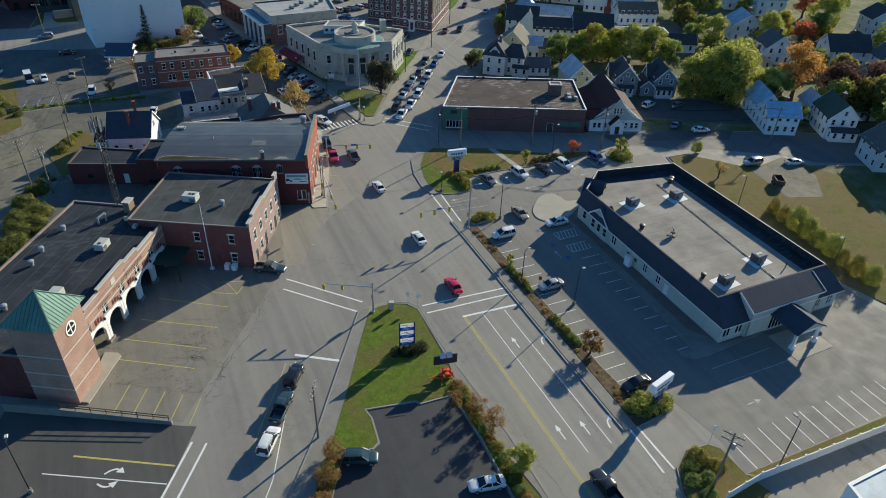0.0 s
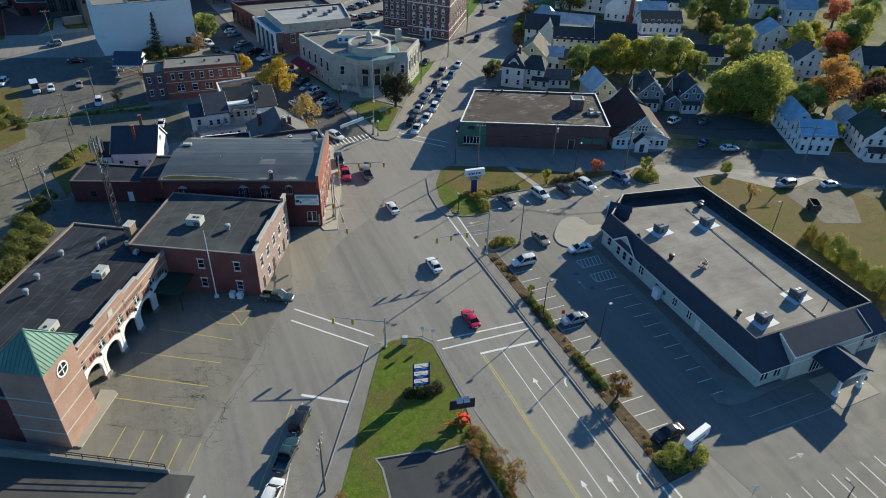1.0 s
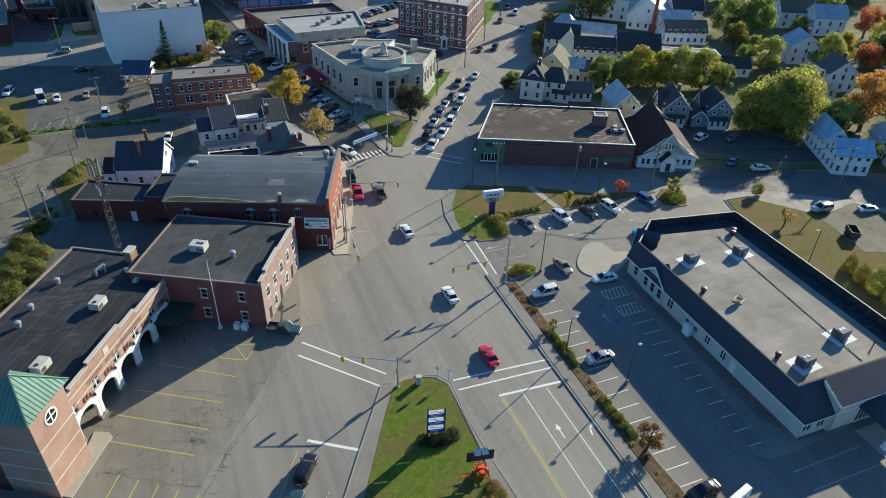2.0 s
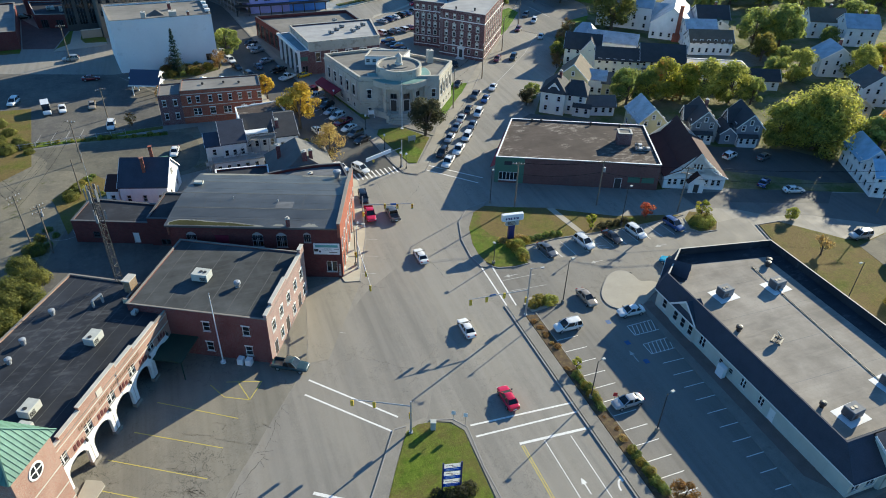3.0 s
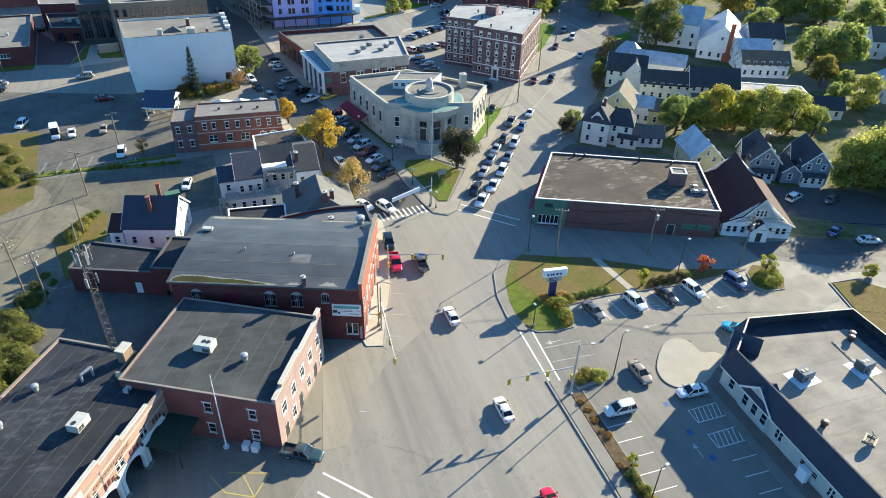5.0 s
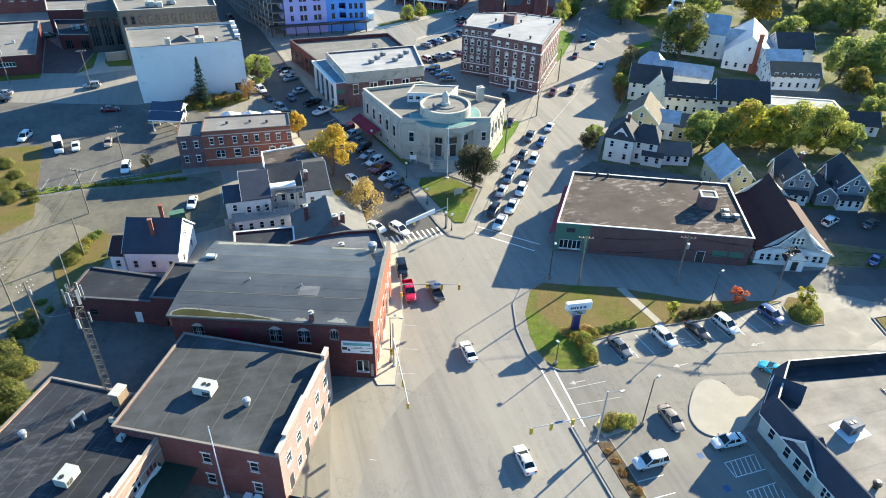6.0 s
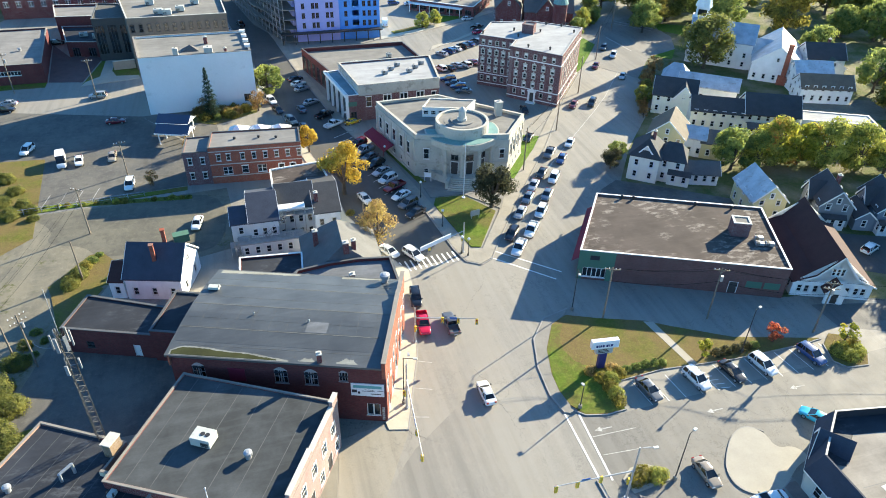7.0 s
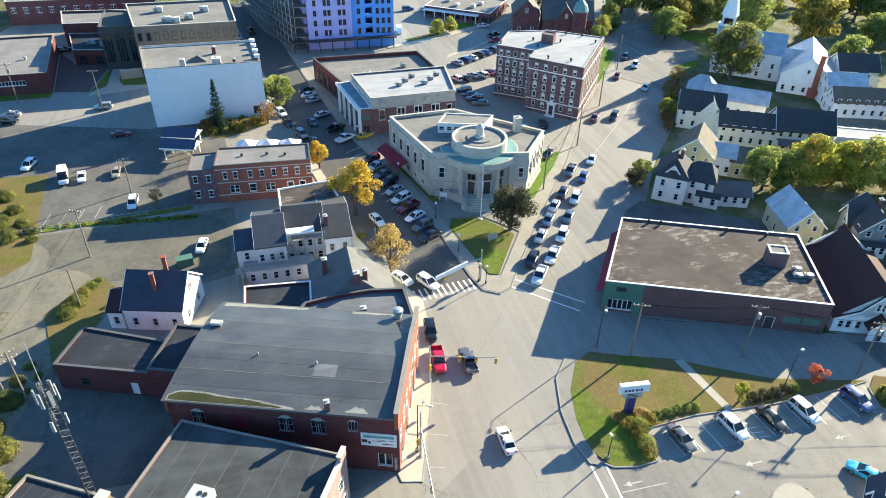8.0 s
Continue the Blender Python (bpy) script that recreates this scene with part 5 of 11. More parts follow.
def vent(x, y, z, r=0.35, h=0.8, mat="galv", label="round galvanised roof vent"):
    root = thing("roof_vent", x, y, z, 0, label, "roof vent", "roof vents")
    bm = bmesh.new()
    cyl(bm, 0, 0, -0.02, h * 0.6, r * 0.7, 10)
    part("flue_pipe", bm, M[mat], root)
    bm = bmesh.new()
    cyl(bm, 0, 0, h * 0.55, h * 0.9, r, 12), cyl(bm, 0, 0, h * 0.9, h, r, 12, r * 0.4)
    part("cowl", bm, M[mat], root)
    return root


def roof_unit(x, y, z, ang, w=2.2, d=1.3, h=1.2, mat="hvac", label="beige sheet-metal rooftop air handler", fans=2, pad=None):
    root = thing("rooftop_unit", x, y, z, ang, label, "air conditioner", "rooftop units")
    bm = bmesh.new()
    box(bm, -w / 2, -d / 2, 0.18, w / 2, d / 2, h)
    bmesh.ops.bevel(bm, geom=bm.edges[:], offset=0.04, segments=1, affect="EDGES")
    part("casing", bm, M[mat], root)
    bm = bmesh.new()
    box(bm, -w / 2 + 0.1, -d / 2 + 0.1, -0.02, w / 2 - 0.1, d / 2 - 0.1, 0.18)
    part("curb", bm, M["dark_metal"], root)
    for i in range(fans):
        bm = bmesh.new()
        cyl(bm, -w / 4 + i * 0.62, 0, h, h + 0.07, 0.27, 12)
        part("fan_grille", bm, M["dark_metal"], root)
    for s in (-1, 1):
        bm = bmesh.new()
        for k in range(5):
            box(bm, -w / 2 + 0.15, s * (d / 2 + 0.02) - 0.02, 0.35 + k * 0.14, -0.1, s * (d / 2 + 0.02) + 0.02, 0.42 + k * 0.14)
        part("louvre", bm, M["dark_metal"], root)
    if pad:
        for s in (-1, 1):
            bm = bmesh.new()
            box(bm, s * (w / 2 + 0.015) - 0.015, -d / 2 + 0.12, 0.3, s * (w / 2 + 0.015) + 0.015, d / 2 - 0.12, h - 0.15)
            part("coil_grille", bm, M["grille"], root)
        bm = bmesh.new()
        box(bm, -w * 0.95, -d * 0.95, -0.01, w * 0.95, d * 0.95, 0.02)
        part("roof_pad", bm, M[pad], root)
    return root


station = thing("fire_station", *st(17, -11), 0, 0, "pale red brick fire station with arched white vehicle bays", "fire station")
H_ST = 7.9
main = [st(0, -21.3), st(0.01, -2.2), st(34.5, -2.2), st(34.5, -9.5), st(39, -9.5), st(39, -21.3)]
# end wall 0 takes dark brick in place of its deep shade
block("fire_station", main, H_ST, "brick_pink", {0: [(4, 1, 1.6, 3.0, "plain"), (9, 1, 2.2, 3.4, "shop", "dark_frame")], 1: [(10.2 + i * 4.9, 0, 3.7, 4.3, "open") for i in range(5)] + [(10.2 + i * 4.9 - 1.7, 4.75, 1.5, 1.6, "twin") for i in range(5)] + [(3.2, 0, 1.6, 2.4, "open")], 2: [(4, 4.6, 1.0, 1.2, "plain")]}, "black_roof", "", root=station, cap=None, parapet=0.7, heights={3: 7.36, 4: 7.36, 5: 7.36}, walls={0: "brick_dark", 2: "cream_wall"})
bm = bmesh.new()
base = station.matrix_world.translation
ribbon(bm, [(x - base.x, y - base.y) for x, y in offset(main, -0.05)[3:] + offset(main, -0.05)[:1]], 0.3, 7.34, 7.44), ribbon(bm, [(x - base.x, y - base.y) for x, y in offset(main, -0.05)[:4]], 0.34, 7.9, 8.0)
part("coping", bm, M["grey_stone"], station)
mf, Lf = edge_matrix(st(0, -2.2), st(34.5, -2.2))
mf = Matrix.Translation(-station.matrix_world.translation) @ mf
# stepped parapet wall above the front
bm = bmesh.new()
steps = ((6.4, 9, 0.35), (9, 13, 0.9), (13, 20.5, 1.45), (20.5, 24.5, 0.9), (24.5, 30, 0.35))
for a, b, h in steps:
    box(bm, a, -0.003, H_ST + 0.1, b, 0.38, H_ST + h, mf)
part("stepped_parapet", bm, M["brick_pink"], station)
bm = bmesh.new()
for a, b, h in steps:
    box(bm, a - 0.06, -0.08, H_ST + h, b + 0.06, 0.46, H_ST + h + 0.12, mf)
part("coping", bm, M["cap"], station)
for z in (5.95, 7.35):
    bm = bmesh.new()
    box(bm, 6.4, -0.05, z, 34.4, 0.0, z + 0.16, mf)
    part("band_course", bm, M["cap"], station)
bm = bmesh.new()
for i in range(26):
    if i not in (7, 12):
        box(bm, 12 + i * 0.52, -0.045, 6.5, 12.32 + i * 0.52, 0.0, 7.0, mf)
part("lettering", bm, M["tan_letter"], station, "small dark lettering, too small to read")
bm = bmesh.new()
box(bm, 16.2, -0.06, 7.7, 17.3, 0.0, 8.7, mf)
part("plaque", bm, M["cap"], station)
# white arched surrounds, vehicle doors set back, lamps
for i in range(5):
    c = 10.2 + i * 4.9
    bm = bmesh.new()
    n = 14
    for k in range(n):
        x0, x1 = -1.85 + 3.7 * k / n, -1.85 + 3.7 * (k + 1) / n
        z0, z1 = [2.5 + 1.5 * math.sqrt(max(0, 1 - (x / 1.86) ** 2)) for x in (x0, x1)]
        for y in (-0.06, 0.32):
            face(bm, [mf @ Vector((c + x0, y, z0)), mf @ Vector((c + x1, y, z1)), mf @ Vector((c + x1, y, 4.45)), mf @ Vector((c + x0, y, 4.45))])
        face(bm, [mf @ Vector((c + x0, -0.06, z0)), mf @ Vector((c + x1, -0.06, z1)), mf @ Vector((c + x1, 0.32, z1)), mf @ Vector((c + x0, 0.32, z0))])
    for s in (-1, 1):
        box(bm, c + s * 2.12 - 0.27, -0.08, 0, c + s * 2.12 + 0.27, 0.34, 4.2, mf)
    box(bm, c - 2.45, -0.085, 4.2, c + 2.45, 0.0, 4.5, mf), box(bm, c - 2.6, -0.1, 4.5, c - 0.8, 0.0, 4.75, mf), box(bm, c - 2.45, -0.075, 3.2, c - 1.9, 0.0, 4.2, mf)
    ar = part("arch_surround", bm, M["trim"], station, "white painted arch")
    bm = bmesh.new()
    for s in (-1, 1):
        box(bm, c + s * 2.15 - 0.4, -0.3, 0, c + s * 2.15 + 0.4, 0.36, 0.55, mf)
    part("pier_foot", bm, M["grey_stone"], ar)
    bm = bmesh.new()
    box(bm, c - 2.2, 2.6, 0, c + 2.2, 2.7, 4.6, mf)
    for k in range(5):
        box(bm, c - 2.2, 2.56, 0.1 + k * 0.9, c + 2.2, 2.62, 0.16 + k * 0.9, mf)
    part("bay_door", bm, M["dark_metal"], station, "dark sectional vehicle door set back behind the arch")
    bm = bmesh.new()
    for s in (0.3, 0.95, 1.6):
        box(bm, c + s - 0.2, -0.06, 4.8 if s < 1 else 4.6, c + s + 0.2, 0, 5.6 if s < 1 else 5.3, mf)
    part("wall_emblem", bm, M["brick_dark"], station)
    bm = bmesh.new()
    box(bm, c + 2.0, -0.32, 4.3, c + 2.24, -0.08, 4.7, mf), bar(bm, mf @ Vector((c + 2.12, -0.2, 4.7)), mf @ Vector((c + 2.12, -0.02, 5.1)), 0.05, 0.05)
    part("wall_lamp", bm, M["dark_metal"], station)
# tower
TW = 6.2
tower = [st(0, -TW), st(0, 0), st(TW, 0), st(TW, -TW)]
block("fire_station", tower, 13.4, "brick_pink", {}, "black_roof", "", root=station, cap=None, parapet=0.2)
mt, _ = edge_matrix(st(0, 0), st(TW, 0))
mt = Matrix.Translation(-station.matrix_world.translation) @ mt
ms, _ = edge_matrix(st(0, -TW), st(0, 0))
ms = Matrix.Translation(-station.matrix_world.translation) @ ms
for mm in (mt, ms):
    for z in (2.6, 5.2, 8.2):
        bm = bmesh.new()
        box(bm, -0.05, -0.05, z, TW + 0.05, 0.0, z + 0.16, mm)
        part("band_course", bm, M["cap"], station)
bm = bmesh.new()
for k in range(20):
    a, b = 2 * math.pi * k / 20, 2 * math.pi * (k + 1) / 20
    for r0, r1, y in ((0.85, 1.08, -0.07),):
        face(bm, [mt @ Vector((TW / 2 + r * math.cos(t), y, 11 + r * math.sin(t))) for r, t in ((r0, a), (r1, a), (r1, b), (r0, b))])
        face(bm, [mt @ Vector((TW / 2 + r1 * math.cos(t), yy, 11 + r1 * math.sin(t))) for t, yy in ((a, -0.07), (b, -0.07), (b, 0.02), (a, 0.02))])
box(bm, TW / 2 - 0.08, -0.06, 10.1, TW / 2 + 0.08, -0.02, 11.9, mt), box(bm, TW / 2 - 0.9, -0.06, 10.92, TW / 2 + 0.9, -0.02, 11.08, mt)
rw = part("round_window", bm, M["trim"], station, "round window with a white cross bar")
bm = bmesh.new()
cyl(bm, 0, 0, 0, 0.03, 0.88, 20, m=mt @ Matrix.Translation((TW / 2, 0.0, 11)) @ Matrix.Rotation(radians(90), 4, "X"))
part("pane", bm, M["glass"], rw)
bm = bmesh.new()
c0 = [Vector((*st(a, b), 13.35)) - station.matrix_world.translation for a, b in ((-0.6, 0.6), (TW + 0.6, 0.6), (TW + 0.6, -TW - 0.6), (-0.6, -TW - 0.6))]
ap = Vector((*st(TW / 2, -TW / 2), 16.9)) - station.matrix_world.translation
vs, va = [bm.verts.new(p) for p in c0], bm.verts.new(ap)
for i in range(4):
    bm.faces.new((vs[i], vs[(i + 1) % 4], va))
bm.faces.new(vs[::-1])
roof = part("tower_roof", bm, M["green_metal"], station, "green metal pyramid roof with standing seams")
bm = bmesh.new()
for i in range(4):
    a, b = c0[i], c0[(i + 1) % 4]
    for k in range(1, 14):
        t = k / 14
        foot = a.lerp(b, t)
        top = foot + (ap - (a + b) / 2) * (1 - abs(2 * t - 1))
        up = Vector((0, 0, 0.04))
        bar(bm, foot + up, top + up, 0.05, 0.06)
    bar(bm, a + Vector((0, 0, 0.05)), ap + Vector((0, 0, 0.05)), 0.16, 0.1)
part("standing_seam", bm, M["green_metal"], roof)
bm = bmesh.new()
prism(bm, [st(0.2, 1.1), st(TW + 0.2, 0.9), st(TW + 3.3, 0.9), st(TW + 3.8, 0.2), st(TW + 3.6, -1.8), st(0.2, -0.02)], 0, 0.2)
solid("pavement", bm, M["pale_concrete"], "pale concrete step at the tower foot", "pavement", kind="structure")
bm = bmesh.new()
wm = edge_matrix((-26.6, 80.0), (-6.3, 69.1))[0]
wv = [[bm.verts.new(wm @ Vector((u, y, z))) for u, z in ((0, -0.04), (23, -0.04), (23, 0.65), (0, 1.5))] for y in (0, 0.35)]
bm.faces.new(wv[0]), bm.faces.new(wv[1][::-1])
for k in range(4):
    bm.faces.new((wv[0][k], wv[1][k], wv[1][(k + 1) % 4], wv[0][(k + 1) % 4]))
solid("retaining_wall", bm, M["concrete"], "sloping concrete retaining wall before the tower", "wall")
guard = thing("guard_rail", -6.3, 69.1, 0, math.degrees(math.atan2(-10.9, 20.3)), "dark steel guard rail on the retaining wall", "railing")
for i in range(8):
    bm = bmesh.new()
    u = -0.4 - i * 2.1
    cyl(bm, u, 0.17, 0.6 - u * 0.037, 1.55 - u * 0.037, 0.05, 6)
    part("post", bm, M["dark_metal"], guard)
for z in (1.1, 1.5):
    bm = bmesh.new()
    bar(bm, (-15.2, 0.17, z + 0.56), (-0.3, 0.17, z + 0.01), 0.08, 0.09)
    part("rail", bm, M["dark_metal"], guard)
# roof seams, vents and units of the station
bm = bmesh.new()
for k in range(9):
    bar(bm, Vector((*st(0.8 if k > 2 else 7, -3.4 - k * 2.05), H_ST - 0.698)), Vector((*st(34 if k < 3 else 38.4, -3.4 - k * 2.05), H_ST - 0.698)), 0.06, 0.012)
for b in bm.verts:
    b.co -= station.matrix_world.translation
part("roof_seam", bm, M["seam"], station)
ZR = H_ST - 0.7
for p, a in (((-12, 104.5), 60), ((-18.6, 93.3), 60), ((-19.0, 89.7), 60)):
    roof_unit(*p, ZR, a, 2.3, 1.6, 1.3, fans=1)
for p in ((-17.8, 112.4), (-20.9, 106.9), (-22.2, 103.4), (-25.2, 93)):
    vent(*p, ZR, 0.45, 1.0)
roof_unit(-6.8, 108.8, ZR, 60, 1.0, 0.7, 0.7, fans=0)
bm = bmesh.new()
for k, (a, b) in enumerate((((-12.4, 112.3, 0), (-12.4, 112.3, 1.2)), ((-12.4, 112.3, 1.2), (-11.2, 113.2, 1.5)), ((-11.2, 113.2, 1.5), (-11.2, 113.2, 0)))):
    tube(bm, Vector(a) + Vector((0, 0, ZR)), Vector(b) + Vector((0, 0, ZR)), 0.18, 8)
solid("exhaust_duct", bm, M["galv"], "bent galvanised exhaust duct on the roof", "duct")
bm = bmesh.new()
box(bm, -0.9, -0.55, 0, 0.9, 0.55, 2.0)
ch = solid("chimney", bm, M["brick_buff"], "square buff brick chimney between two roofs", "chimney", m=pose(-7.3, 115.2, ZR, 0, 0, 60))
bm = bmesh.new()
box(bm, -1.0, -0.65, 2.0, 1.0, 0.65, 2.15)
part("chimney_cap", bm, M["cap"], ch)

# ---- lattice antenna mast on the roof ----
mast = thing("antenna_mast", -9.1, 117.8, 0, 10, "steel lattice antenna mast with white panel antennas", "antenna mast")
bm = bmesh.new()
legs = [(0.6 * math.cos(a), 0.6 * math.sin(a)) for a in (0.3, 2.4, 4.5)]
for x, y in legs:
    tube(bm, (x, y, 0), (x * 0.8, y * 0.8, 24.2), 0.06, 6)
part("mast_leg", bm, M["dark_metal"], mast)
bm = bmesh.new()
for k in range(28):
    z = 0.4 + k * 0.84
    for i in range(3):
        (x0, y0), (x1, y1) = legs[i], legs[(i + 1) % 3]
        tube(bm, (x0, y0, z), (x1, y1, z + 0.84 if k % 2 else z), 0.028, 4)
        tube(bm, (x1, y1, z), (x0, y0, z + 0.84), 0.028, 4)
part("lattice", bm, M["dark_metal"], mast)
for z, r, n in ((22.7, 0.95, 6), (19.0, 0.85, 3)):
    for i in range(n):
        a = 2 * math.pi * i / n
        bm = bmesh.new()
        m = pose(r * math.cos(a), r * math.sin(a), z, 0, 0, math.degrees(a))
        box(bm, -0.08, -0.17, -1.0 if n == 6 else -0.7, 0.08, 0.17, 1.0 if n == 6 else 0.7, m)
        tube(bm, m @ Vector((-0.05, 0, 0)), (0, 0, z), 0.03, 4)
        part("panel_antenna", bm, M["hvac_grey"], mast)
bm = bmesh.new()
tube(bm, (0, 0, 23.5), (0.1, 0, 29.5), 0.035, 5)
part("whip_antenna", bm, M["galv"], mast)

# ---- two-storey brick office ----
BU = radians(61.5)


def bo(u, d):
    return (10.7 + u * math.cos(BU) - d * math.sin(BU), 100.1 + u * math.sin(BU) + d * math.cos(BU))


office = block("brick_office", [bo(0, 0), bo(17, 0), bo(17, 21), bo(0, 21)], 8.4, "brick", {
    0: [(2.2, 0.1, 1.4, 2.6, "door"), (4.8, 0.9, 1.2, 1.9, "arch"), (7.4, 0.1, 1.5, 2.8, "door"), (10.4, 0.9, 1.2, 1.9, "arch"), (13.2, 0.1, 1.5, 2.8, "door"), (15.6, 0.9, 1.1, 1.9, "arch"), (2.2, 4.6, 1.3, 1.9, "arch"), (5.4, 4.6, 1.3, 1.9, "arch"), (8.6, 4.6, 1.3, 1.9, "arch"), (11.8, 4.6, 1.3, 1.9, "arch"), (14.8, 4.6, 1.3, 1.9, "arch")],
    3: [(17.6, 1.1, 1.1, 1.7, "lintel"), (11.6, 1.1, 1.1, 1.7, "lintel"), (17.6, 4.9, 1.1, 1.7, "lintel"), (11.6, 4.9, 1.1, 1.7, "lintel")]}, "office_roof", "two-storey red brick office with a flat grey roof", "office building", cap="grey_stone", cap_w=0.26, parapet=0.12, walls={0: "brick_wash"})
ox = office.matrix_world.translation
bm = bmesh.new()
for a, b, h in ((0.0, 2.2, 0.7), (2.2, 8.5, 1.2), (8.5, 15.3, 0.7), (15.3, 17.0, 1.5)):
    pts = [bo(a, -0.03), bo(b, -0.03), bo(b, 0.42), bo(a, 0.42)]
    prism(bm, [(x - ox.x, y - ox.y) for x, y in pts], 8.35, 8.4 + h)
part("stepped_parapet", bm, M["brick_wash"], office)
bm = bmesh.new()
for a, b, h in ((0.0, 2.2, 0.7), (2.2, 8.5, 1.2), (8.5, 15.3, 0.7), (15.3, 17.0, 1.5)):
    pts = [bo(a, -0.1), bo(b, -0.1), bo(b, 0.5), bo(a, 0.5)]
    prism(bm, [(x - ox.x, y - ox.y) for x, y in pts], 8.4 + h, 8.52 + h)
part("coping", bm, M["cap"], office)
bm = bmesh.new()
for k in range(6):
    bar(bm, Vector((*bo(0.6, 3.2 + k * 3.1), 8.282)) - ox, Vector((*bo(16.5, 3.2 + k * 3.1), 8.282)) - ox, 0.1, 0.012)
part("roof_seam", bm, M["seam"], office)
roof_unit(*bo(7.6, 12.9), 8.28, 150, 2.5, 1.9, 1.4)
vent(7.8, 109.3, 8.28, 0.5, 1.1)
bm = bmesh.new()
prism(bm, [bo(-5.5, 11), bo(0, 11), bo(0, 15.4), bo(-5.5, 15.4)], 3.4, 3.6)
box(bm, *bo(-5.4, 11.2), 0, bo(-5.4, 11.2)[0] + 0.15, bo(-5.4, 11.2)[1] + 0.15, 3.4)
solid("awning", bm, M["awning_green"], "dark green entrance awning beside the brick office", "awning")

# ---- brick hall with a low pitched roof ----
HU = radians(70)


def ha(u, d):
    return (25.5 + u * math.cos(HU) - d * math.sin(HU), 117.5 + u * math.sin(HU) + d * math.cos(HU))


hall = thing("brick_hall", *ha(10, 14), 0, 0, "large dark red brick hall with a low-pitched grey roof", "hall")
hall_o = [(2.4, 0.2, 1.6, 3.2, "shop"), (5.6, 0.2, 2, 3, "shop"), (9.4, 0.2, 2.4, 3, "shop"), (13, 0.2, 1.6, 3.2, "shop"), (16.6, 0.2, 2, 3, "shop")]
block("brick_hall", [ha(0, 0), ha(20, 0), ha(20, 28.5), ha(0, 28.5)], 8.6, "brick_dark", {
    0: hall_o + row(20, 7, 5.0, 1.1, 2.0, "arch"),
    3: [(3.6, 6.2, 1.7, 2.2, "round", "faded_wood"), (14.6, 6.2, 1.8, 2.3, "round", "faded_wood"), (18.6, 6.2, 1.8, 2.3, "round", "faded_wood"), (22.9, 7.2, 1.2, 1.6, "round", "faded_wood"), (14.4, 2.8, 2.1, 1.5, "twin", "faded_wood"), (26.7, 1.2, 1.8, 2.2, "shop")]}, "black_roof", "", root=hall, cap=None, parapet=0.4, heights={3: 10.25}, walls={0: "brick_orange"})
hx = hall.matrix_world.translation
bm = bmesh.new()
prof = ((-0.4, 10.3), (5.0, 10.65), (10.0, 10.65), (15.0, 10.1), (20.2, 9.0))
for (u0, z0), (u1, z1) in zip(prof, prof[1:]):
    q = [Vector((*ha(u0, 0.5), z0)), Vector((*ha(u1, 0.5), z1)), Vector((*ha(u1, 28.9), z1)), Vector((*ha(u0, 28.9), z0))]
    v = [bm.verts.new(p - hx) for p in q] + [bm.verts.new(p - hx - Vector((0, 0, 0.3))) for p in q]
    for f in ((0, 1, 2, 3), (7, 6, 5, 4), (0, 4, 5, 1), (1, 5, 6, 2), (2, 6, 7, 3), (3, 7, 4, 0)):
        bm.faces.new([v[i] for i in f])
bmesh.ops.remove_doubles(bm, verts=bm.verts, dist=0.001)
part("roof", bm, M["hall_roof"], hall)


def on_hall(u, d, up):
    """A place on the hall's roof, in the hall's own space."""
    for (u0, z0), (u1, z1) in zip(prof, prof[1:]):
        if u <= u1:
            break
    return Vector((*ha(u, d), z0 + (z1 - z0) * (u - u0) / (u1 - u0) + up)) - hx


def roof_sheet(name, d0, d1, low, high, up, mat, n=40, label=""):
    """A thin sheet along the roof between two edges given as functions of the way along it."""
    bm = bmesh.new()
    rows_ = []
    for i in range(n + 1):
        s = i / n
        d = d0 + (d1 - d0) * s
        rows_.append([bm.verts.new(on_hall(low(s), d, up)), bm.verts.new(on_hall(high(s), d, up))])
    for a, b in zip(rows_, rows_[1:]):
        bm.faces.new((a[0], a[1], b[1], b[0]))
    bmesh.ops.recalc_face_normals(bm, faces=bm.faces)
    if sum(f.normal.z for f in bm.faces) < 0:
        bmesh.ops.reverse_faces(bm, faces=bm.faces)
    edge = bmesh.ops.extrude_face_region(bm, geom=bm.faces[:])
    bmesh.ops.translate(bm, vec=(0, 0, 0.008), verts=[g for g in edge["geom"] if isinstance(g, bmesh.types.BMVert)])
    bmesh.ops.recalc_face_normals(bm, faces=bm.faces)
    return part(name, bm, mat, hall, label)


hr = random.Random(77)
wob = [hr.uniform(-1, 1) for _ in range(64)]


def ragged(base, amp, taper, k):
    return lambda s: base + (1.0 * math.sin(math.pi * min(1, s * 6 + 0.25) / 2) * taper(s)) + amp * (wob[(int(s * 40) + k) % 64] + math.sin(s * 17 + k) * 0.8)


roof_sheet("silt_strip", 28.4, 12.6, lambda s: -0.2, ragged(-0.1, 0.07, lambda s: 1.75 * (1 - s) ** 0.6, 3), 0.006, M["pale_strip"], label="pale dried silt on the roofing")
roof_sheet("moss_strip", 28.2, 14.2, lambda s: -0.1, ragged(-0.05, 0.06, lambda s: 1.4 * (1 - s) ** 0.6, 3), 0.018, M["roof_moss"], label="brown-green moss along the roof edge")
roof_sheet("silt_strip", 11.4, 9.0, lambda s: 0.0, ragged(0.1, 0.1, lambda s: 0.5 * math.sin(math.pi * s), 21), 0.006, M["pale_strip"])
roof_sheet("silt_strip", 6.4, 3.6, lambda s: 0.0, ragged(0.15, 0.1, lambda s: 0.75 * math.sin(math.pi * s), 33), 0.006, M["pale_strip"])
roof_sheet("silt_strip", 28.2, 16.0, ragged(19.0, 0.08, lambda s: 0.5 * s, 9), lambda s: 20.0, 0.006, M["pale_strip"])
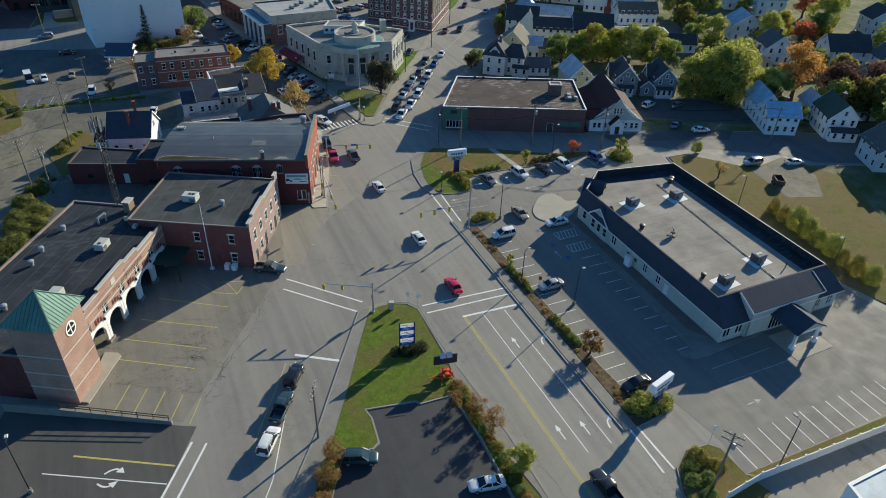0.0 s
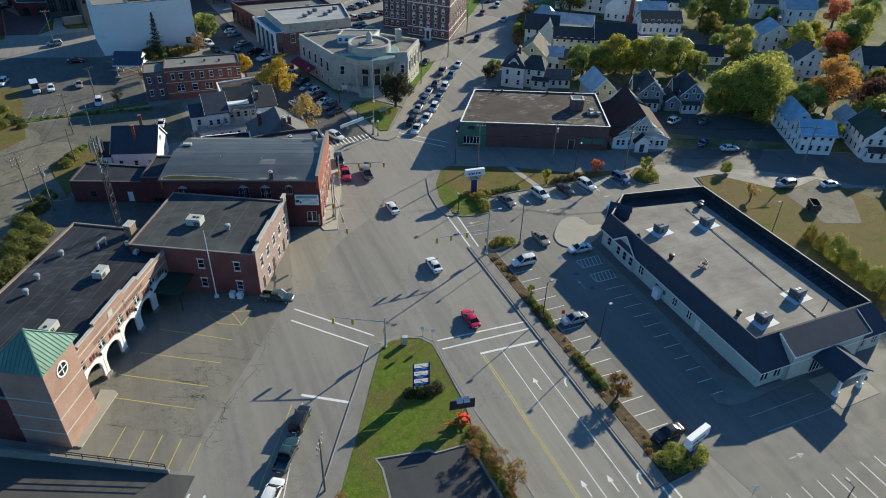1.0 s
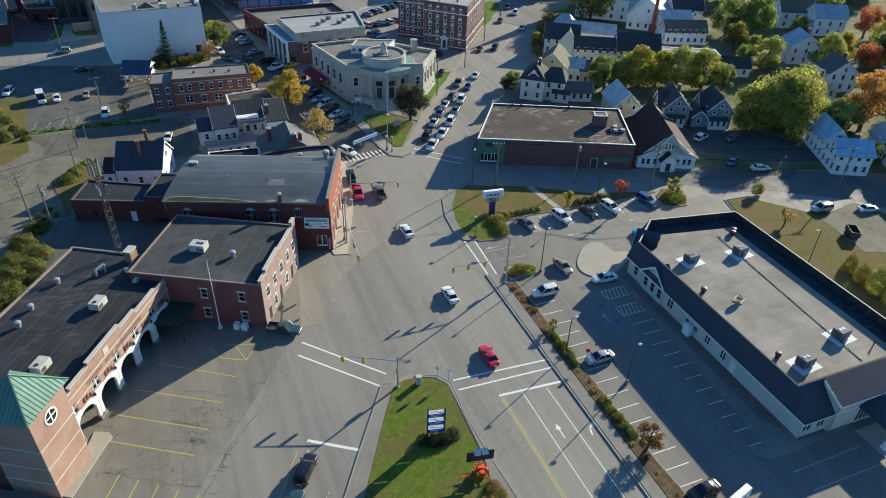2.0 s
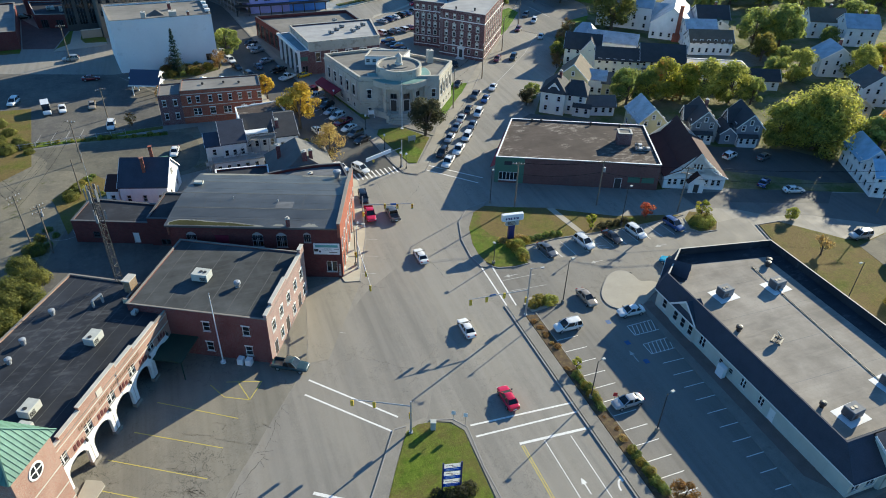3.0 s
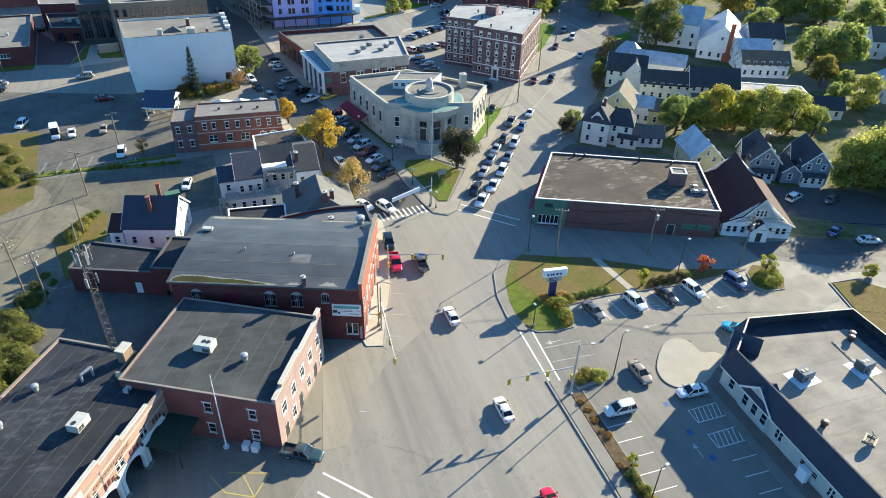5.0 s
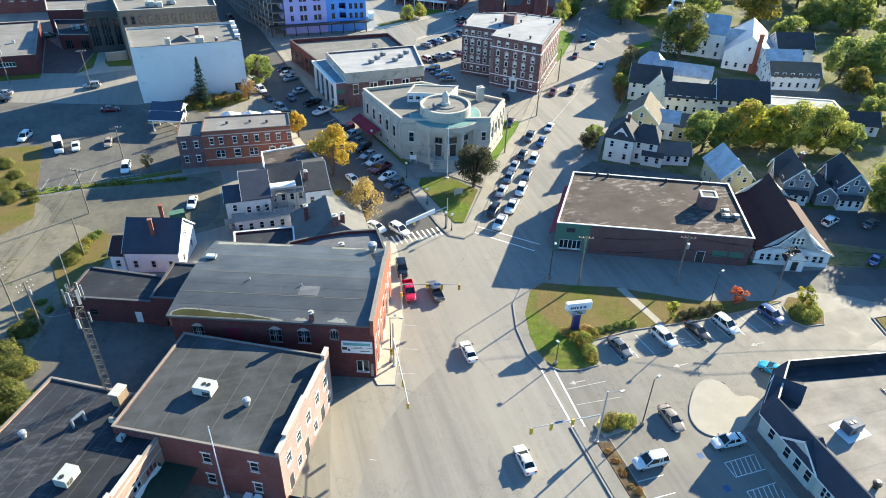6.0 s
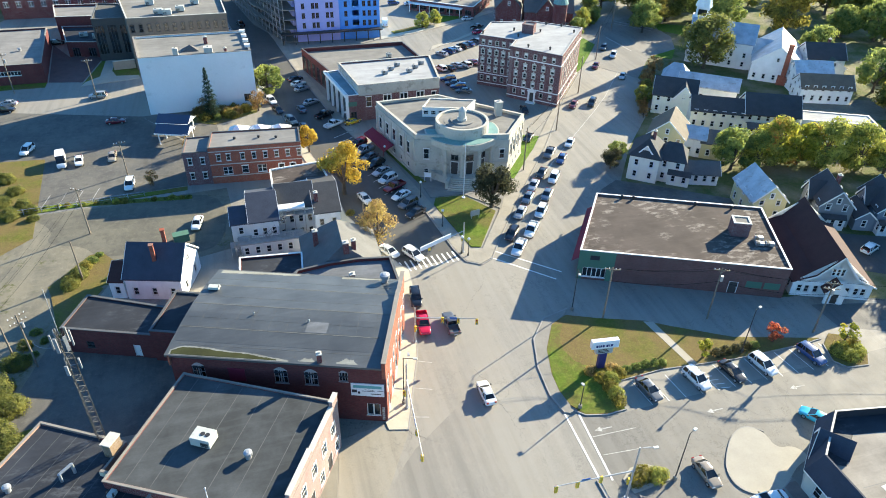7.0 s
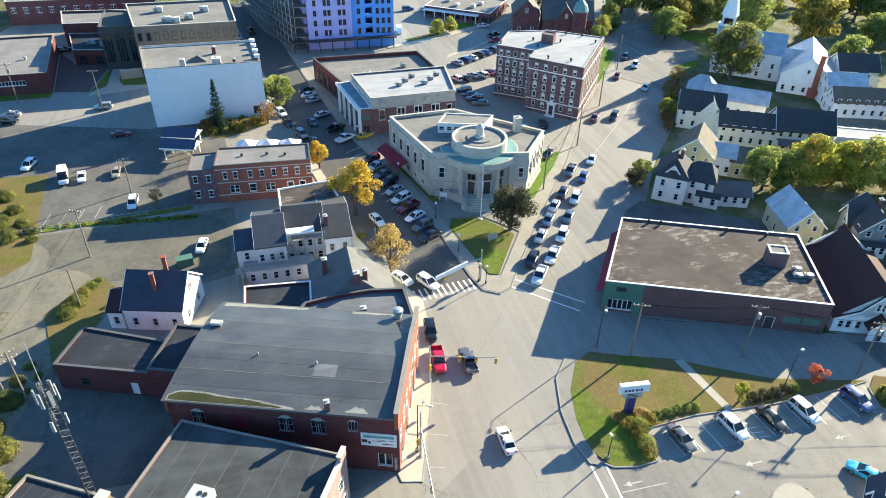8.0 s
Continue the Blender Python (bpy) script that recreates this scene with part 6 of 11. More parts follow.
roof_sheet("silt_strip", 9.5, 2.4, ragged(19.3, 0.08, lambda s: 0.4 * s, 40), lambda s: 20.0, 0.006, M["pale_strip"])
roof_sheet("roofing_patch", 11.7, 8.8, lambda s: 5.25, lambda s: 7.4, 0.016, M["grey_roof"], 2, "lighter grey roofing patch")
roof_sheet("roofing_strip", 28.6, 0.7, lambda s: 2.3, lambda s: 4.85, 0.005, M["hall_strip"], 2)
roof_sheet("roofing_strip", 28.6, 0.7, lambda s: 5.12, lambda s: 8.2, 0.005, M["hall_strip"], 2)
bm = bmesh.new()
for (u0, z0), (u1, z1) in zip(prof, prof[1:]):
    for k in (2, 5):
        f = k / 5
        z = z0 + (z1 - z0) * f + 0.006
        bar(bm, Vector((*ha(u0 + (u1 - u0) * f, 0.8), z)) - hx, Vector((*ha(u0 + (u1 - u0) * f, 28.7), z)) - hx, 0.16 if k == 5 else 0.04, 0.014)
for k in range(11):
    for u0, u1 in ((0.4, 2.2), (5.3, 8.0), (8.4, 9.9)):
        bar(bm, on_hall(u0, 2.4 + k * 2.4, 0.016), on_hall(u1, 2.4 + k * 2.4, 0.016), 0.035, 0.008)
part("roof_seam", bm, M["roof_lap"], hall)
for (u0, z0), (u1, z1) in zip(prof, prof[1:]):
    for d0, d1 in ((-0.02, 0.48), (28.3, 28.52)):
        bm = bmesh.new()
        q = [Vector((*ha(u0, d0), 8.5)), Vector((*ha(u1, d0), 8.5)), Vector((*ha(u1, d0), max(z0, z1) + 0.55)), Vector((*ha(u0, d0), max(z0, z1) + 0.55))]
        r = [Vector((*ha(u0, d1), 8.5)), Vector((*ha(u1, d1), 8.5)), Vector((*ha(u1, d1), max(z0, z1) + 0.55)), Vector((*ha(u0, d1), max(z0, z1) + 0.55))]
        if d0 > 1:
            for p, zz in ((q, 0.3), (r, 0.3)):
                p[2].z = z1 - 0.05
                p[3].z = z0 - 0.05
        v = [bm.verts.new(p - hx) for p in q + r]
        for f in ((0, 1, 2, 3), (7, 6, 5, 4), (3, 2, 6, 7), (0, 3, 7, 4), (1, 5, 6, 2)):
            bm.faces.new([v[i] for i in f])
        part("gable_parapet", bm, M["brick_orange"], hall)
bm = bmesh.new()
for (u0, z0), (u1, z1) in zip(prof, prof[1:]):
    zt = max(z0, z1) + 0.55
    q = [ha(u0, -0.1), ha(u1, -0.1), ha(u1, 0.55), ha(u0, 0.55)]
    prism(bm, [(x - hx.x, y - hx.y) for x, y in q], zt, zt + 0.1)
part("coping", bm, M["grey_stone"], hall)
mw, _ = edge_matrix((ha(0, 28.5)[0] - hx.x, ha(0, 28.5)[1] - hx.y), (ha(0, 0)[0] - hx.x, ha(0, 0)[1] - hx.y))
bm = bmesh.new()
box(bm, 7.6, -0.06, 6.1, 9.8, 0.0, 8.2, mw), box(bm, 7.5, -0.1, 8.2, 9.9, 0.0, 8.35, mw)
part("shutter", bm, M["awning_red"], hall, "faded red loading shutter")
bm = bmesh.new()
box(bm, 23.8, -0.14, 4.9, 28.2, 0, 7.1, mw)
sg = part("sign_board", bm, M["sign_white"], hall, "large white sign board with a teal band")
bm = bmesh.new()
box(bm, 24.1, -0.16, 6.35, 27.9, -0.13, 6.85, mw)
part("teal_band", bm, M["sign_teal"], sg)
bm = bmesh.new()
for a, b, z, h in ((23.5, 24.2, 4.05, 0.5), (24.3, 24.6, 3.85, 0.4), (24.8, 26.6, 4.35, 0.07), (26.9, 27.8, 4.5, 0.07), (25.2, 26.4, 4.6, 0.06), (26.0, 27.4, 3.85, 0.12)):
    box(bm, a + 0.4, -0.16, z + 1.45, min(b + 0.4, 28.1), -0.13, z + 1.45 + h, mw)
part("lettering", bm, M["sign_dark"], sg)
bm = bmesh.new()
for i in range(7):
    box(bm, 27.85, -0.04, 0.4 + i * 0.36, 28.2, 0, 0.66 + i * 0.36, mw)
part("lettering", bm, M["faded_white"], hall)
chimney(hall, ha(0.2, 8.6)[0] - hx.x, ha(0.2, 8.6)[1] - hx.y, 9.8, 11.7, 0.6, "brick")
chimney(hall, ha(21, 8.2)[0] - hx.x, ha(21, 8.2)[1] - hx.y, 6.9, 9.0, 0.8, "grey_stone")
vent(*ha(19.2, 2.8), 9.3, 0.75, 1.5)
for u, d in ((8.2, 19.5), (7.4, 11.6)):
    vent(*ha(u, d), 10.6, 0.12, 0.5)
roof_unit(*ha(13.8, 27.2), 10.2, 70, 0.9, 1.6, 0.6, fans=0, label="small pale roof hatch")
# north end of the hall
north = block("brick_annex", [ha(20.05, 0.3), ha(28.2, 3.2), ha(27.2, 8.4), ha(25.5, 13), ha(23, 17.5), ha(20.05, 18.4)], 7.6, "brick_dark", {0: row(8.6, 2, 0.3, 2.0, 2.8, "shop") + row(8.6, 3, 4.6, 1.0, 1.8, "arch")}, "grey_roof", "dark red brick corner annex with a flat grey roof", parapet=0.5, cap="dark_cap")

# ---- low brick sheds west of the hall ----
def fr(x, y, ang):
    c, s = math.cos(radians(ang)), math.sin(radians(ang))
    return lambda u, v: (x + u * c - v * s, y + u * s + v * c)


f = fr(-18.2, 143.4, -21)
block("brick_shed", [f(0, 0), f(14, 0), f(14, 6.5), f(0, 8)], 4.6, "brick_dark", {0: [(11.2, 0.2, 1.1, 2.2, "door", "trim"), (4, 1.2, 1.2, 1.2, "plain", "dark_frame")]}, "black_roof", "low dark red brick shed with a black flat roof", "shed", cap="dark_cap", parapet=0.15)
# unseen back wall made grey so no red bounce reaches the white house
block("brick_shed", [f(14.05, -0.4), f(20, -0.4), f(20, 9), f(14.05, 9)], 5.8, "brick_dark", {0: [(3, 0.2, 2.6, 1.2, "shop", "dark_frame")]}, "black_roof", "dark brick lean-to joining the hall", "shed", cap="dark_cap", parapet=0.15, walls={2: "siding_grey"})

# ---- pharmacy-like shop ----
shop = thing("shop_building", 86, 75, 0, 0, "long pale-sided shop with slate-blue shingle roof skirts", "shop")
X0, X1, Y0 = 73.3, 98.5, 53.8
sp = [(X0 - 86, Y0 - 75), (78.3 - 86, Y0 - 75), (92.8 - 86, Y0 - 75), (98.4 - 86, Y0 - 75), (X1 - 86, 96.6 - 75), (80.2 - 86, 99.6 - 75), (X0 - 86, 93.6 - 75)]
wops = [(93.6 - y, 0.95, 1.05, 1.5, "cross") for y in (72.6, 69.0)] + [(93.6 - y, 0.95, 1.1, 1.7, "plain") for y in (87.4, 86.1, 84.8)] + [(93.6 - 91.5, 0.95, 1.1, 1.7, "plain"), (93.6 - 81.8, 0.95, 1.3, 1.8, "twin"), (93.6 - 66.8, 0.05, 1.1, 2.2, "door", "trim"), (93.6 - 77.4, 1.2, 0.9, 0.9, "plain"), (93.6 - 75.3, 1.2, 0.9, 0.9, "plain")]
for i in range(7):
    m, L = edge_matrix(sp[i], sp[(i + 1) % 7])
    o = {6: [w for w in wops], 0: row(L, 2, 0.9, 1.4, 1.7, "shop"), 1: [(6.8, 0.05, 4.2, 2.6, "shop")], 2: row(L, 2, 0.9, 1.2, 1.6, "twin")}.get(i, [])
    part("wall", wall_bm(L, 3.6, o, m), M["siding_sage"], shop)
    fit_openings(shop, m, o)
bm = bmesh.new()
prism(bm, [(x, max(y, -17.75)) for x, y in offset(sp, 0.4)], 4.75, 5.0)
part("flat_roof", bm, M["shop_roof"], shop)
bm = bmesh.new()
lo, hi, inn = offset(sp, -0.6), offset(sp, 0.75), offset(sp, 0.98)
# the south slope is longer; before the entrance its place is taken by the entrance roof
hi = [(x, -18.1) if n < 4 else (x, y) for n, (x, y) in enumerate(hi)]
inn = [(x, -17.8) if n < 4 else (x, y) for n, (x, y) in enumerate(inn)]
CREST = 6.6
for i in range(7):
    j = (i + 1) % 7
    face(bm, [(*hi[i], CREST), (*hi[j], CREST), (*inn[j], CREST), (*inn[i], CREST)])
    face(bm, [(*inn[i], CREST), (*inn[j], CREST), (*inn[j], 4.98), (*inn[i], 4.98)])
    if i == 1:
        continue
    face(bm, [(*lo[i], 3.45), (*lo[j], 3.45), (*hi[j], CREST), (*hi[i], CREST)])
    face(bm, [(*lo[i], 3.45), (*lo[j], 3.45), (*lo[j], 3.6), (*lo[i], 3.6)])
    face(bm, [(*offset(sp, 0.1)[i], 3.5), (*offset(sp, 0.1)[j], 3.5), (*lo[j], 3.44), (*lo[i], 3.44)])
bmesh.ops.remove_doubles(bm, verts=bm.verts, dist=0.002)
# black sheet standing in for shade: crest's inner face and its shadow strip
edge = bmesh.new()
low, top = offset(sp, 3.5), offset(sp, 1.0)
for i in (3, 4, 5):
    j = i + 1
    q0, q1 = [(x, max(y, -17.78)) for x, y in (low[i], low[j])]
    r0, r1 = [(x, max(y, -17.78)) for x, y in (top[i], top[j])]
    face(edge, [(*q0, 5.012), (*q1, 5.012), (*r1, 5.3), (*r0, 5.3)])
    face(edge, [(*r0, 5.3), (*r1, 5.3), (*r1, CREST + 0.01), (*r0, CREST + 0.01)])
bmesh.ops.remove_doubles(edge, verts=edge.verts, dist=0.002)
crest = bmesh.new()
for i in (3, 4, 5):
    quad = [(x, max(y, -17.78)) for x, y in (hi[i], hi[i + 1], top[i + 1], top[i])]
    face(crest, [(x, y, CREST + 0.03) for x, y in quad])
part("crest_cap", crest, M["cap"], shop, "pale flat cap along the roof crest")
part("edge_shadow_sheet", edge, M["black_roof"], shop, "black edge membrane widened to the shape of the parapet's shadow")
part("roof_skirt", bm, M["shingle_blue"], shop, "slate-blue shingle roof skirt")
bm = bmesh.new()
ribbon(bm, offset(sp, -0.62), 0.06, 3.3, 3.5, True)
part("fascia", bm, M["trim"], shop)
bm = bmesh.new()
for y in (61, 68, 75, 82, 89):
    bar(bm, (76.4 - 86, y - 75, 5.002), (95.6 - 86, y - 75.2, 5.002), 0.07, 0.01)
part("roof_seam", bm, M["tan_roof"], shop)
bm = bmesh.new()
tube(bm, (88.4 - 86, 58.6 - 75, 5.1), (90.6 - 86, 92 - 75, 5.1), 0.06)
for k in range(10):
    box(bm, 2.3 + k * 0.24, -16 + k * 3.6, 4.99, 2.7 + k * 0.24, -15.85 + k * 3.6, 5.14)
part("roof_pipe", bm, M["dark_metal"], shop, "thin dark pipe on blocks")
# corner gable, dormer gable and entrance
def cross_gable(root, x, y, ang, w, d, eave, ridge, wall, roof, win=None):
    b = pose(x, y, 0, 0, 0, ang)
    ops = win or []
    part("gable_wall", wall_bm(w, eave, ops, b, 0.25, [(w / 2, ridge)]), M[wall], root)
    fit_openings(root, b, ops)
    bm = gable_roof(w, d, eave, ridge, "y", 0.35)
    part("gable_roof", bm, M[roof], root, m=b)
    bm = bmesh.new()
    k = (ridge - eave) / (w / 2)
    for s in (0, 1):
        a = (-0.35 if s == 0 else w + 0.35, -0.4, eave - k * 0.35 + 0.1)
        bar(bm, a, (w / 2, -0.4, ridge + 0.1), 0.06, 0.3)
    part("rake_board", bm, M["trim"], root, m=b)


cross_gable(shop, 73.1 - 86, 89.3 - 75, -90, 5.6, 2.0, 3.7, 6.0, "siding_sage", "shingle_blue", row(5.6, 3, 0.95, 1.1, 1.8, "plain"))
EX, EW = 78.2 - 86, 14.6
part("entrance_wall", wall_bm(EW, 5.4, [(7, 0.05, 4.4, 2.7, "shop")], pose(EX, 53.2 - 75, 0)), M["siding_sage"], shop)
put_window(shop, pose(EX, 53.2 - 75, 0), 7, 0.05, 4.4, 2.7, "shop")
for x, q in ((EX, 0.2), (EX + EW, -0.2)):
    bm = bmesh.new()
    w0 = [(x, -21.8, 0), (x, -18.5, 0), (x, -18.5, 6.9), (x, -18.8, 6.9), (x, -21.8, 5.4)]
    v = [bm.verts.new(p) for p in w0] + [bm.verts.new((p[0] + q, p[1], p[2])) for p in w0]
    bm.faces.new(v[:5]), bm.faces.new(v[5:][::-1])
    for i in range(5):
        bm.faces.new((v[i], v[(i + 1) % 5], v[5 + (i + 1) % 5], v[5 + i]))
    part("wall", bm, M["siding_sage"], shop)
    bm = bmesh.new()
    xe = x + (-0.42 if q > 0 else 0.42)
    bar(bm, (xe, -22.3, 5.25), (xe, -18.75, 7.02), 0.08, 0.34)
    part("rake_board", bm, M["trim"], shop)
bm = bmesh.new()
q = [(EX - 0.4, -22.2, 5.2), (EX + EW + 0.4, -22.2, 5.2), (EX + EW + 0.4, -18.6, 7.0), (EX - 0.4, -18.6, 7.0)]
v = [bm.verts.new(p) for p in q] + [bm.verts.new((p[0], p[1], p[2] + 0.2)) for p in q]
for f in ((3, 2, 1, 0), (4, 5, 6, 7), (0, 1, 5, 4), (1, 2, 6, 5), (2, 3, 7, 6), (3, 0, 4, 7)):
    bm.faces.new([v[i] for i in f])
part("entrance_roof", bm, M["shingle_blue"], shop)
bm = bmesh.new()
box(bm, EX - 0.1, -18.72, 4.98, EX + EW + 0.1, -18.5, 7.1)
part("back_wall", bm, M["shingle_blue"], shop)
bm = bmesh.new()
box(bm, EX - 0.4, -22.26, 5.0, EX + EW + 0.4, -22.2, 5.3)
part("fascia", bm, M["trim"], shop)
cross_gable(shop, 78.0 - 86, 97.8 - 75, -138.4, 4.6, 3.4, 3.8, 6.9, "siding_sage", "shingle_blue", [(2.3, 0.95, 1.2, 1.7, "twin")])
canopy = thing("entrance_canopy", 85.5, 50.6, 0, 0, "gabled entrance canopy on white posts before the shop", "canopy")
part("roof", gable_roof(5.4, 4.9, 3.5, 5.0, "y", 0.35), M["shingle_blue"], canopy, m=pose(-2.7, -2.5, 0))
bm = bmesh.new()
box(bm, -2.7, -2.5, 3.05, 2.7, -2.2, 3.5), box(bm, -2.7, -2.2, 3.05, -2.4, 2.5, 3.5), box(bm, 2.4, -2.2, 3.05, 2.7, 2.5, 3.5)
part("beam", bm, M["trim"], canopy)
bm = bmesh.new()
gv = [[bm.verts.new((x, y, z)) for x, z in ((-2.75, 3.5), (2.75, 3.5), (0, 4.95))] for y in (-2.48, -2.36)]
bm.faces.new(gv[0]), bm.faces.new(gv[1][::-1])
for k in range(3):
    bm.faces.new((gv[0][k], gv[0][(k + 1) % 3], gv[1][(k + 1) % 3], gv[1][k]))
part("gable_face", bm, M["siding_sage"], canopy)
for x in (-2.35, 2.35):
    bm = bmesh.new()
    box(bm, x - 0.2, -2.45, 0, x + 0.2, -2.05, 3.05), box(bm, x - 0.36, -2.6, 0, x + 0.36, -1.9, 0.8)
    part("post", bm, M["trim"], canopy)
for p, a, pad in (((80.8, 87.2), 5, 1), ((90.5, 86.2), 5, 1), ((89.5, 63.7), 5, 1), ((79.8, 61), 5, 1)):
    roof_unit(*p, 5.0, a, 2.1, 1.7, 1.55, "hvac_grey", "weathered grey rooftop air handler on a white pad", fans=2, pad="pad_white")
for p, r in (((77.1, 79.4), 0.5), ((77.2, 63.4), 0.45), ((94.2, 92.1), 0.5), ((93.4, 91.4), 0.5), ((92.7, 60.5), 0.12)):
    vent(*p, 5.0, r, 1.0, "dark_metal", "dark mushroom roof vent")
dish = thing("satellite_dish", 81.2, 75.8, 5.0, 30, "round satellite dish on a ballast frame", "satellite dish")
bm = bmesh.new()
cyl(bm, 0, 0, 0, 0.18, 0.25, 16, 0.75, pose(0, 0, 1.0, 50, 0, 40))
part("dish", bm, M["hvac"], dish)
bm = bmesh.new()
tube(bm, (0, 0, 0), (0, 0, 1.05), 0.06), bar(bm, (-0.9, -0.6, 0.06), (0.9, -0.6, 0.06), 0.25, 0.14), bar(bm, (-0.9, 0.6, 0.06), (0.9, 0.6, 0.06), 0.25, 0.14), bar(bm, (-0.7, -0.6, 0.1), (-0.7, 0.6, 0.1), 0.1, 0.1), bar(bm, (0.7, -0.6, 0.1), (0.7, 0.6, 0.1), 0.1, 0.1)
part("ballast_frame", bm, M["dark_metal"], dish)

# ---- flat brick shop with a green corner ----
flat = block("brick_shop", [(64.7, 141.0), (96.8, 126.8), (104.9, 145.4), (76.4, 158.2)], 6.1, "brick_rose", {0: [(2.9, 0.6, 4.0, 2.0, "shop"), (26.6, 0.1, 1.6, 2.4, "door")], 3: row(20.8, 3, 0.6, 4.5, 2.4, "shop")}, "brown_roof", "low faded brick shop with white roof edge, green corner", "shop", cap="trim", parapet=0.25, cap_w=0.32)
fx = flat.matrix_world.translation
mm, L = edge_matrix((64.7 - fx.x, 141 - fx.y), (96.8 - fx.x, 126.8 - fx.y))
bm = bmesh.new()
box(bm, -0.04, -0.05, 2.65, 6.2, 0, 6.0, mm), box(bm, -0.04, -0.05, 0.02, 0.85, 0, 2.65, mm), box(bm, 4.95, -0.05, 0.02, 6.2, 0, 2.65, mm)
gp = part("green_front", bm, M["green_wall"], flat, "green painted panel")
bm = bmesh.new()
box(bm, 1.9, -0.09, 4.3, 3.5, -0.05, 5.2, mm)
part("sign_plate", bm, M["sign_dark"], gp)
bm = bmesh.new()
for a in (28.6, 31.6):
    box(bm, a, -0.03, 1.6, a + 2.6, 0, 2.9, mm)
part("blocked_opening", bm, M["green_wall"], flat)
m3, L3 = edge_matrix((76.4 - fx.x, 158.2 - fx.y), (64.7 - fx.x, 141 - fx.y))
bm = bmesh.new()
v = [m3 @ Vector(p) for p in ((1, 0, 3.9), (L3 - 1, 0, 3.9), (L3 - 1, -1.3, 2.9), (1, -1.3, 2.9))]
face(bm, v), face(bm, [p - Vector((0, 0, 0.08)) for p in v][::-1])
face(bm, [v[3], v[2], v[2] - Vector((0, 0, 0.35)), v[3] - Vector((0, 0, 0.35))])
part("awning", bm, M["awning_red"], flat, "dark red canvas awning")
block("roof_house", [(93.2, 138.6), (96.0, 137.4), (97.1, 139.8), (94.3, 141.0)], 8.6, "brick_plum", {}, "pale_roof", "small square brick stair head on the flat roof", "roof house", parapet=0.05, cap="cap")
for i, (x, y) in enumerate(((96.4, 134.8), (98, 134.2), (97.2, 136.2))):
    roof_unit(x, y, 5.8, -24, 1.5, 0.9, 0.7 + 0.1 * i, "galv", "low metal condenser unit on the roof", fans=1)
for x, y in ((80.5, 155.5), (82.5, 154.6), (93, 149.6), (99, 146.6)):
    vent(x, y, 5.8, 0.3, 0.9, "dark_metal", "dark stub vent on the flat roof")

# ---- houses beside the hall ----
f = fr(-10.5, 154.5, -16.3)
house(-10.5, 154.5, -16.3, 9.2, 9.2, 4.2, 8.2, "x", "siding_white", "shingle_blue", "white clapboard house with a black shingle roof and brick chimneys", floors=1, cols=(3, 2), smoke=False, over=0.25)
for u, v, z0, z in ((4.7, 2.4, 5.5, 9.3), (5.7, 5.4, 6.8, 10.3)):
    bm = bmesh.new()
    box(bm, -0.3, -0.3, z0, 0.3, 0.3, z), box(bm, -0.38, -0.38, z, 0.38, 0.38, z + 0.15)
    solid("chimney", bm, M["brick_orange"], "slim orange brick chimney on the black roof", "chimney", "chimneys", m=pose(*f(u, v), 0))
house(-13.1, 155.4, -16.3, 2.4, 6.2, 3.3, 5.2, "x", "siding_white", "shingle_maroon", "small white lean-to with a dark maroon roof", floors=1, cols=(1, 1), smoke=False, name="shed", over=0.15)
vic = thing("tenement_house", 14, 165, 0, 0, "rambling pale clapboard tenement with dark roofs and wooden balconies", "house")
house(10.3, 162.9, 0, 5.0, 11.8, 6.5, 9.2, "x", "siding_pale", "shingle_blue", "", 2, (3, 3), root=vic, over=0.25)
house(15.35, 166.0, -2, 6.7, 9.6, 6.8, 9.3, "x", "siding_pale", "shingle", "", 2, (4, 2), root=vic, over=0.25, skip=(3,))
house(22.0, 163.5, -1, 4.6, 13.6, 6.4, 8.9, "x", "siding_white", "shingle", "", 2, (2, 4), root=vic, over=0.25)
house(7.0, 164.1, 0, 3.25, 6.4, 5.8, 7.5, "x", "siding_pale", "shingle_blue", "", 2, (1, 2), root=vic, over=0.2)
house(8.2, 161.3, 0, 11.6, 1.55, 3.0, 3.1, "x", "siding_pale", "grey_wood", "", 1, (6, 1), root=vic, rake=False, over=0.12)

def porch(x0, x1, y, z, d, roofed=0.0):
    """A wooden balcony with posts and a rail."""
    bm = bmesh.new()
    box(bm, x0, y, z - 0.14, x1, y + d, z)
    dk = part("balcony_deck", bm, M["grey_wood"], vic)
    n = max(2, round((x1 - x0) / 2.0))
    for i in range(n + 1):
        bm = bmesh.new()
        px = x0 + 0.06 + (x1 - x0 - 0.12) * i / n
        box(bm, px - 0.06, y + 0.02, 0 if roofed == 0 else z, px + 0.06, y + 0.14, z + (roofed or 1.05))
        part("balcony_post", bm, M["grey_wood"], dk)
    bm = bmesh.new()
    box(bm, x0, y + 0.04, z + 0.96, x1, y + 0.1, z + 1.03), box(bm, x0, y + 0.05, z + 0.12, x1, y + 0.09, z + 0.17)
    k = int((x1 - x0) / 0.3)
    for i in range(k + 1):
        px = x0 + 0.05 + (x1 - x0 - 0.1) * i / k
        box(bm, px - 0.02, y + 0.05, z + 0.1, px + 0.02, y + 0.09, z + 0.97)
    part("balcony_rail", bm, M["grey_wood"], dk)


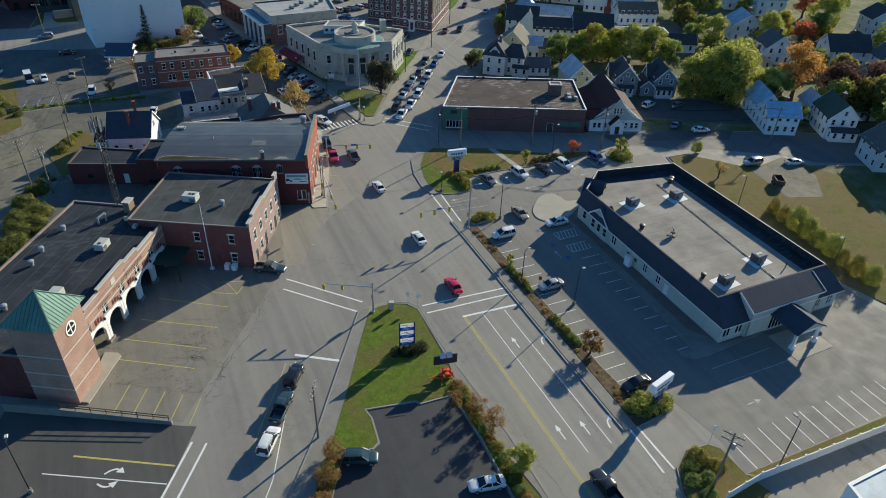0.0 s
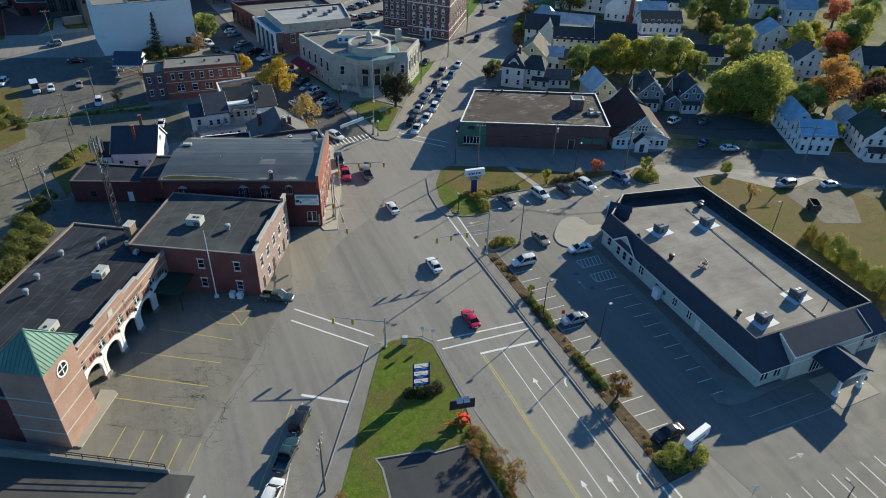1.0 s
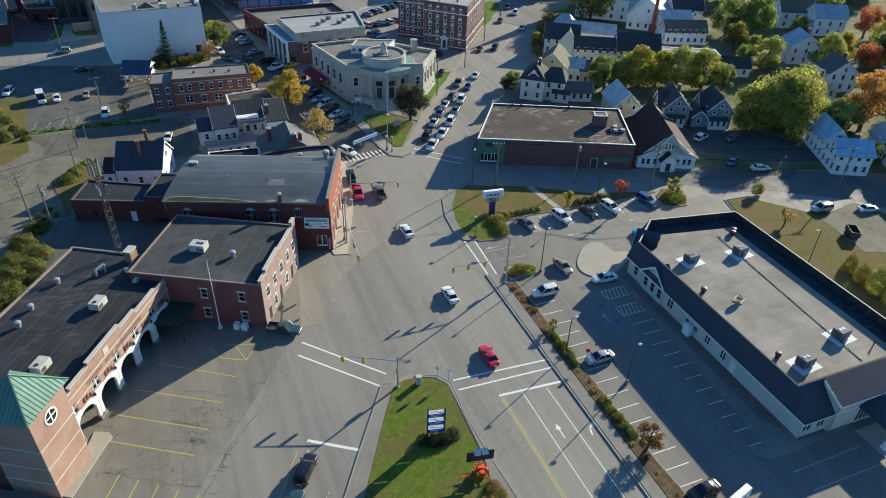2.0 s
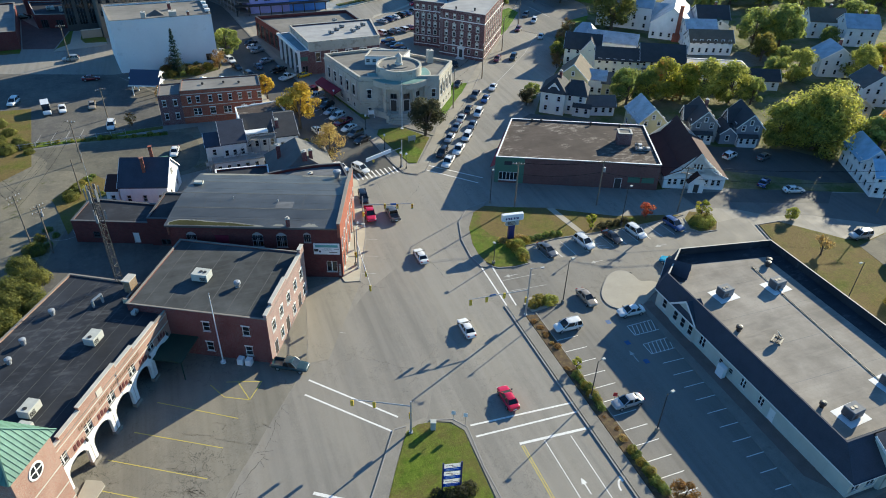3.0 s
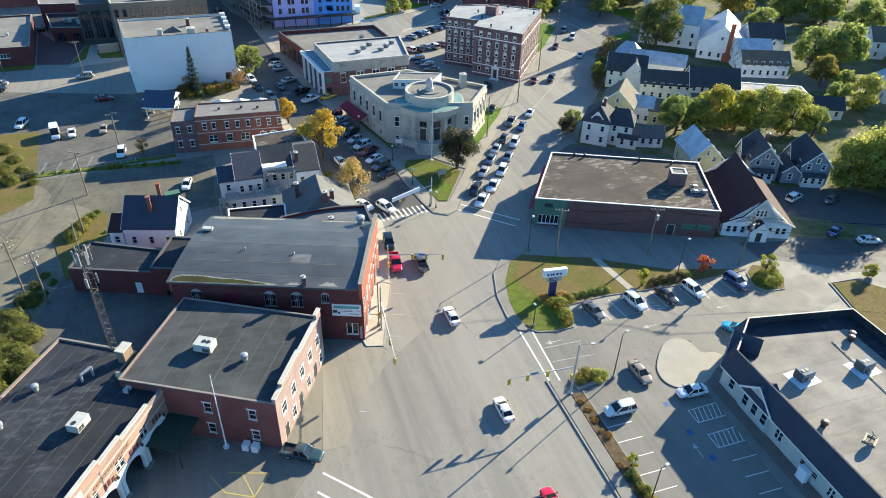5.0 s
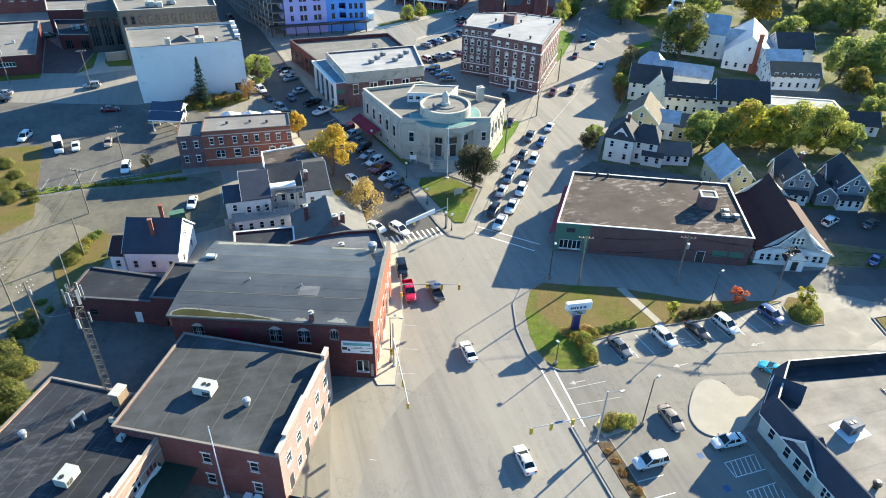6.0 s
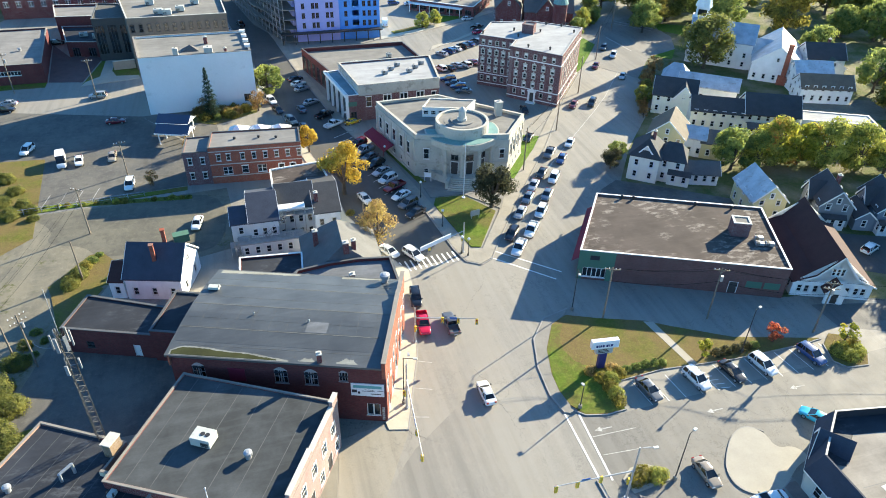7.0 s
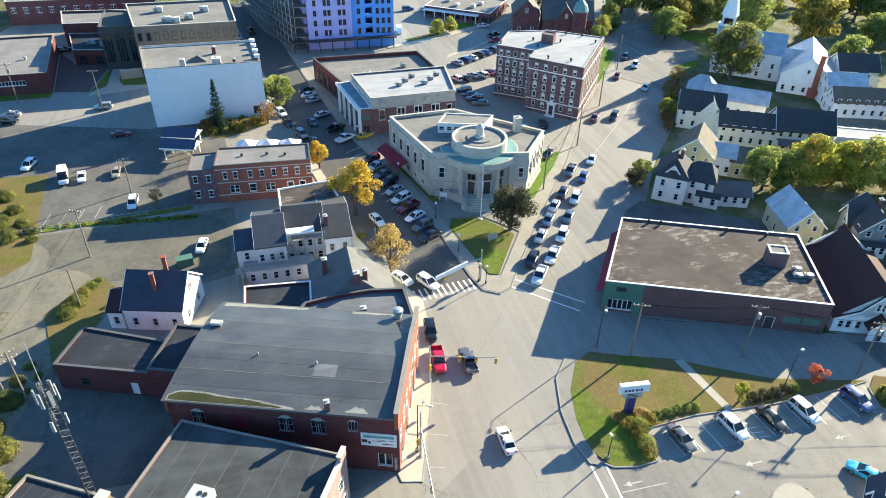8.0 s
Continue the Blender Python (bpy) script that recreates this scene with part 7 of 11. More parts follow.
porch(-6.2, 5.6, -3.3, 3.34, 2.2), porch(2.4, 8.2, -0.6, 6.1, 1.5), porch(-7.6, -5.9, -3.0, 2.4, 1.8)
bm = bmesh.new()
box(bm, 1.6, -0.7, 7.6, 6.4, 1.0, 7.75), box(bm, 1.6, -0.72, 7.4, 6.4, -0.64, 7.76)
part("porch_roof", bm, M["trim"], vic, "white porch roof")
for k in range(2):
    bm = bmesh.new()
    a, b = ((-1.4, -2.0, 3.4), (2.4, -0.4, 6.1)) if k else ((-6.6, -4.6, 0.1), (-6.4, -3.2, 2.4))
    off = Vector((0.35, -0.8, 0)) if k else Vector((0.9, 0, 0))
    A, B = Vector(a), Vector(b)
    for s in (0, 1):
        bar(bm, A + off * s, B + off * s, 0.07, 0.24), bar(bm, A + off * s + Vector((0, 0, 0.95)), B + off * s + Vector((0, 0, 0.95)), 0.06, 0.08)
        for i in range(5):
            p = A.lerp(B, i / 4) + off * s
            box(bm, p.x - 0.04, p.y - 0.04, p.z, p.x + 0.04, p.y + 0.04, p.z + 0.95)
    for i in range(12):
        p = A.lerp(B, (i + 0.5) / 12)
        bar(bm, p, p + off, 0.26, 0.04)
    part("outside_stair", bm, M["grey_wood"], vic)
chimney(vic, 8.6, 1.2, 6, 9.3, 0.7, "brick")
block("flat_block", [(15.2, 176.3), (26.4, 177.2), (25.4, 184.4), (15.2, 183.2)], 6.2, "siding_white", {0: row(11, 3, 4, 0.9, 1.4), 3: row(9.6, 3, 3.6, 0.9, 1.4)}, "brown_roof", "flat brown-roofed rear block of the tenement", cap="trim", parapet=0.15, cap_w=0.25)
block("flat_block", [(7.8, 147.2), (17.8, 145.4), (18.4, 153.4), (8, 154.4)], 5.2, "brick_dark", {}, "black_roof", "low block with a black roof and white roof edge", cap="trim", parapet=0.25, cap_w=0.3)
gh = house(18.5, 145.4, -1, 12.4, 12.6, 5.2, 9.3, "y", "siding_pale", "shingle_weathered", "steep hipped house with brick chimneys beside the hall", 2, (3, 3), smoke=False, hip=2.6)
chimney(gh, 2.2, 7.4, 5.6, 9.6, 0.8, "brick"), chimney(gh, 6.6, 1.6, 8.4, 10.4, 0.9, "brick"), chimney(gh, 8.0, 2.6, 7.4, 10.0, 0.7, "brick")

# ---- red brick row behind ----
red = block("brick_row_house", [(3.4, 191.4), (22.4, 190.1), (22.8, 197.6), (4.2, 199.4)], 8.4, "brick_orange", {0: [(1.9 + 2.0 * i if i < 2 else 2.1 + 2.35 * i, 5.3, 0.9, 1.5, "lintel") for i in range(8)] + [(3.4, 2.1, 1.9, 1.7, "twin"), (7, 2.1, 1.4, 1.7, "lintel"), (10.5, 2.1, 1.9, 1.7, "twin"), (14.6, 1.6, 1.2, 2.0, "arch"), (17, 1.6, 1.2, 2.0, "arch")], 1: row(7, 3, 5, 0.9, 1.5, "lintel")}, "tan_roof", "two-storey orange-red brick house with pale window trim", cap="seam", cap_w=0.3, parapet=0.15)
block("brick_row_house", [(-1.8, 191.9), (3.35, 191.5), (4.1, 199.3), (-1.2, 199.4)], 7.6, "brick_plum", {0: row(5.1, 2, 4.8, 0.9, 1.5, "lintel") + row(5.1, 2, 1.4, 0.9, 1.5, "lintel"), 3: row(7.4, 2, 4.8, 0.9, 1.5, "lintel")}, "tan_roof", "narrow dark brick end house in a row", cap="seam", cap_w=0.3, parapet=0.15)
rx = red.matrix_world.translation
mm, L = edge_matrix((3.4 - rx.x, 191.4 - rx.y), (22.4 - rx.x, 190.1 - rx.y))
for z in (4.4, 7.4, 1.6):
    bm = bmesh.new()
    box(bm, 0, -0.05, z, L, 0, z + 0.18, mm)
    part("band_course", bm, M["cap"], red)
for x, y in ((9, 195), (14, 194.6), (17.6, 193.6)):
    vent(x, y, 8.0, 0.3, 0.8, "dark_metal", "dark stub vent on the roof")
tent = thing("market_tent", 14, 210, 0, -10, "white fabric tent with several pitched peaks", "tent")
for i in range(3):
    bm = bmesh.new()
    x = -7 + i * 4.9
    v = [bm.verts.new(p) for p in ((x, -3.5, 2.6), (x + 4.8, -3.5, 2.6), (x + 4.8, 3.5, 2.6), (x, 3.5, 2.6))]
    a = bm.verts.new((x + 2.4, 0, 4.6))
    for k in range(4):
        bm.faces.new((v[k], v[(k + 1) % 4], a))
    part("tent_roof", bm, M["tent"], tent)
    bm = bmesh.new()
    for px, py in ((x + 0.1, -3.4), (x + 4.7, -3.4), (x + 0.1, 3.4), (x + 4.7, 3.4)):
        cyl(bm, px, py, 0, 2.6, 0.05, 6)
    part("tent_pole", bm, M["galv"], tent)
for x, y in ((-9.0, 219.6), (-9.0, 213.6)):
    can = thing("drive_canopy", x, y, 0, -20, "small gabled canopy with a blue metal roof", "canopy", "blue canopies")
    part("roof", gable_roof(7.4, 4.4, 3.2, 4.5, "x", 0.3, 0.12), M["blue_canopy"], can)
    bm = bmesh.new()
    bar(bm, (-0.3, -0.33, 3.1), (7.7, -0.33, 3.1), 0.08, 0.3), bar(bm, (-0.3, 4.73, 3.1), (7.7, 4.73, 3.1), 0.08, 0.3)
    part("fascia", bm, M["trim"], can)
    bm = bmesh.new()
    gv = [[bm.verts.new((px, y_, z)) for y_, z in ((-0.2, 3.1), (4.6, 3.1), (2.2, 4.62))] for px in (7.45, 7.6)]
    bm.faces.new(gv[0]), bm.faces.new(gv[1][::-1])
    for k in range(3):
        bm.faces.new((gv[0][k], gv[0][(k + 1) % 3], gv[1][(k + 1) % 3], gv[1][k]))
    part("gable_end", bm, M["trim"], can)
    for px, py in ((0.4, 0.4), (7.0, 0.4), (0.4, 4.0), (7.0, 4.0)):
        bm = bmesh.new()
        box(bm, px - 0.12, py - 0.12, 0, px + 0.12, py + 0.12, 3.2)
        part("post", bm, M["trim"], can)

# ---- white block, stone block and the rest of the west side ----
wb = block("white_block", [(-11.8, 232.6), (15.2, 232.6), (13.4, 250.0), (-14.4, 250.3)], 14.8, "render", {0: [(24.6, 1.6, 1.7, 1.9, "shop", "dark_frame")], 1: row(17.4, 4, 2, 1.2, 1.8) + row(17.4, 4, 6.5, 1.2, 1.8) + row(17.4, 4, 11, 1.2, 1.8)}, "pale_roof", "tall blank white-painted masonry block with a flat pale roof", cap="grey_stone", parapet=0.4)
wx = wb.matrix_world.translation
chimney(wb, -3.5, -8.0, 14.0, 16.3, 1.2, "cap"), chimney(wb, 4.3, -7.6, 14.0, 16.0, 2.0, "cap"), chimney(wb, 8.4, -7.8, 14.0, 15.6, 0.7, "brick"), chimney(wb, 3.6, 0.5, 14.0, 16.2, 0.9, "brick")
bm = bmesh.new()
vb = [bm.verts.new(p) for p in ((-2.4, -5.4, 14.4), (2, -5.4, 14.4), (2, -2.6, 14.4), (-2.4, -2.6, 14.4))]
va = bm.verts.new((-0.2, -4, 15.8))
for k in range(4):
    bm.faces.new((vb[k], vb[(k + 1) % 4], va))
part("skylight", bm, M["shingle_grey"], wb)
for i in range(4):
    bm = bmesh.new()
    box(bm, 13.2 - 0.5 * i * 0.5, -6 + i * 4.2, 14.85, 14.6 - 0.5 * i * 0.5, -4.9 + i * 4.2, 15.5)
    part("cornice_block", bm, M["trim"], wb)
block("stone_block", [(-17.4, 267.4), (10, 267.4), (8, 292), (-22, 292)], 15, "brownstone", {0: row(27.4, 12, 10.9, 1.1, 2.2, "arch", "dark_frame") + row(27.4, 12, 6.8, 1.1, 2.0, "lintel", "dark_frame"), 1: row(24, 8, 10.9, 1.1, 2.2, "arch") + row(24, 8, 6, 1.1, 2.2, "lintel")}, "pale_roof", "grey stone commercial block with rows of arched windows", cap="cap", parapet=0.5)
for x, y in ((-9, 272), (-3, 274), (-6.5, 271), (1, 281), (-12, 283)):
    roof_unit(x, y, 14.5, 0, 2.4, 1.8, 1.6, fans=1)
block("brick_block", [(-82, 262.4), (-41, 262.4), (-45.4, 297), (-86, 297)], 5.6, "brick_dark", {0: [(31.5, 2.6, 7.5, 1.3, "shop")]}, "tan_roof", "low dark red brick block with one strip window", cap="grey_stone", parapet=0.4)
for x, y in ((-49, 276), (-56, 272), (-62, 280)):
    vent(x, y, 5.2, 0.5, 0.9)
block("dark_block", [(-38.2, 284), (-28.9, 282), (-29.4, 299), (-42, 301)], 4.6, "brick_dark", {0: row(9.5, 2, 0.2, 2.2, 2.6, "shop", "dark_frame")}, "black_roof", "low dark brick wing with a black flat roof", cap="cap", parapet=0.4, cap_w=0.3)
block("dark_block", [(-43.4, 302), (-24, 300), (-26, 315), (-46.4, 317)], 7.4, "brick_dark", {}, "tan_roof", "dark brick rear wing with a pale roof edge", cap="cap", parapet=0.6)
roof_unit(-34, 290, 4.2, 12, 2.4, 1.6, 1.2), roof_unit(-30.5, 287, 4.2, 12, 1.0, 1.4, 1.6, fans=0)
ground_patch("yard", [(-40.6, 262.4), (-31.6, 260.5), (-28.4, 281.8), (-38.3, 283.8), (-45, 297)], 0.03, M["paver_red"], "dark red paved yard between the blocks")
block("glass_wing", [(-28.6, 278), (-18.2, 278), (-22.3, 294), (-29, 296)], 12.5, "dark_frame", {0: row(10.4, 3, 2, 2.6, 8.5, "shop", "dark_frame"), 3: row(17, 4, 2, 2.6, 8.5, "shop", "dark_frame")}, "shade_lot", "dark glazed wing between two blocks", cap="dark_cap", parapet=0.3)
block("brick_block", [(-66, 330), (-18, 328), (-22, 348), (-70, 352)], 8, "brick", {0: row(48, 12, 4, 1.6, 1.8, "lintel")}, "tan_roof", "long red brick block with pale window heads", cap="cap", parapet=0.4)
house(-78, 300, -4, 12, 12, 7, 10, "y", "siding_white", "shingle_grey", "tall white clapboard house among car parks", 2, (3, 3))
ground_patch("lawn", [(-82, 258.6), (-41, 258.6), (-41, 262.3), (-82, 262.3)], 0.1, M["grass"], "shaded grass strip before the brick block")
ground_patch("lawn", [(-31.4, 258.6), (-16.4, 261), (-18.4, 277.8), (-28.4, 277.8)], 0.08, M["grass"], "shaded lawn before the glazed wing")
ground_patch("pavement", [(-31.6, 257.2), (-16.4, 260.4), (-16.8, 263), (-23, 263.6), (-24.6, 268), (-24.6, 277.8), (-27.4, 277.8), (-27.4, 264), (-31, 260)], 0.12, M["pale_concrete"], "pale paved path before the dark wing")
block("stone_wall", [(-24, 268.6), (-18, 269.2), (-18.1, 269.8), (-24.1, 269.2)], 2.6, "grey_stone", {}, "grey_stone", "low grey stone garden wall before the glazed wing", "wall", parapet=0.05)

# ---- blue building under construction ----
for x0, x1, mat, lab in ((31.2, 45.2, "wrap_lilac", "unfinished five-storey building sheathed in lilac board"), (45.25, 58.6, "wrap_blue", "unfinished five-storey building wrapped in bright blue sheeting")):
    rows = []
    for z in (4.4, 7.5, 10.6, 13.7):
        if mat == "wrap_lilac":
            rows += [(u, z, 1.0, 1.7, "twin", "dark_frame") for u in (2.4, 5.6, 6.9, 10.2, 11.6)]
        else:
            rows += [(2.2, z, 1.0, 1.7, "twin", "dark_frame"), (5.4, z, 2.2, 1.9, "open"), (8.2, z, 1.0, 1.7, "twin", "dark_frame"), (10.0, z, 1.0, 1.7, "twin", "dark_frame"), (11.9, z, 1.0, 1.7, "twin", "dark_frame")]
    block("unfinished_building", [(x0, 283.6), (x1, 283.2 if x0 < 40 else 282.6), (x1 + 1, 301), (x0 + 1, 303)], 17.2, mat, {0: rows, 1: rows}, "white_roof", lab, cap="trim", parapet=0.3)
wing = thing("unfinished_building", 27, 284, 0, 0, "open floors and scaffold of an unfinished corner wing", "building")
for z in (0.2, 4.2, 7.3, 10.4, 13.5, 16.8):
    bm = bmesh.new()
    prism(bm, [(0.1, 0), (4.1, -0.3), (4.1, 18), (-7, 60), (-16, 60), (-9, 22)], z - 0.25, z)
    part("floor_slab", bm, M["concrete"], wing)
bm = bmesh.new()
prism(bm, [(3.4, 3.5), (4.1, 3.5), (4.1, 19), (-6.5, 59), (-9, 59), (2.0, 17)], 0, 16.8)
part("inner_wall", bm, M["wrap_lilac"], wing)
for i in range(17):
    f = i / 16
    for off in (0.0, -1.3):
        bm = bmesh.new()
        x, y = 0.2 - 16 * f + off, 0.3 + 59 * f
        box(bm, x - 0.07, y - 0.07, 0, x + 0.07, y + 0.07, 17.4 if off else 16.7)
        part("scaffold_post", bm, M["galv"], wing)
for z in (2.2, 4.4, 6.6, 8.8, 11, 13.2, 15.4, 17.2):
    bm = bmesh.new()
    bar(bm, (-1.1, 0.3, z), (-17.1, 59.3, z), 0.1, 0.1), bar(bm, (-0.5, 0.3, z - 0.9), (-16.5, 59.3, z - 0.9), 0.9, 0.06)
    part("scaffold_rail", bm, M["grey_wood"], wing)
bm = bmesh.new()
box(bm, 25.5, 280.4, 3.2, 59, 282.5, 3.6)
for x in range(26, 60, 4):
    box(bm, x, 280.6, 0, x + 0.3, 280.9, 3.2)
solid("scaffold_deck", bm, M["dark_metal"], "covered walkway deck along the unfinished building", "scaffold")

# ---- bank ----
bank = thing("bank_building", 48, 235, 0, 0, "brick bank with pale cornices, arched windows and a white flat roof", "bank")
bank_plan = [(39.6, 216.6), (60.8, 217.4), (62.8, 234.6), (37.4, 234.0)]
block("bank", bank_plan, 9.4, "brick_plum", {0: [(2.6, 3.6, 1.5, 2.6, "lintel"), (7.4, 3.3, 2.0, 3.0, "arch"), (11.8, 3.3, 2.0, 3.0, "arch"), (16.2, 3.3, 2.0, 3.0, "arch"), (19.8, 3.5, 1.3, 2.4, "lintel")]}, "white_roof", "", root=bank, cap="stone", parapet=0.35)
for z, dz, out in ((6.9, 2.2, 0.08), (6.7, 0.3, 0.22), (9.0, 0.35, 0.26)):
    bm = bmesh.new()
    ribbon(bm, [(x - 48, y - 235) for x, y in offset(bank_plan, -out)], 0.16, z, z + dz, True)
    part("cornice", bm, M["stone"], bank, "pale stone cornice band")
block("bank", [(36.6, 215.4), (39.5, 215.6), (37.3, 234), (33.7, 233.6)], 7.4, "brick_plum", {0: [(1.45, 0.6, 1.5, 2.4, "shop", "dark_frame")], 3: [(3.0 + i * 4.1, 0.3, 3.2, 6.2, "shop", "dark_frame") for i in range(4)]}, "teal_roof", "", root=bank, cap="trim", parapet=0.15)
bm = bmesh.new()
box(bm, 36.75 - 48, 215.3 - 235, 4.6, 38.9 - 48, 215.44 - 235, 5.7)
part("sign_plate", bm, M["green_wall"], bank, "small green sign plate")
block("bank", [(35.3, 236.1), (63.3, 235.6), (60.4, 257), (29.8, 257.2)], 6.4, "brick_dark", {3: row(21.4, 6, 0.4, 2.4, 4.2, "shop", "dark_frame")}, "pale_roof", "", root=bank, cap="dark_cap", parapet=1.0)
for x, y, w in ((43, 242, 2.0), (54, 247, 1.4)):
    roof_unit(x, y, 5.4, 5, w, 1.3, 1.3)
for i in range(6):
    roof_unit(48 + i * 2.2, 224 + (i % 3) * 2.6, 9.05, 0, 1.5, 0.9, 0.9, "white_roof", "white sheet-metal unit on the white roof", fans=0)
for i in range(5):
    bm = bmesh.new()
    x, y = 36.5 - i * 0.66 - 48, 215.3 + i * 4.1 - 235
    box(bm, x - 0.35, y, 0, x + 0.35, y + 0.7, 7.7)
    part("white_pier", bm, M["trim"], bank)
bm = bmesh.new()
bar(bm, (36.3 - 48, 215.4 - 235, 7.35), (33.5 - 48, 233.6 - 235, 7.35), 0.7, 0.7)
part("white_lintel", bm, M["trim"], bank)

# ---- library with its rotunda ----
lib = thing("library", 57, 190, 0, 0, "pale limestone library with a round columned portico and flat roofs", "library")
lp = [(46.2, 184.4), (50.6, 182.8), (63.4, 180.2), (65.9, 179.8), (73, 189.2), (57, 205), (41.6, 204)]
block("library", lp, 10.0, "stone", {6: [(2.2 + i * 3.6, 4.2, 1.2, 2.8, "lintel") for i in range(5)] + [(2.2 + i * 3.6, 1.0, 1.0, 1.1, "plain") for i in range(5)], 0: [(2.4, 4.4, 1.2, 2.4, "lintel"), (2.4, 1.0, 1.0, 1.0, "plain")], 2: [(1.2, 4.4, 1.1, 2.2, "lintel")], 3: [(2.0 + i * 2.6, 4.2, 1.2, 2.8, "lintel") for i in range(4)] + [(2.0 + i * 2.6, 0.9, 1.0, 1.0, "plain") for i in range(4)]}, "pale_roof", "", root=lib, cap="stone", parapet=0.6, cap_w=0.6)
lib_plan = [(x - 57, y - 190) for x, y in lp]
for lo_, hi_, d in ((8.55, 8.95, 0.22), (3.35, 3.6, 0.1), (0.0, 0.75, 0.14)):
    bm = bmesh.new()
    ribbon(bm, offset(lib_plan, -d), d, lo_, hi_, True)
    part("band_course" if hi_ > 1 else "plinth", bm, M["stone"], lib)
m6, L6 = edge_matrix(lib_plan[6], lib_plan[0])
for i in range(6):
    u = 0.42 + 3.6 * i
    if u + 0.35 < L6:
        bm = bmesh.new()
        box(bm, u - 0.34, -0.16, 3.6, u + 0.34, 0, 8.55, m6), box(bm, u - 0.42, -0.2, 8.2, u + 0.42, 0, 8.54, m6)
        part("pilaster", bm, M["stone"], lib)
for z, dz in ((3.4, 0.25), (8.6, 0.3)):
    bm = bmesh.new()
    ribbon(bm, [(x - 57, y - 190) for x, y in offset(lp, -0.16)], 0.18, z, z + dz, True)
    part("cornice", bm, M["stone"], lib)
for (ax, ay), (bx, by), n in ((lp[6], lp[0], 6), (lp[3], lp[4], 5)):
    mm, L = edge_matrix((ax - 57, ay - 190), (bx - 57, by - 190))
    for i in range(n):
        u = 0.4 + (L - 0.8) * i / (n - 1)
        bm = bmesh.new()
        box(bm, u - 0.3, -0.14, 3.65, u + 0.3, 0.0, 8.6, mm)
        part("pilaster", bm, M["stone"], lib)
CXR, CYR = 57.0 - 57, 185.6 - 190
def ring(bm, r0, r1, z0, z1, n=48, a0=0.0, a1=2 * math.pi):
    for k in range(n):
        a, b = a0 + (a1 - a0) * k / n, a0 + (a1 - a0) * (k + 1) / n
        P = lambda r, t, z: (CXR + r * math.cos(t), CYR + r * math.sin(t), z)
        face(bm, [P(r1, a, z0), P(r1, b, z0), P(r1, b, z1), P(r1, a, z1)])
        face(bm, [P(r0, b, z0), P(r0, a, z0), P(r0, a, z1), P(r0, b, z1)])
        face(bm, [P(r0, a, z1), P(r1, a, z1), P(r1, b, z1), P(r0, b, z1)])
        face(bm, [P(r1, a, z0), P(r0, a, z0), P(r0, b, z0), P(r1, b, z0)])
S0, S1 = radians(165), radians(375)
bm = bmesh.new()
ring(bm, 5.8, 6.2, 0, 8.0, 40, S0, S1)
part("rotunda_wall", bm, M["stone"], lib)
bm = bmesh.new()
ring(bm, 5.6, 8.0, 8.0, 9.4, 40, S0, S1), ring(bm, 5.6, 8.2, 9.25, 9.55, 40, S0, S1)
part("entablature", bm, M["stone"], lib)
bm = bmesh.new()
ring(bm, 5.5, 7.9, 9.5, 9.62, 40, S0, S1)
part("copper_ledge", bm, M["copper"], lib, "verdigris copper ledge")
bm = bmesh.new()
ring(bm, 5.2, 5.8, 9.0, 12.0, 48)
part("drum", bm, M["stone"], lib)
bm = bmesh.new()
cyl(bm, CXR, CYR, 11.3, 11.6, 5.3, 40)
for r in (4.0, 2.6):
    cyl(bm, CXR, CYR, 11.6, 11.65 + (4 - r) * 0.16, r, 36)
part("drum_roof", bm, M["pale_roof"], lib)
bm = bmesh.new()
cyl(bm, CXR, CYR, 11.7, 14.0, 0.8, 12), cyl(bm, CXR, CYR, 14.0, 14.9, 0.95, 12, 0.1), cyl(bm, CXR, CYR, 11.7, 12.4, 1.1, 12)
part("lantern", bm, M["cap"], lib, "small pale roof lantern")
for k in range(6):
    a = radians(195 + k * 30)
    bm = bmesh.new()
    x, y = CXR + 7.4 * math.cos(a), CYR + 7.4 * math.sin(a)
    cyl(bm, x, y, 2.2, 7.6, 0.42, 14, 0.36), cyl(bm, x, y, 7.6, 8.0, 0.55, 8), cyl(bm, x, y, 1.8, 2.2, 0.56, 8)
    part("column", bm, M["stone"], lib)
for k in (-1, 0, 1):
    a = radians(270 + k * 30)
    m = Matrix.Translation((CXR + 6.28 * math.cos(a), CYR + 6.28 * math.sin(a), 0)) @ Matrix.Rotation(a + math.pi / 2, 4, "Z")
    put_door(lib, m @ Matrix.Translation((0, -0.06, 0)), 0, 1.8, 1.7, 3.0)
    put_window(lib, m @ Matrix.Translation((0, -0.14, 0)), 0, 5.2, 1.6, 1.2, "shop", "dark_frame")
for k in range(7):
    bm = bmesh.new()
    r = 10.9 - k * 0.42
    pts = [(CXR + r * math.cos(t), CYR + r * math.sin(t)) for t in [radians(238 + 64 * i / 16) for i in range(17)]] + [(CXR + 2, CYR - 5), (CXR - 2, CYR - 5)]
    prism(bm, pts, k * 0.26, (k + 1) * 0.26)
    part("step", bm, M["stone"], lib)
bm = bmesh.new()
cyl(bm, CXR, CYR, 0, 1.8, 8.1, 40)
part("portico_floor", bm, M["stone"], lib)
for k in (236, 304):
    a = radians(k)
    bm = bmesh.new()
    m = Matrix.Translation((CXR, CYR, 0)) @ Matrix.Rotation(a, 4, "Z")
    box(bm, 7.2, -0.35, 0, 10.3, 0.35, 2.0, m)
    part("stair_cheek", bm, M["stone"], lib)
chimney(lib, 10.5, 1.5, 9.4, 12.6, 1.5, "stone")
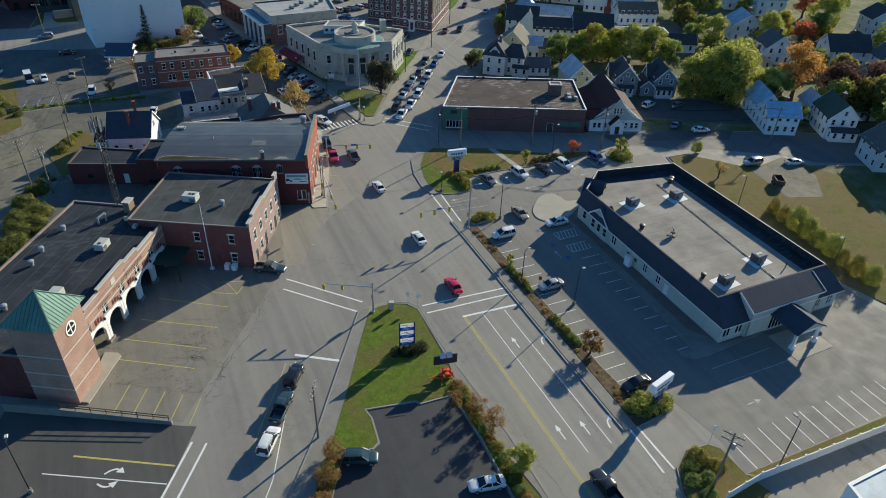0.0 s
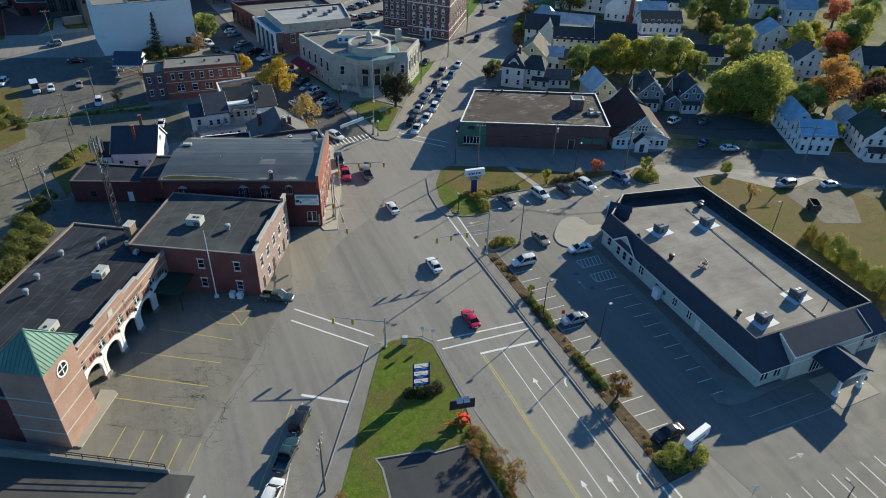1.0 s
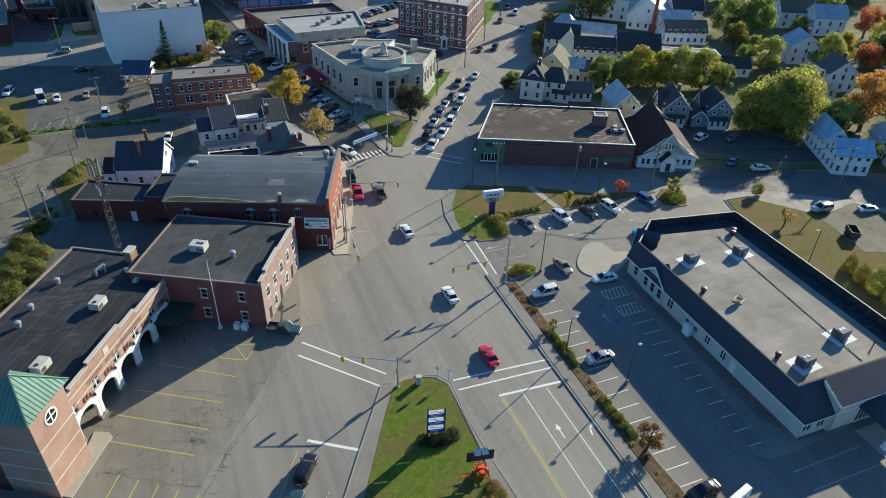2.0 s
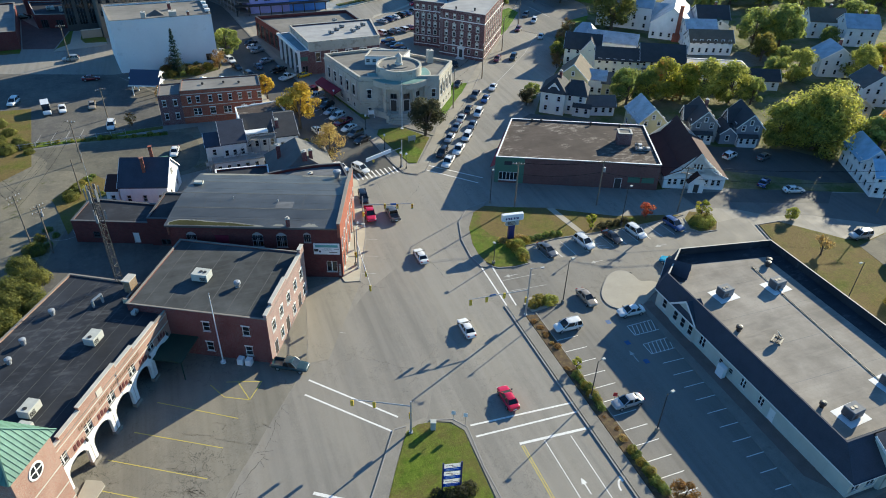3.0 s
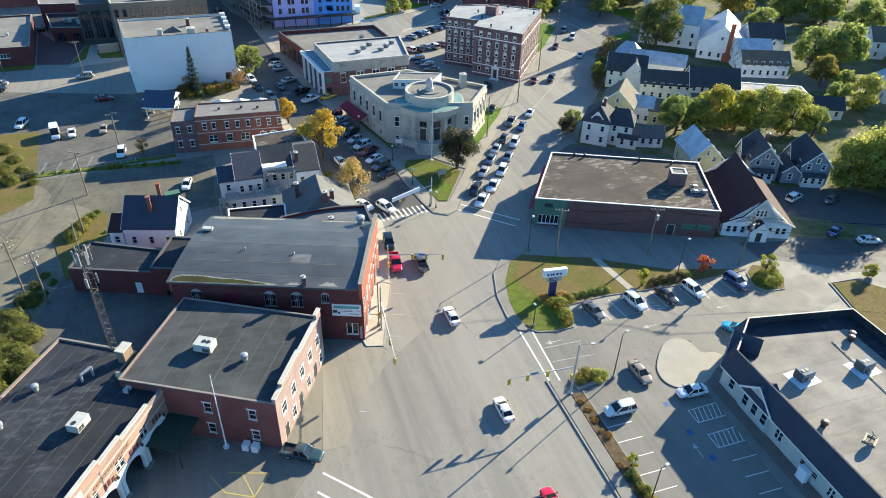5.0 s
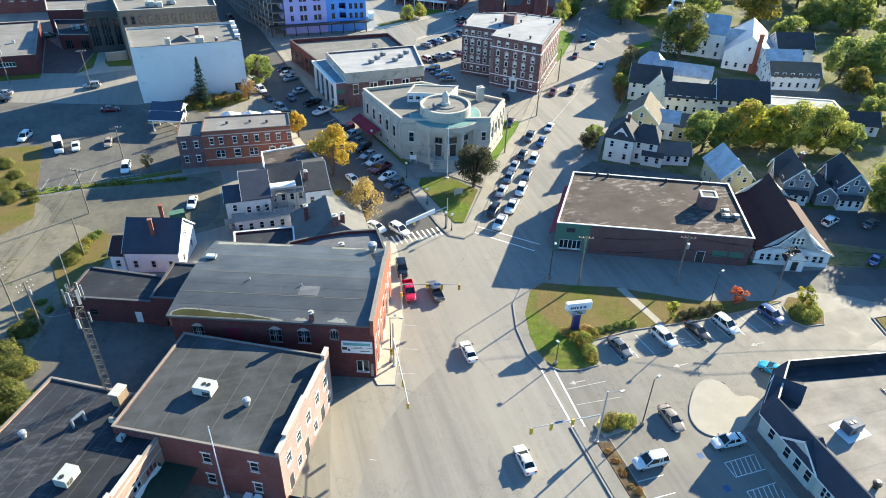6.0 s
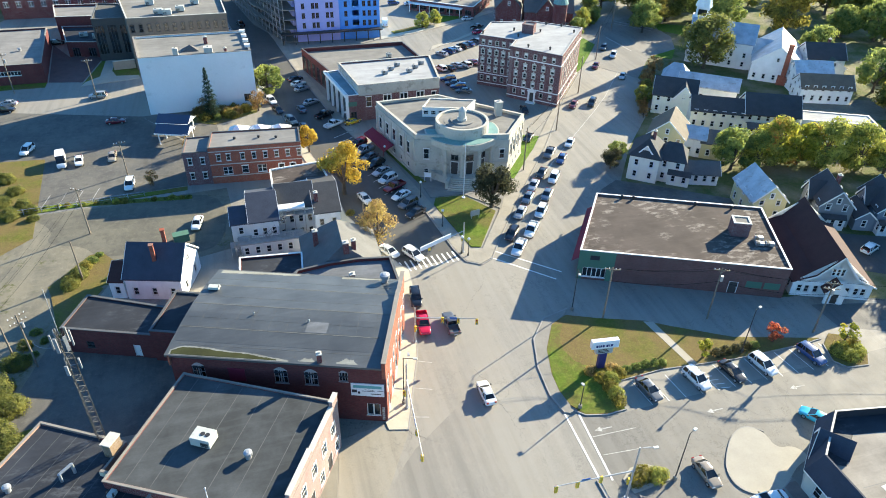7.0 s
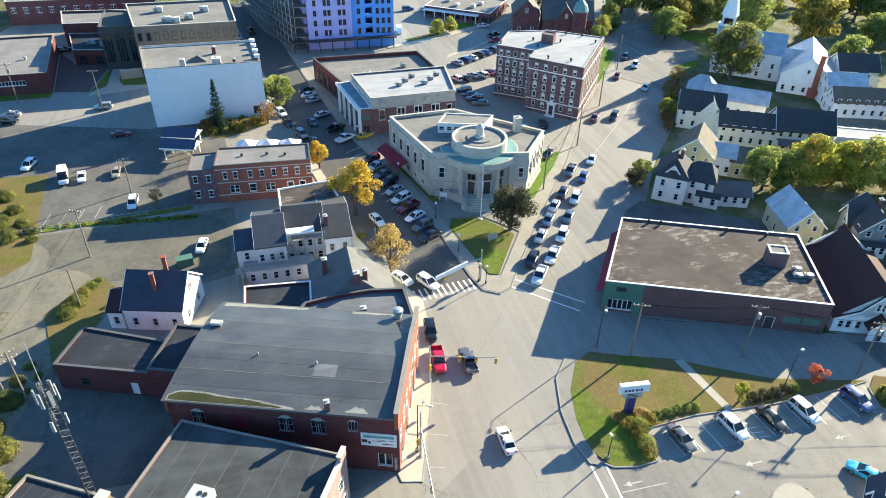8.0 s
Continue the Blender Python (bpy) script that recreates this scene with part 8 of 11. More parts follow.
block("library_monitor", [(50.4, 194.6), (60, 191.6), (63.5, 196), (53.4, 199.5)], 11.6, "trim", {0: row(10, 6, 10.0, 1.1, 0.9, "plain")}, "pale_roof", "low white clerestory on the library roof", "roof house", parapet=0.1)
bm = bmesh.new()
v = [(40.6, 204.2, 3.6), (43.5, 193.6, 3.6), (41.2, 193, 2.6), (38.4, 203.6, 2.6)]
face(bm, v), face(bm, [(x, y, z - 0.1) for x, y, z in v][::-1]), face(bm, [v[3], v[2], (41.2, 193, 2.2), (38.4, 203.6, 2.2)])
for x, y in ((41.0, 193.4), (38.6, 203.2)):
    cyl(bm, x, y, 0, 2.5, 0.06, 6)
solid("entrance_awning", bm, M["awning_red"], "long maroon canvas awning beside the library", "awning")

# ---- brick apartment house ----
APT = [(92.6, 212.7), (108.5, 234.1), (96.4, 243.4), (84.2, 244.9), (77.2, 234.2), (85.4, 227.7), (82.1, 223.1)]


def apartment_face(n, lo=0.06, hi=0.94, stagger=0.0):
    """Five floors of windows: hooded ones on the middle three, plain ones at the top and foot."""
    def make(L):
        out = []
        for f, z in enumerate((1.75, 4.35, 6.75, 9.15, 11.95)):
            for i in range(n):
                u = L * (lo + (hi - lo) * (i + 0.5) / n)
                dz = stagger * (i in (1, n - 1)) if f in (1, 2, 3) else 0.0
                kind = ("hood", "hood_blind")[(i * 2 + f * 3) % 5 < 3] if f in (1, 2, 3) else ("trim", "trim_blind")[(i + f) % 3 > 0]
                if not (f == 0 and stagger and i == n // 2):
                    out.append((u, z - dz, 0.85, 1.25, kind, "cap"))
        return out
    return make


apt = block("apartment_house", APT, 14.3, "brick_plum", {0: apartment_face(8), 6: apartment_face(5, stagger=0.3), 5: apartment_face(1), 4: apartment_face(5, 0.02, 0.98), 3: apartment_face(4)}, "white_roof", "five-storey plum brick apartment house with white hooded windows", "apartment house", cap="roof_edge", parapet=0.12, cap_w=0.35)
ax = apt.matrix_world.translation
apt_plan = [(x - ax.x, y - ax.y) for x, y in APT]
for z, h, d in ((0.85, 0.22, 0.07), (3.55, 0.24, 0.09), (11.35, 0.26, 0.11), (13.75, 0.3, 0.2)):
    bm = bmesh.new()
    ribbon(bm, offset(apt_plan, -d), d, z, z + h, True)
    part("band_course" if z < 13 else "cornice", bm, M["trim" if z < 13 else "brick_plum"], apt)
bm = bmesh.new()
m6, L6 = edge_matrix(apt_plan[6], apt_plan[0])
u = L6 / 2
for sx in (-1, 1):
    box(bm, u + sx * 0.85 - 0.18, -0.4, 0.3, u + sx * 0.85 + 0.18, 0, 3.1, m6)
box(bm, u - 1.25, -0.55, 3.1, u + 1.25, 0, 3.45, m6), box(bm, u - 0.75, -0.45, 3.45, u + 0.75, 0, 3.8, m6), box(bm, u - 0.3, -0.4, 3.8, u + 0.3, 0, 4.2, m6)
box(bm, u - 1.3, -1.2, 0, u + 1.3, 0, 0.28, m6)
part("door_surround", bm, M["trim"], apt, "white entrance surround with a stepped pediment")
put_door(apt, m6 @ Matrix.Translation((0, -0.2, 0)), u, 0.3, 1.3, 2.6)
block("roof_house", [(89.4, 233.4), (92.0, 231.4), (93.9, 233.9), (91.3, 235.9)], 16.6, "brick_plum", {}, "grey_roof", "small brick lift head on the white roof", "roof house", parapet=0.1, cap="brick_plum", cap_w=0.3)
for x, y in ((86.6, 221.4), (91.5, 218.2), (104.2, 230.6), (103, 236.6), (99.4, 239.4), (78.6, 235.4), (87.3, 230.6), (88.2, 236.2), (95.0, 233.2)):
    vent(x, y, 14.17, 0.3, 0.9, "dark_metal", "dark stub vent on the white roof")
rc = thing("brick_church", 112, 284, 0, -18, "dark red brick church with grey gables and a copper turret", "church")
house(101.5, 287, -18, 9, 13, 6.5, 11.5, "y", "brick", "shingle_grey", "", 1, (2, 3), root=rc, rake=False)
house(110.5, 282, -18, 17, 11, 6, 11, "x", "brick", "shingle_grey", "", 1, (5, 2), root=rc, rake=False)
house(114, 279.4, -18, 7, 6, 6, 10.5, "y", "brick", "shingle_grey", "", 1, (3, 1), root=rc, rake=False)
bm = bmesh.new()
cyl(bm, 11, -6, 0, 10, 2.4, 12)
part("turret", bm, M["brick"], rc)
bm = bmesh.new()
cyl(bm, 11, -6, 10, 12.2, 2.7, 12, 1.9), cyl(bm, 11, -6, 12.2, 14, 1.9, 12, 0.1)
part("turret_roof", bm, M["copper"], rc)
lo = block("low_office", [(76.3, 313), (96.6, 297.8), (109, 314.5), (88.7, 330)], 4.0, "brick", {0: row(25.3, 7, 0.9, 2.4, 1.7, "shop", "dark_frame"), 1: row(20.8, 5, 1.0, 1.4, 1.5, "shop", "dark_frame")}, "pale_roof", "low brick office with a pale flat roof and white canopy", cap="trim", parapet=0.3)
bm = bmesh.new()
m0, L0 = edge_matrix(*[(x - lo.location.x, y - lo.location.y) for x, y in ((76.3, 313), (96.6, 297.8))])
box(bm, 0.2, -2.0, 2.9, L0 - 4, 0, 3.25, m0)
for i in range(6):
    box(bm, 0.6 + i * 4, -1.9, 0, 0.8 + i * 4, -1.7, 2.9, m0)
part("canopy", bm, M["trim"], lo, "white flat canopy along the front")
for x, y, w in ((88, 311, 3.0), (93.5, 308, 2.4), (97.5, 311, 2.2), (87, 318, 2.6)):
    roof_unit(x, y, 3.7, 53, w, 1.6, 1.1)

# ---- houses on the right-hand side of the main street ----
mh = thing("house", 98.7, 127.3, 0, -21.5, "white clapboard hall house with a steep maroon roof", "house")
MW, MD = 13.2, 19.6
MPROF = [(-0.35, 2.75), (3.3, 4.4), (6.6, 8.5), (9.9, 4.4), (13.55, 2.75)]
front_ops = [(u, 0.9, 0.8, 1.4, "trim") for u in (1.3, 2.5, 4.0, 9.2, 10.7, 11.9)] + [(6.6, 0.05, 1.3, 2.2, "door")]
for i, (m0, L0, o0) in enumerate(((pose(0, 0, 0), MW, front_ops), (pose(MW, 0, 0, 0, 0, 90), MD, row(MD, 6, 0.8, 0.8, 1.3, "trim")), (pose(MW, MD, 0, 0, 0, 180), MW, []), (pose(0, MD, 0, 0, 0, -90), MD, row(MD, 6, 0.8, 0.8, 1.3, "trim")))):
    part("wall", wall_bm(L0, 2.8, o0, m0, 0.25, [(3.3, 4.3), (6.6, 8.4), (9.9, 4.3)] if i % 2 == 0 else None), M["siding_white"], mh)
    fit_openings(mh, m0, o0)
for u in (5.85, 6.6, 7.35):
    put_window(mh, pose(0, -0.12, 0), u, 4.7, 0.6, 1.4, "trim")
bm = bmesh.new()
for (u0, z0), (u1, z1) in zip(MPROF, MPROF[1:]):
    q = [(u0, -0.4, z0), (u1, -0.4, z1), (u1, MD + 0.3, z1), (u0, MD + 0.3, z0)]
    v = [bm.verts.new(p) for p in q] + [bm.verts.new((p[0], p[1], p[2] + 0.22)) for p in q]
    for f in ((3, 2, 1, 0), (4, 5, 6, 7), (0, 1, 5, 4), (1, 2, 6, 5), (2, 3, 7, 6), (3, 0, 4, 7)):
        bm.faces.new([v[i] for i in f])
part("roof", bm, M["shingle_maroon"], mh)
for (u0, z0), (u1, z1) in zip(MPROF, MPROF[1:]):
    bm = bmesh.new()
    bar(bm, (u0, -0.44, z0 + 0.1), (u1, -0.44, z1 + 0.1), 0.08, 0.26)
    part("rake_board", bm, M["trim"], mh)
cross_gable(mh, 5.0, -1.8, 0, 3.2, 2.4, 2.5, 4.2, "siding_white", "shingle_maroon", [(1.6, 0.05, 1.3, 2.1, "door")])
h1 = house(91.6, 172.3, -38.8, 6.4, 8, 6.2, 9.3, "y", "siding_cream", "shingle", "cream white clapboard house with a dark hipped roof", 2, (2, 3), hip=2.5)
cross_gable(h1, 2.1, 0.5, 0, 2.2, 3.2, 7.0, 8.3, "siding_cream", "shingle", [(1.1, 6.3, 0.8, 1.1, "trim")])
house(97.3, 169.8, -36, 5.6, 6.4, 5.6, 8.2, "x", "siding_cream", "shingle", "", 2, (2, 2), root=h1, hip=1.8)
house(98.9, 167.6, -36, 4.6, 1.7, 2.6, 3.2, "x", "siding_cream", "shingle", "", 1, (2, 1), root=h1, rake=False, over=0.2)
house(102.3, 166.8, -20, 7.6, 5.2, 2.8, 4.6, "x", "siding_white", "shingle_grey", "", 1, (4, 1), root=h1)
house(107.0, 149.9, -14, 6.8, 9.5, 4.7, 8.0, "y", "siding_yellow", "metal_pale", "pale yellow gabled house with a pale metal roof", 2, (2, 3), smoke=False)
for gx, gy, ga, roof_, say in ((119.2, 145.4, -24, "shingle", "grey clapboard gabled house with white trim"), (128.7, 140.4, -22, "shingle", "blue-grey clapboard gabled house with a dark roof")):
    gh_ = house(gx, gy, ga, 6.3, 9.2, 4.7, 7.9, "y", "siding_grey" if gx < 125 else "siding_slate", roof_, say, 2, (2, 3), smoke=gx < 125)
    cross_gable(gh_, -0.9, 7.6, -90, 4.0, 4.0, 4.4, 7.0, "siding_grey" if gx < 125 else "siding_slate", roof_, [(2, 3.4, 0.8, 1.4, "trim")])
    house(*(gh_.matrix_world @ Vector((0.4, -1.5, 0))).to_2d(), ga, 4.6, 1.5, 2.5, 3.0, "x", "siding_pale", roof_, "", 1, (3, 1), root=gh_, rake=False, over=0.15)
house(125.4, 141.8, -22, 3.6, 6, 2.9, 4.4, "y", "siding_slate", "shingle", "small grey gabled garage between two houses", 1, (1, 1), smoke=False, name="garage")
r1 = house(139.8, 110.0, -26, 7.8, 7.2, 4.9, 7.3, "x", "siding_white", "metal_sky", "white two-storey house with a pale blue metal roof", 2, (4, 3))
house(142.9, 116.5, -26, 5.4, 10, 4.9, 7.8, "y", "siding_white", "metal_sky", "", 2, (2, 4), root=r1)
g1 = house(152.3, 102.8, -27, 7.0, 9.8, 5.6, 8.9, "y", "siding_white", "shingle_green", "white two-storey gabled house with a dark green roof", 2, (3, 4))
house(152.0, 100.9, -27, 6.6, 2.0, 2.6, 3.4, "x", "siding_white", "shingle", "", 1, (3, 1), root=g1, rake=False, over=0.2)
house(156.3, 112.3, -27, 4.6, 6.5, 4.4, 6.8, "y", "siding_white", "metal_pale", "", 2, (2, 2), root=g1)
house(148.4, 85.4, -26, 9, 9, 5, 8.6, "y", "siding_pale", "shingle_grey", "pale grey gabled house beside the field", 2, (3, 3))
house(167, 109, -24, 9, 6, 3.2, 5.6, "x", "siding_pale", "shingle_maroon", "low garage with a brown roof", 1, (3, 1), smoke=False, name="garage")
for i, (x, y, a, w, d, e, r, wl, rf) in enumerate(((187, 172, -24, 10, 9, 5.6, 9, "siding_pale", "metal_blue"), (219, 193, -24, 11, 9, 6.4, 9.8, "siding_white", "metal_blue"), (180, 150, -24, 8, 9, 5.4, 8.8, "siding_white", "shingle_grey"), (197, 141, -24, 13, 9, 5.4, 9.2, "siding_pale", "shingle"), (205, 128, -24, 9, 9, 5.4, 8.6, "siding_white", "shingle_grey"), (214, 204, -24, 12, 9, 6, 9.4, "siding_white", "shingle_brown"), (240, 160, -24, 10, 9, 6, 9.4, "siding_pale", "shingle"), (186, 118, -24, 9, 9, 5, 8.4, "siding_white", "shingle"), (163, 143, -24, 9, 8, 5, 8, "siding_pale", "shingle_grey"))):
    house(x, y, a, w, d, e, r, "x" if i % 2 else "y", wl, rf, "clapboard house among autumn trees", 2, (3, 2))
yh = house(101.8, 182.2, -40, 8.4, 9, 5.4, 9.2, "y", "siding_yellow", "shingle_brown", "pale yellow gabled house with a brown roof", 2, (3, 3), smoke=False)
house(108.9, 180.6, -36, 6.2, 7, 4.6, 6.2, "x", "siding_white", "metal_pale", "", 1, (3, 2), root=yh)
house(113.4, 177.2, -34, 7, 7.4, 4.0, 5.8, "x", "siding_yellow", "shingle_grey", "", 1, (2, 2), root=yh)
lc = thing("long_house", 130, 192, 0, 0, "long rambling cream clapboard house with dark gabled roofs", "house")
house(116.2, 204.0, -33, 10.6, 8, 5.3, 8.8, "x", "siding_cream", "shingle", "", 2, (4, 3), root=lc)
cross_gable(lc, 120.0 - 130, 200.2 - 192, -33, 4.6, 4.5, 5.4, 8.4, "siding_cream", "shingle", [(2.3, 5.2, 0.8, 1.3, "trim")])
house(120.7, 193.0, -27, 13.6, 6.8, 4.9, 7.5, "x", "siding_cream", "shingle", "", 2, (6, 2), root=lc)
house(132.4, 186.9, -25.5, 12.8, 9.2, 5.3, 9.0, "x", "siding_cream", "shingle", "", 2, (6, 3), root=lc)
house(132.0, 184.4, -25.5, 13, 2.8, 2.5, 3.3, "x", "siding_cream", "shingle_grey", "", 1, (8, 1), root=lc, rake=False)
block("white_wing", [(144.9, 181.5), (161, 174.0), (163.4, 179.6), (147.4, 187.2)], 4.6, "siding_white", {0: row(17.6, 7, 1.6, 0.9, 1.4)}, "white_roof", "low white wing with a pale flat roof", cap="trim", parapet=0.1)
house(148.6, 173.6, -24, 19, 6, 3.0, 5.2, "x", "siding_white", "shingle", "low long wing with a dark roof and white gable", 1, (6, 1), smoke=False)
mr = house(128.4, 211.4, -38, 15.6, 6.6, 4.4, 6.8, "x", "siding_white", "metal_pale", "long white house with a pale streaked metal roof", 1, (6, 2), smoke=False)
house(125.6, 215.6, -38, 7, 7, 5, 8.2, "x", "siding_white", "metal_blue", "", 2, (2, 2), root=mr, hip=2.6)

# ---- white church ----
chu = thing("white_church", 160, 228, 0, 0, "large white clapboard church with pale metal roofs and a steeple", "church")
house(148.2, 238.2, -39, 19, 12, 8.0, 12.3, "x", "siding_white", "metal_blue", "", 2, (5, 2), root=chu)
house(158.3, 219.6, -39, 13.6, 21.5, 5.4, 10.6, "y", "siding_white", "metal_pale", "", 1, (5, 5), root=chu)
house(*(pose(158.3, 219.6, 0, 0, 0, -39) @ Vector((-0.5, 8.5, 0))).xy, -39, 6.6, 5.5, 5.4, 9.2, "x", "siding_white", "metal_blue", "", 1, (1, 2), root=chu)
m = chu.matrix_world.inverted() @ pose(158.3, 219.6, 0, 0, 0, -39)
bm = bmesh.new()
box(bm, 8.6, -1.0, 0, 9.9, 0, 11.6, m), box(bm, 7.9, -1.3, 0, 10.6, 0, 2.6, m), box(bm, 8.5, -1.1, 11.6, 10.0, 0.1, 11.9, m)
part("chimney", bm, M["brick_orange"], chu, "red brick chimney on the gable wall")
m = pose(-7.5, 16.5, 0, 0, 0, -39)
bm = bmesh.new()
box(bm, 0, 0, 0, 5, 5, 12, m), box(bm, 0.5, 0.5, 12, 4.5, 4.5, 15, m), box(bm, -0.3, -0.3, 11.8, 5.3, 5.3, 12.1, m)
part("steeple_tower", bm, M["siding_white"], chu)
bm = bmesh.new()
for s in range(4):
    box(bm, 1.2 if s % 2 else 0.4, 0.4 if s % 2 else 1.2, 12.6, 3.8 if s % 2 else 4.6, 4.6 if s % 2 else 3.8, 14.4, m)
part("belfry_louvre", bm, M["dark_metal"], chu)
bm = bmesh.new()
cyl(bm, 2.5, 2.5, 15, 26, 2.6, 8, 0.05, m)
part("spire", bm, M["siding_white"], chu)
wh = house(160.6, 200.4, -20, 14, 7, 4.4, 7.2, "x", "siding_white", "shingle_brown", "white house with a brown roof and a metal-roofed wing", 2, (6, 2), smoke=False)
house(163.6, 206.8, -20, 10, 7, 6, 8.6, "x", "siding_white", "metal_pale", "", 2, (4, 2), root=wh)
bh_ = house(176, 217, -20, 11, 9, 6, 9.4, "x", "siding_white", "shingle", "white house with a black roof and a green porch roof", 2, (3, 3))
house(178.4, 213.4, -20, 7, 4, 4.2, 6.4, "y", "siding_white", "shingle_green", "", 1, (2, 1), root=bh_)
block("blue_roof_building", [(62, 8), (90, 8), (90, 26), (66, 25.5)], 4.2, "siding_white", {2: row(24, 6, 1, 1.4, 1.4)}, "metal_blue", "low white building with a blue metal roof", cap="trim", parapet=0.05)

# ---- vehicles ----
# stations along the body: x, sill, belt, top, half width at belt, half width at top; cabin marks the glazed stretch
SHAPES = {
    "sedan": ([(-2.35, 0.42, 0.74, 0.78, 0.72, 0.66), (-2.25, 0.3, 0.92, 0.97, 0.82, 0.74), (-1.75, 0.24, 0.98, 1.04, 0.88, 0.8), (-1.0, 0.22, 0.96, 1.4, 0.9, 0.6), (0.2, 0.22, 0.93, 1.43, 0.9, 0.62), (1.0, 0.22, 0.92, 1.0, 0.89, 0.78), (1.9, 0.26, 0.82, 0.88, 0.86, 0.72), (2.25, 0.3, 0.68, 0.72, 0.78, 0.64), (2.36, 0.4, 0.56, 0.58, 0.66, 0.56)], (3, 4)),
    "suv": ([(-2.3, 0.45, 1.0, 1.08, 0.82, 0.74), (-2.22, 0.36, 1.08, 1.2, 0.88, 0.76), (-1.95, 0.32, 1.08, 1.68, 0.92, 0.68), (-0.6, 0.3, 1.06, 1.74, 0.93, 0.7), (0.35, 0.3, 1.04, 1.7, 0.93, 0.69), (1.05, 0.3, 1.02, 1.12, 0.92, 0.8), (1.95, 0.34, 0.94, 1.02, 0.9, 0.76), (2.28, 0.38, 0.8, 0.84, 0.82, 0.7), (2.36, 0.46, 0.66, 0.68, 0.72, 0.62)], (2, 3, 4)),
    "pickup": ([(-2.75, 0.5, 0.98, 1.02, 0.9, 0.86), (-2.7, 0.42, 1.04, 1.1, 0.95, 0.9), (-0.75, 0.36, 1.06, 1.12, 0.97, 0.92), (-0.7, 0.36, 1.06, 1.78, 0.97, 0.72), (0.55, 0.36, 1.05, 1.8, 0.97, 0.74), (1.2, 0.36, 1.04, 1.16, 0.96, 0.84), (2.3, 0.4, 1.0, 1.08, 0.94, 0.8), (2.68, 0.44, 0.86, 0.9, 0.88, 0.76), (2.76, 0.5, 0.7, 0.72, 0.8, 0.7)], (3, 4)),
    "van": ([(-2.9, 0.5, 1.2, 2.2, 0.95, 0.85), (-2.85, 0.4, 1.2, 2.5, 0.99, 0.9), (-1.2, 0.36, 1.2, 2.55, 1.0, 0.92), (0.9, 0.36, 1.2, 2.5, 1.0, 0.9), (1.7, 0.36, 1.15, 2.2, 0.98, 0.78), (2.3, 0.38, 1.1, 1.3, 0.96, 0.8), (2.85, 0.42, 0.95, 1.05, 0.9, 0.76), (3.0, 0.5, 0.75, 0.8, 0.8, 0.7)], (4,)),
}
PAINT = {
    "white": glossy("white_car_paint", (0.72, 0.72, 0.7)), "silver": glossy("silver_car_paint", (0.42, 0.42, 0.42), 0.3, 0.6, 0.4), "grey": glossy("grey_car_paint", (0.13, 0.135, 0.14), 0.3, 0.6, 0.3),
    "black": glossy("black_car_paint", (0.012, 0.012, 0.014)), "red": glossy("red_car_paint", (0.5, 0.01, 0.045)), "blue": glossy("blue_car_paint", (0.03, 0.07, 0.2)), "teal": glossy("dark_teal_car_paint", (0.03, 0.06, 0.07)),
    "tan": glossy("tan_car_paint", (0.3, 0.25, 0.19)), "cyan": glossy("cyan_car_paint", (0.05, 0.4, 0.55)), "maroon": glossy("maroon_car_paint", (0.13, 0.015, 0.025)), "slate": glossy("slate_blue_car_paint", (0.1, 0.14, 0.19), 0.3, 0.6, 0.3), "yellow": glossy("yellow_car_paint", (0.7, 0.42, 0.02)),
}
CAR_MESH = {}
# lower body: x, sill, belt, half width; then the glasshouse: rear foot, rear roof, front roof, front foot, roof height, half widths below and above
LOWER = {
    "sedan": [(-2.34, 0.46, 0.7, 0.6), (-2.29, 0.36, 0.87, 0.75), (-2.12, 0.28, 0.95, 0.84), (-1.6, 0.23, 0.98, 0.88), (-0.5, 0.22, 0.95, 0.9), (0.8, 0.22, 0.94, 0.9), (1.3, 0.23, 0.91, 0.89), (1.8, 0.26, 0.83, 0.86), (2.14, 0.3, 0.74, 0.79), (2.3, 0.36, 0.64, 0.67), (2.36, 0.43, 0.55, 0.52)],
    "suv": [(-2.32, 0.5, 0.86, 0.68), (-2.27, 0.4, 1.0, 0.82), (-2.1, 0.34, 1.07, 0.89), (-1.4, 0.3, 1.09, 0.92), (-0.4, 0.29, 1.07, 0.93), (0.9, 0.3, 1.05, 0.93), (1.35, 0.31, 1.02, 0.92), (1.85, 0.34, 0.96, 0.89), (2.15, 0.38, 0.87, 0.83), (2.3, 0.43, 0.77, 0.72), (2.36, 0.5, 0.67, 0.58)],
    "pickup": [(-2.76, 0.55, 0.98, 0.84), (-2.72, 0.46, 1.06, 0.92), (-2.6, 0.42, 1.09, 0.95), (-2.58, 0.42, 1.09, 0.95), (-0.92, 0.36, 1.1, 0.97), (-0.9, 0.36, 1.1, 0.97), (0.8, 0.36, 1.08, 0.97), (1.4, 0.37, 1.06, 0.96), (2.2, 0.4, 1.0, 0.93), (2.55, 0.44, 0.92, 0.87), (2.7, 0.48, 0.82, 0.77), (2.76, 0.54, 0.72, 0.64)],
}
CABIN = {"sedan": (-1.8, -1.05, 0.25, 1.18, 1.43, 0.8, 0.6), "suv": (-2.22, -1.95, 0.3, 1.2, 1.72, 0.86, 0.7), "pickup": (-0.86, -0.72, 0.5, 1.3, 1.8, 0.9, 0.73)}


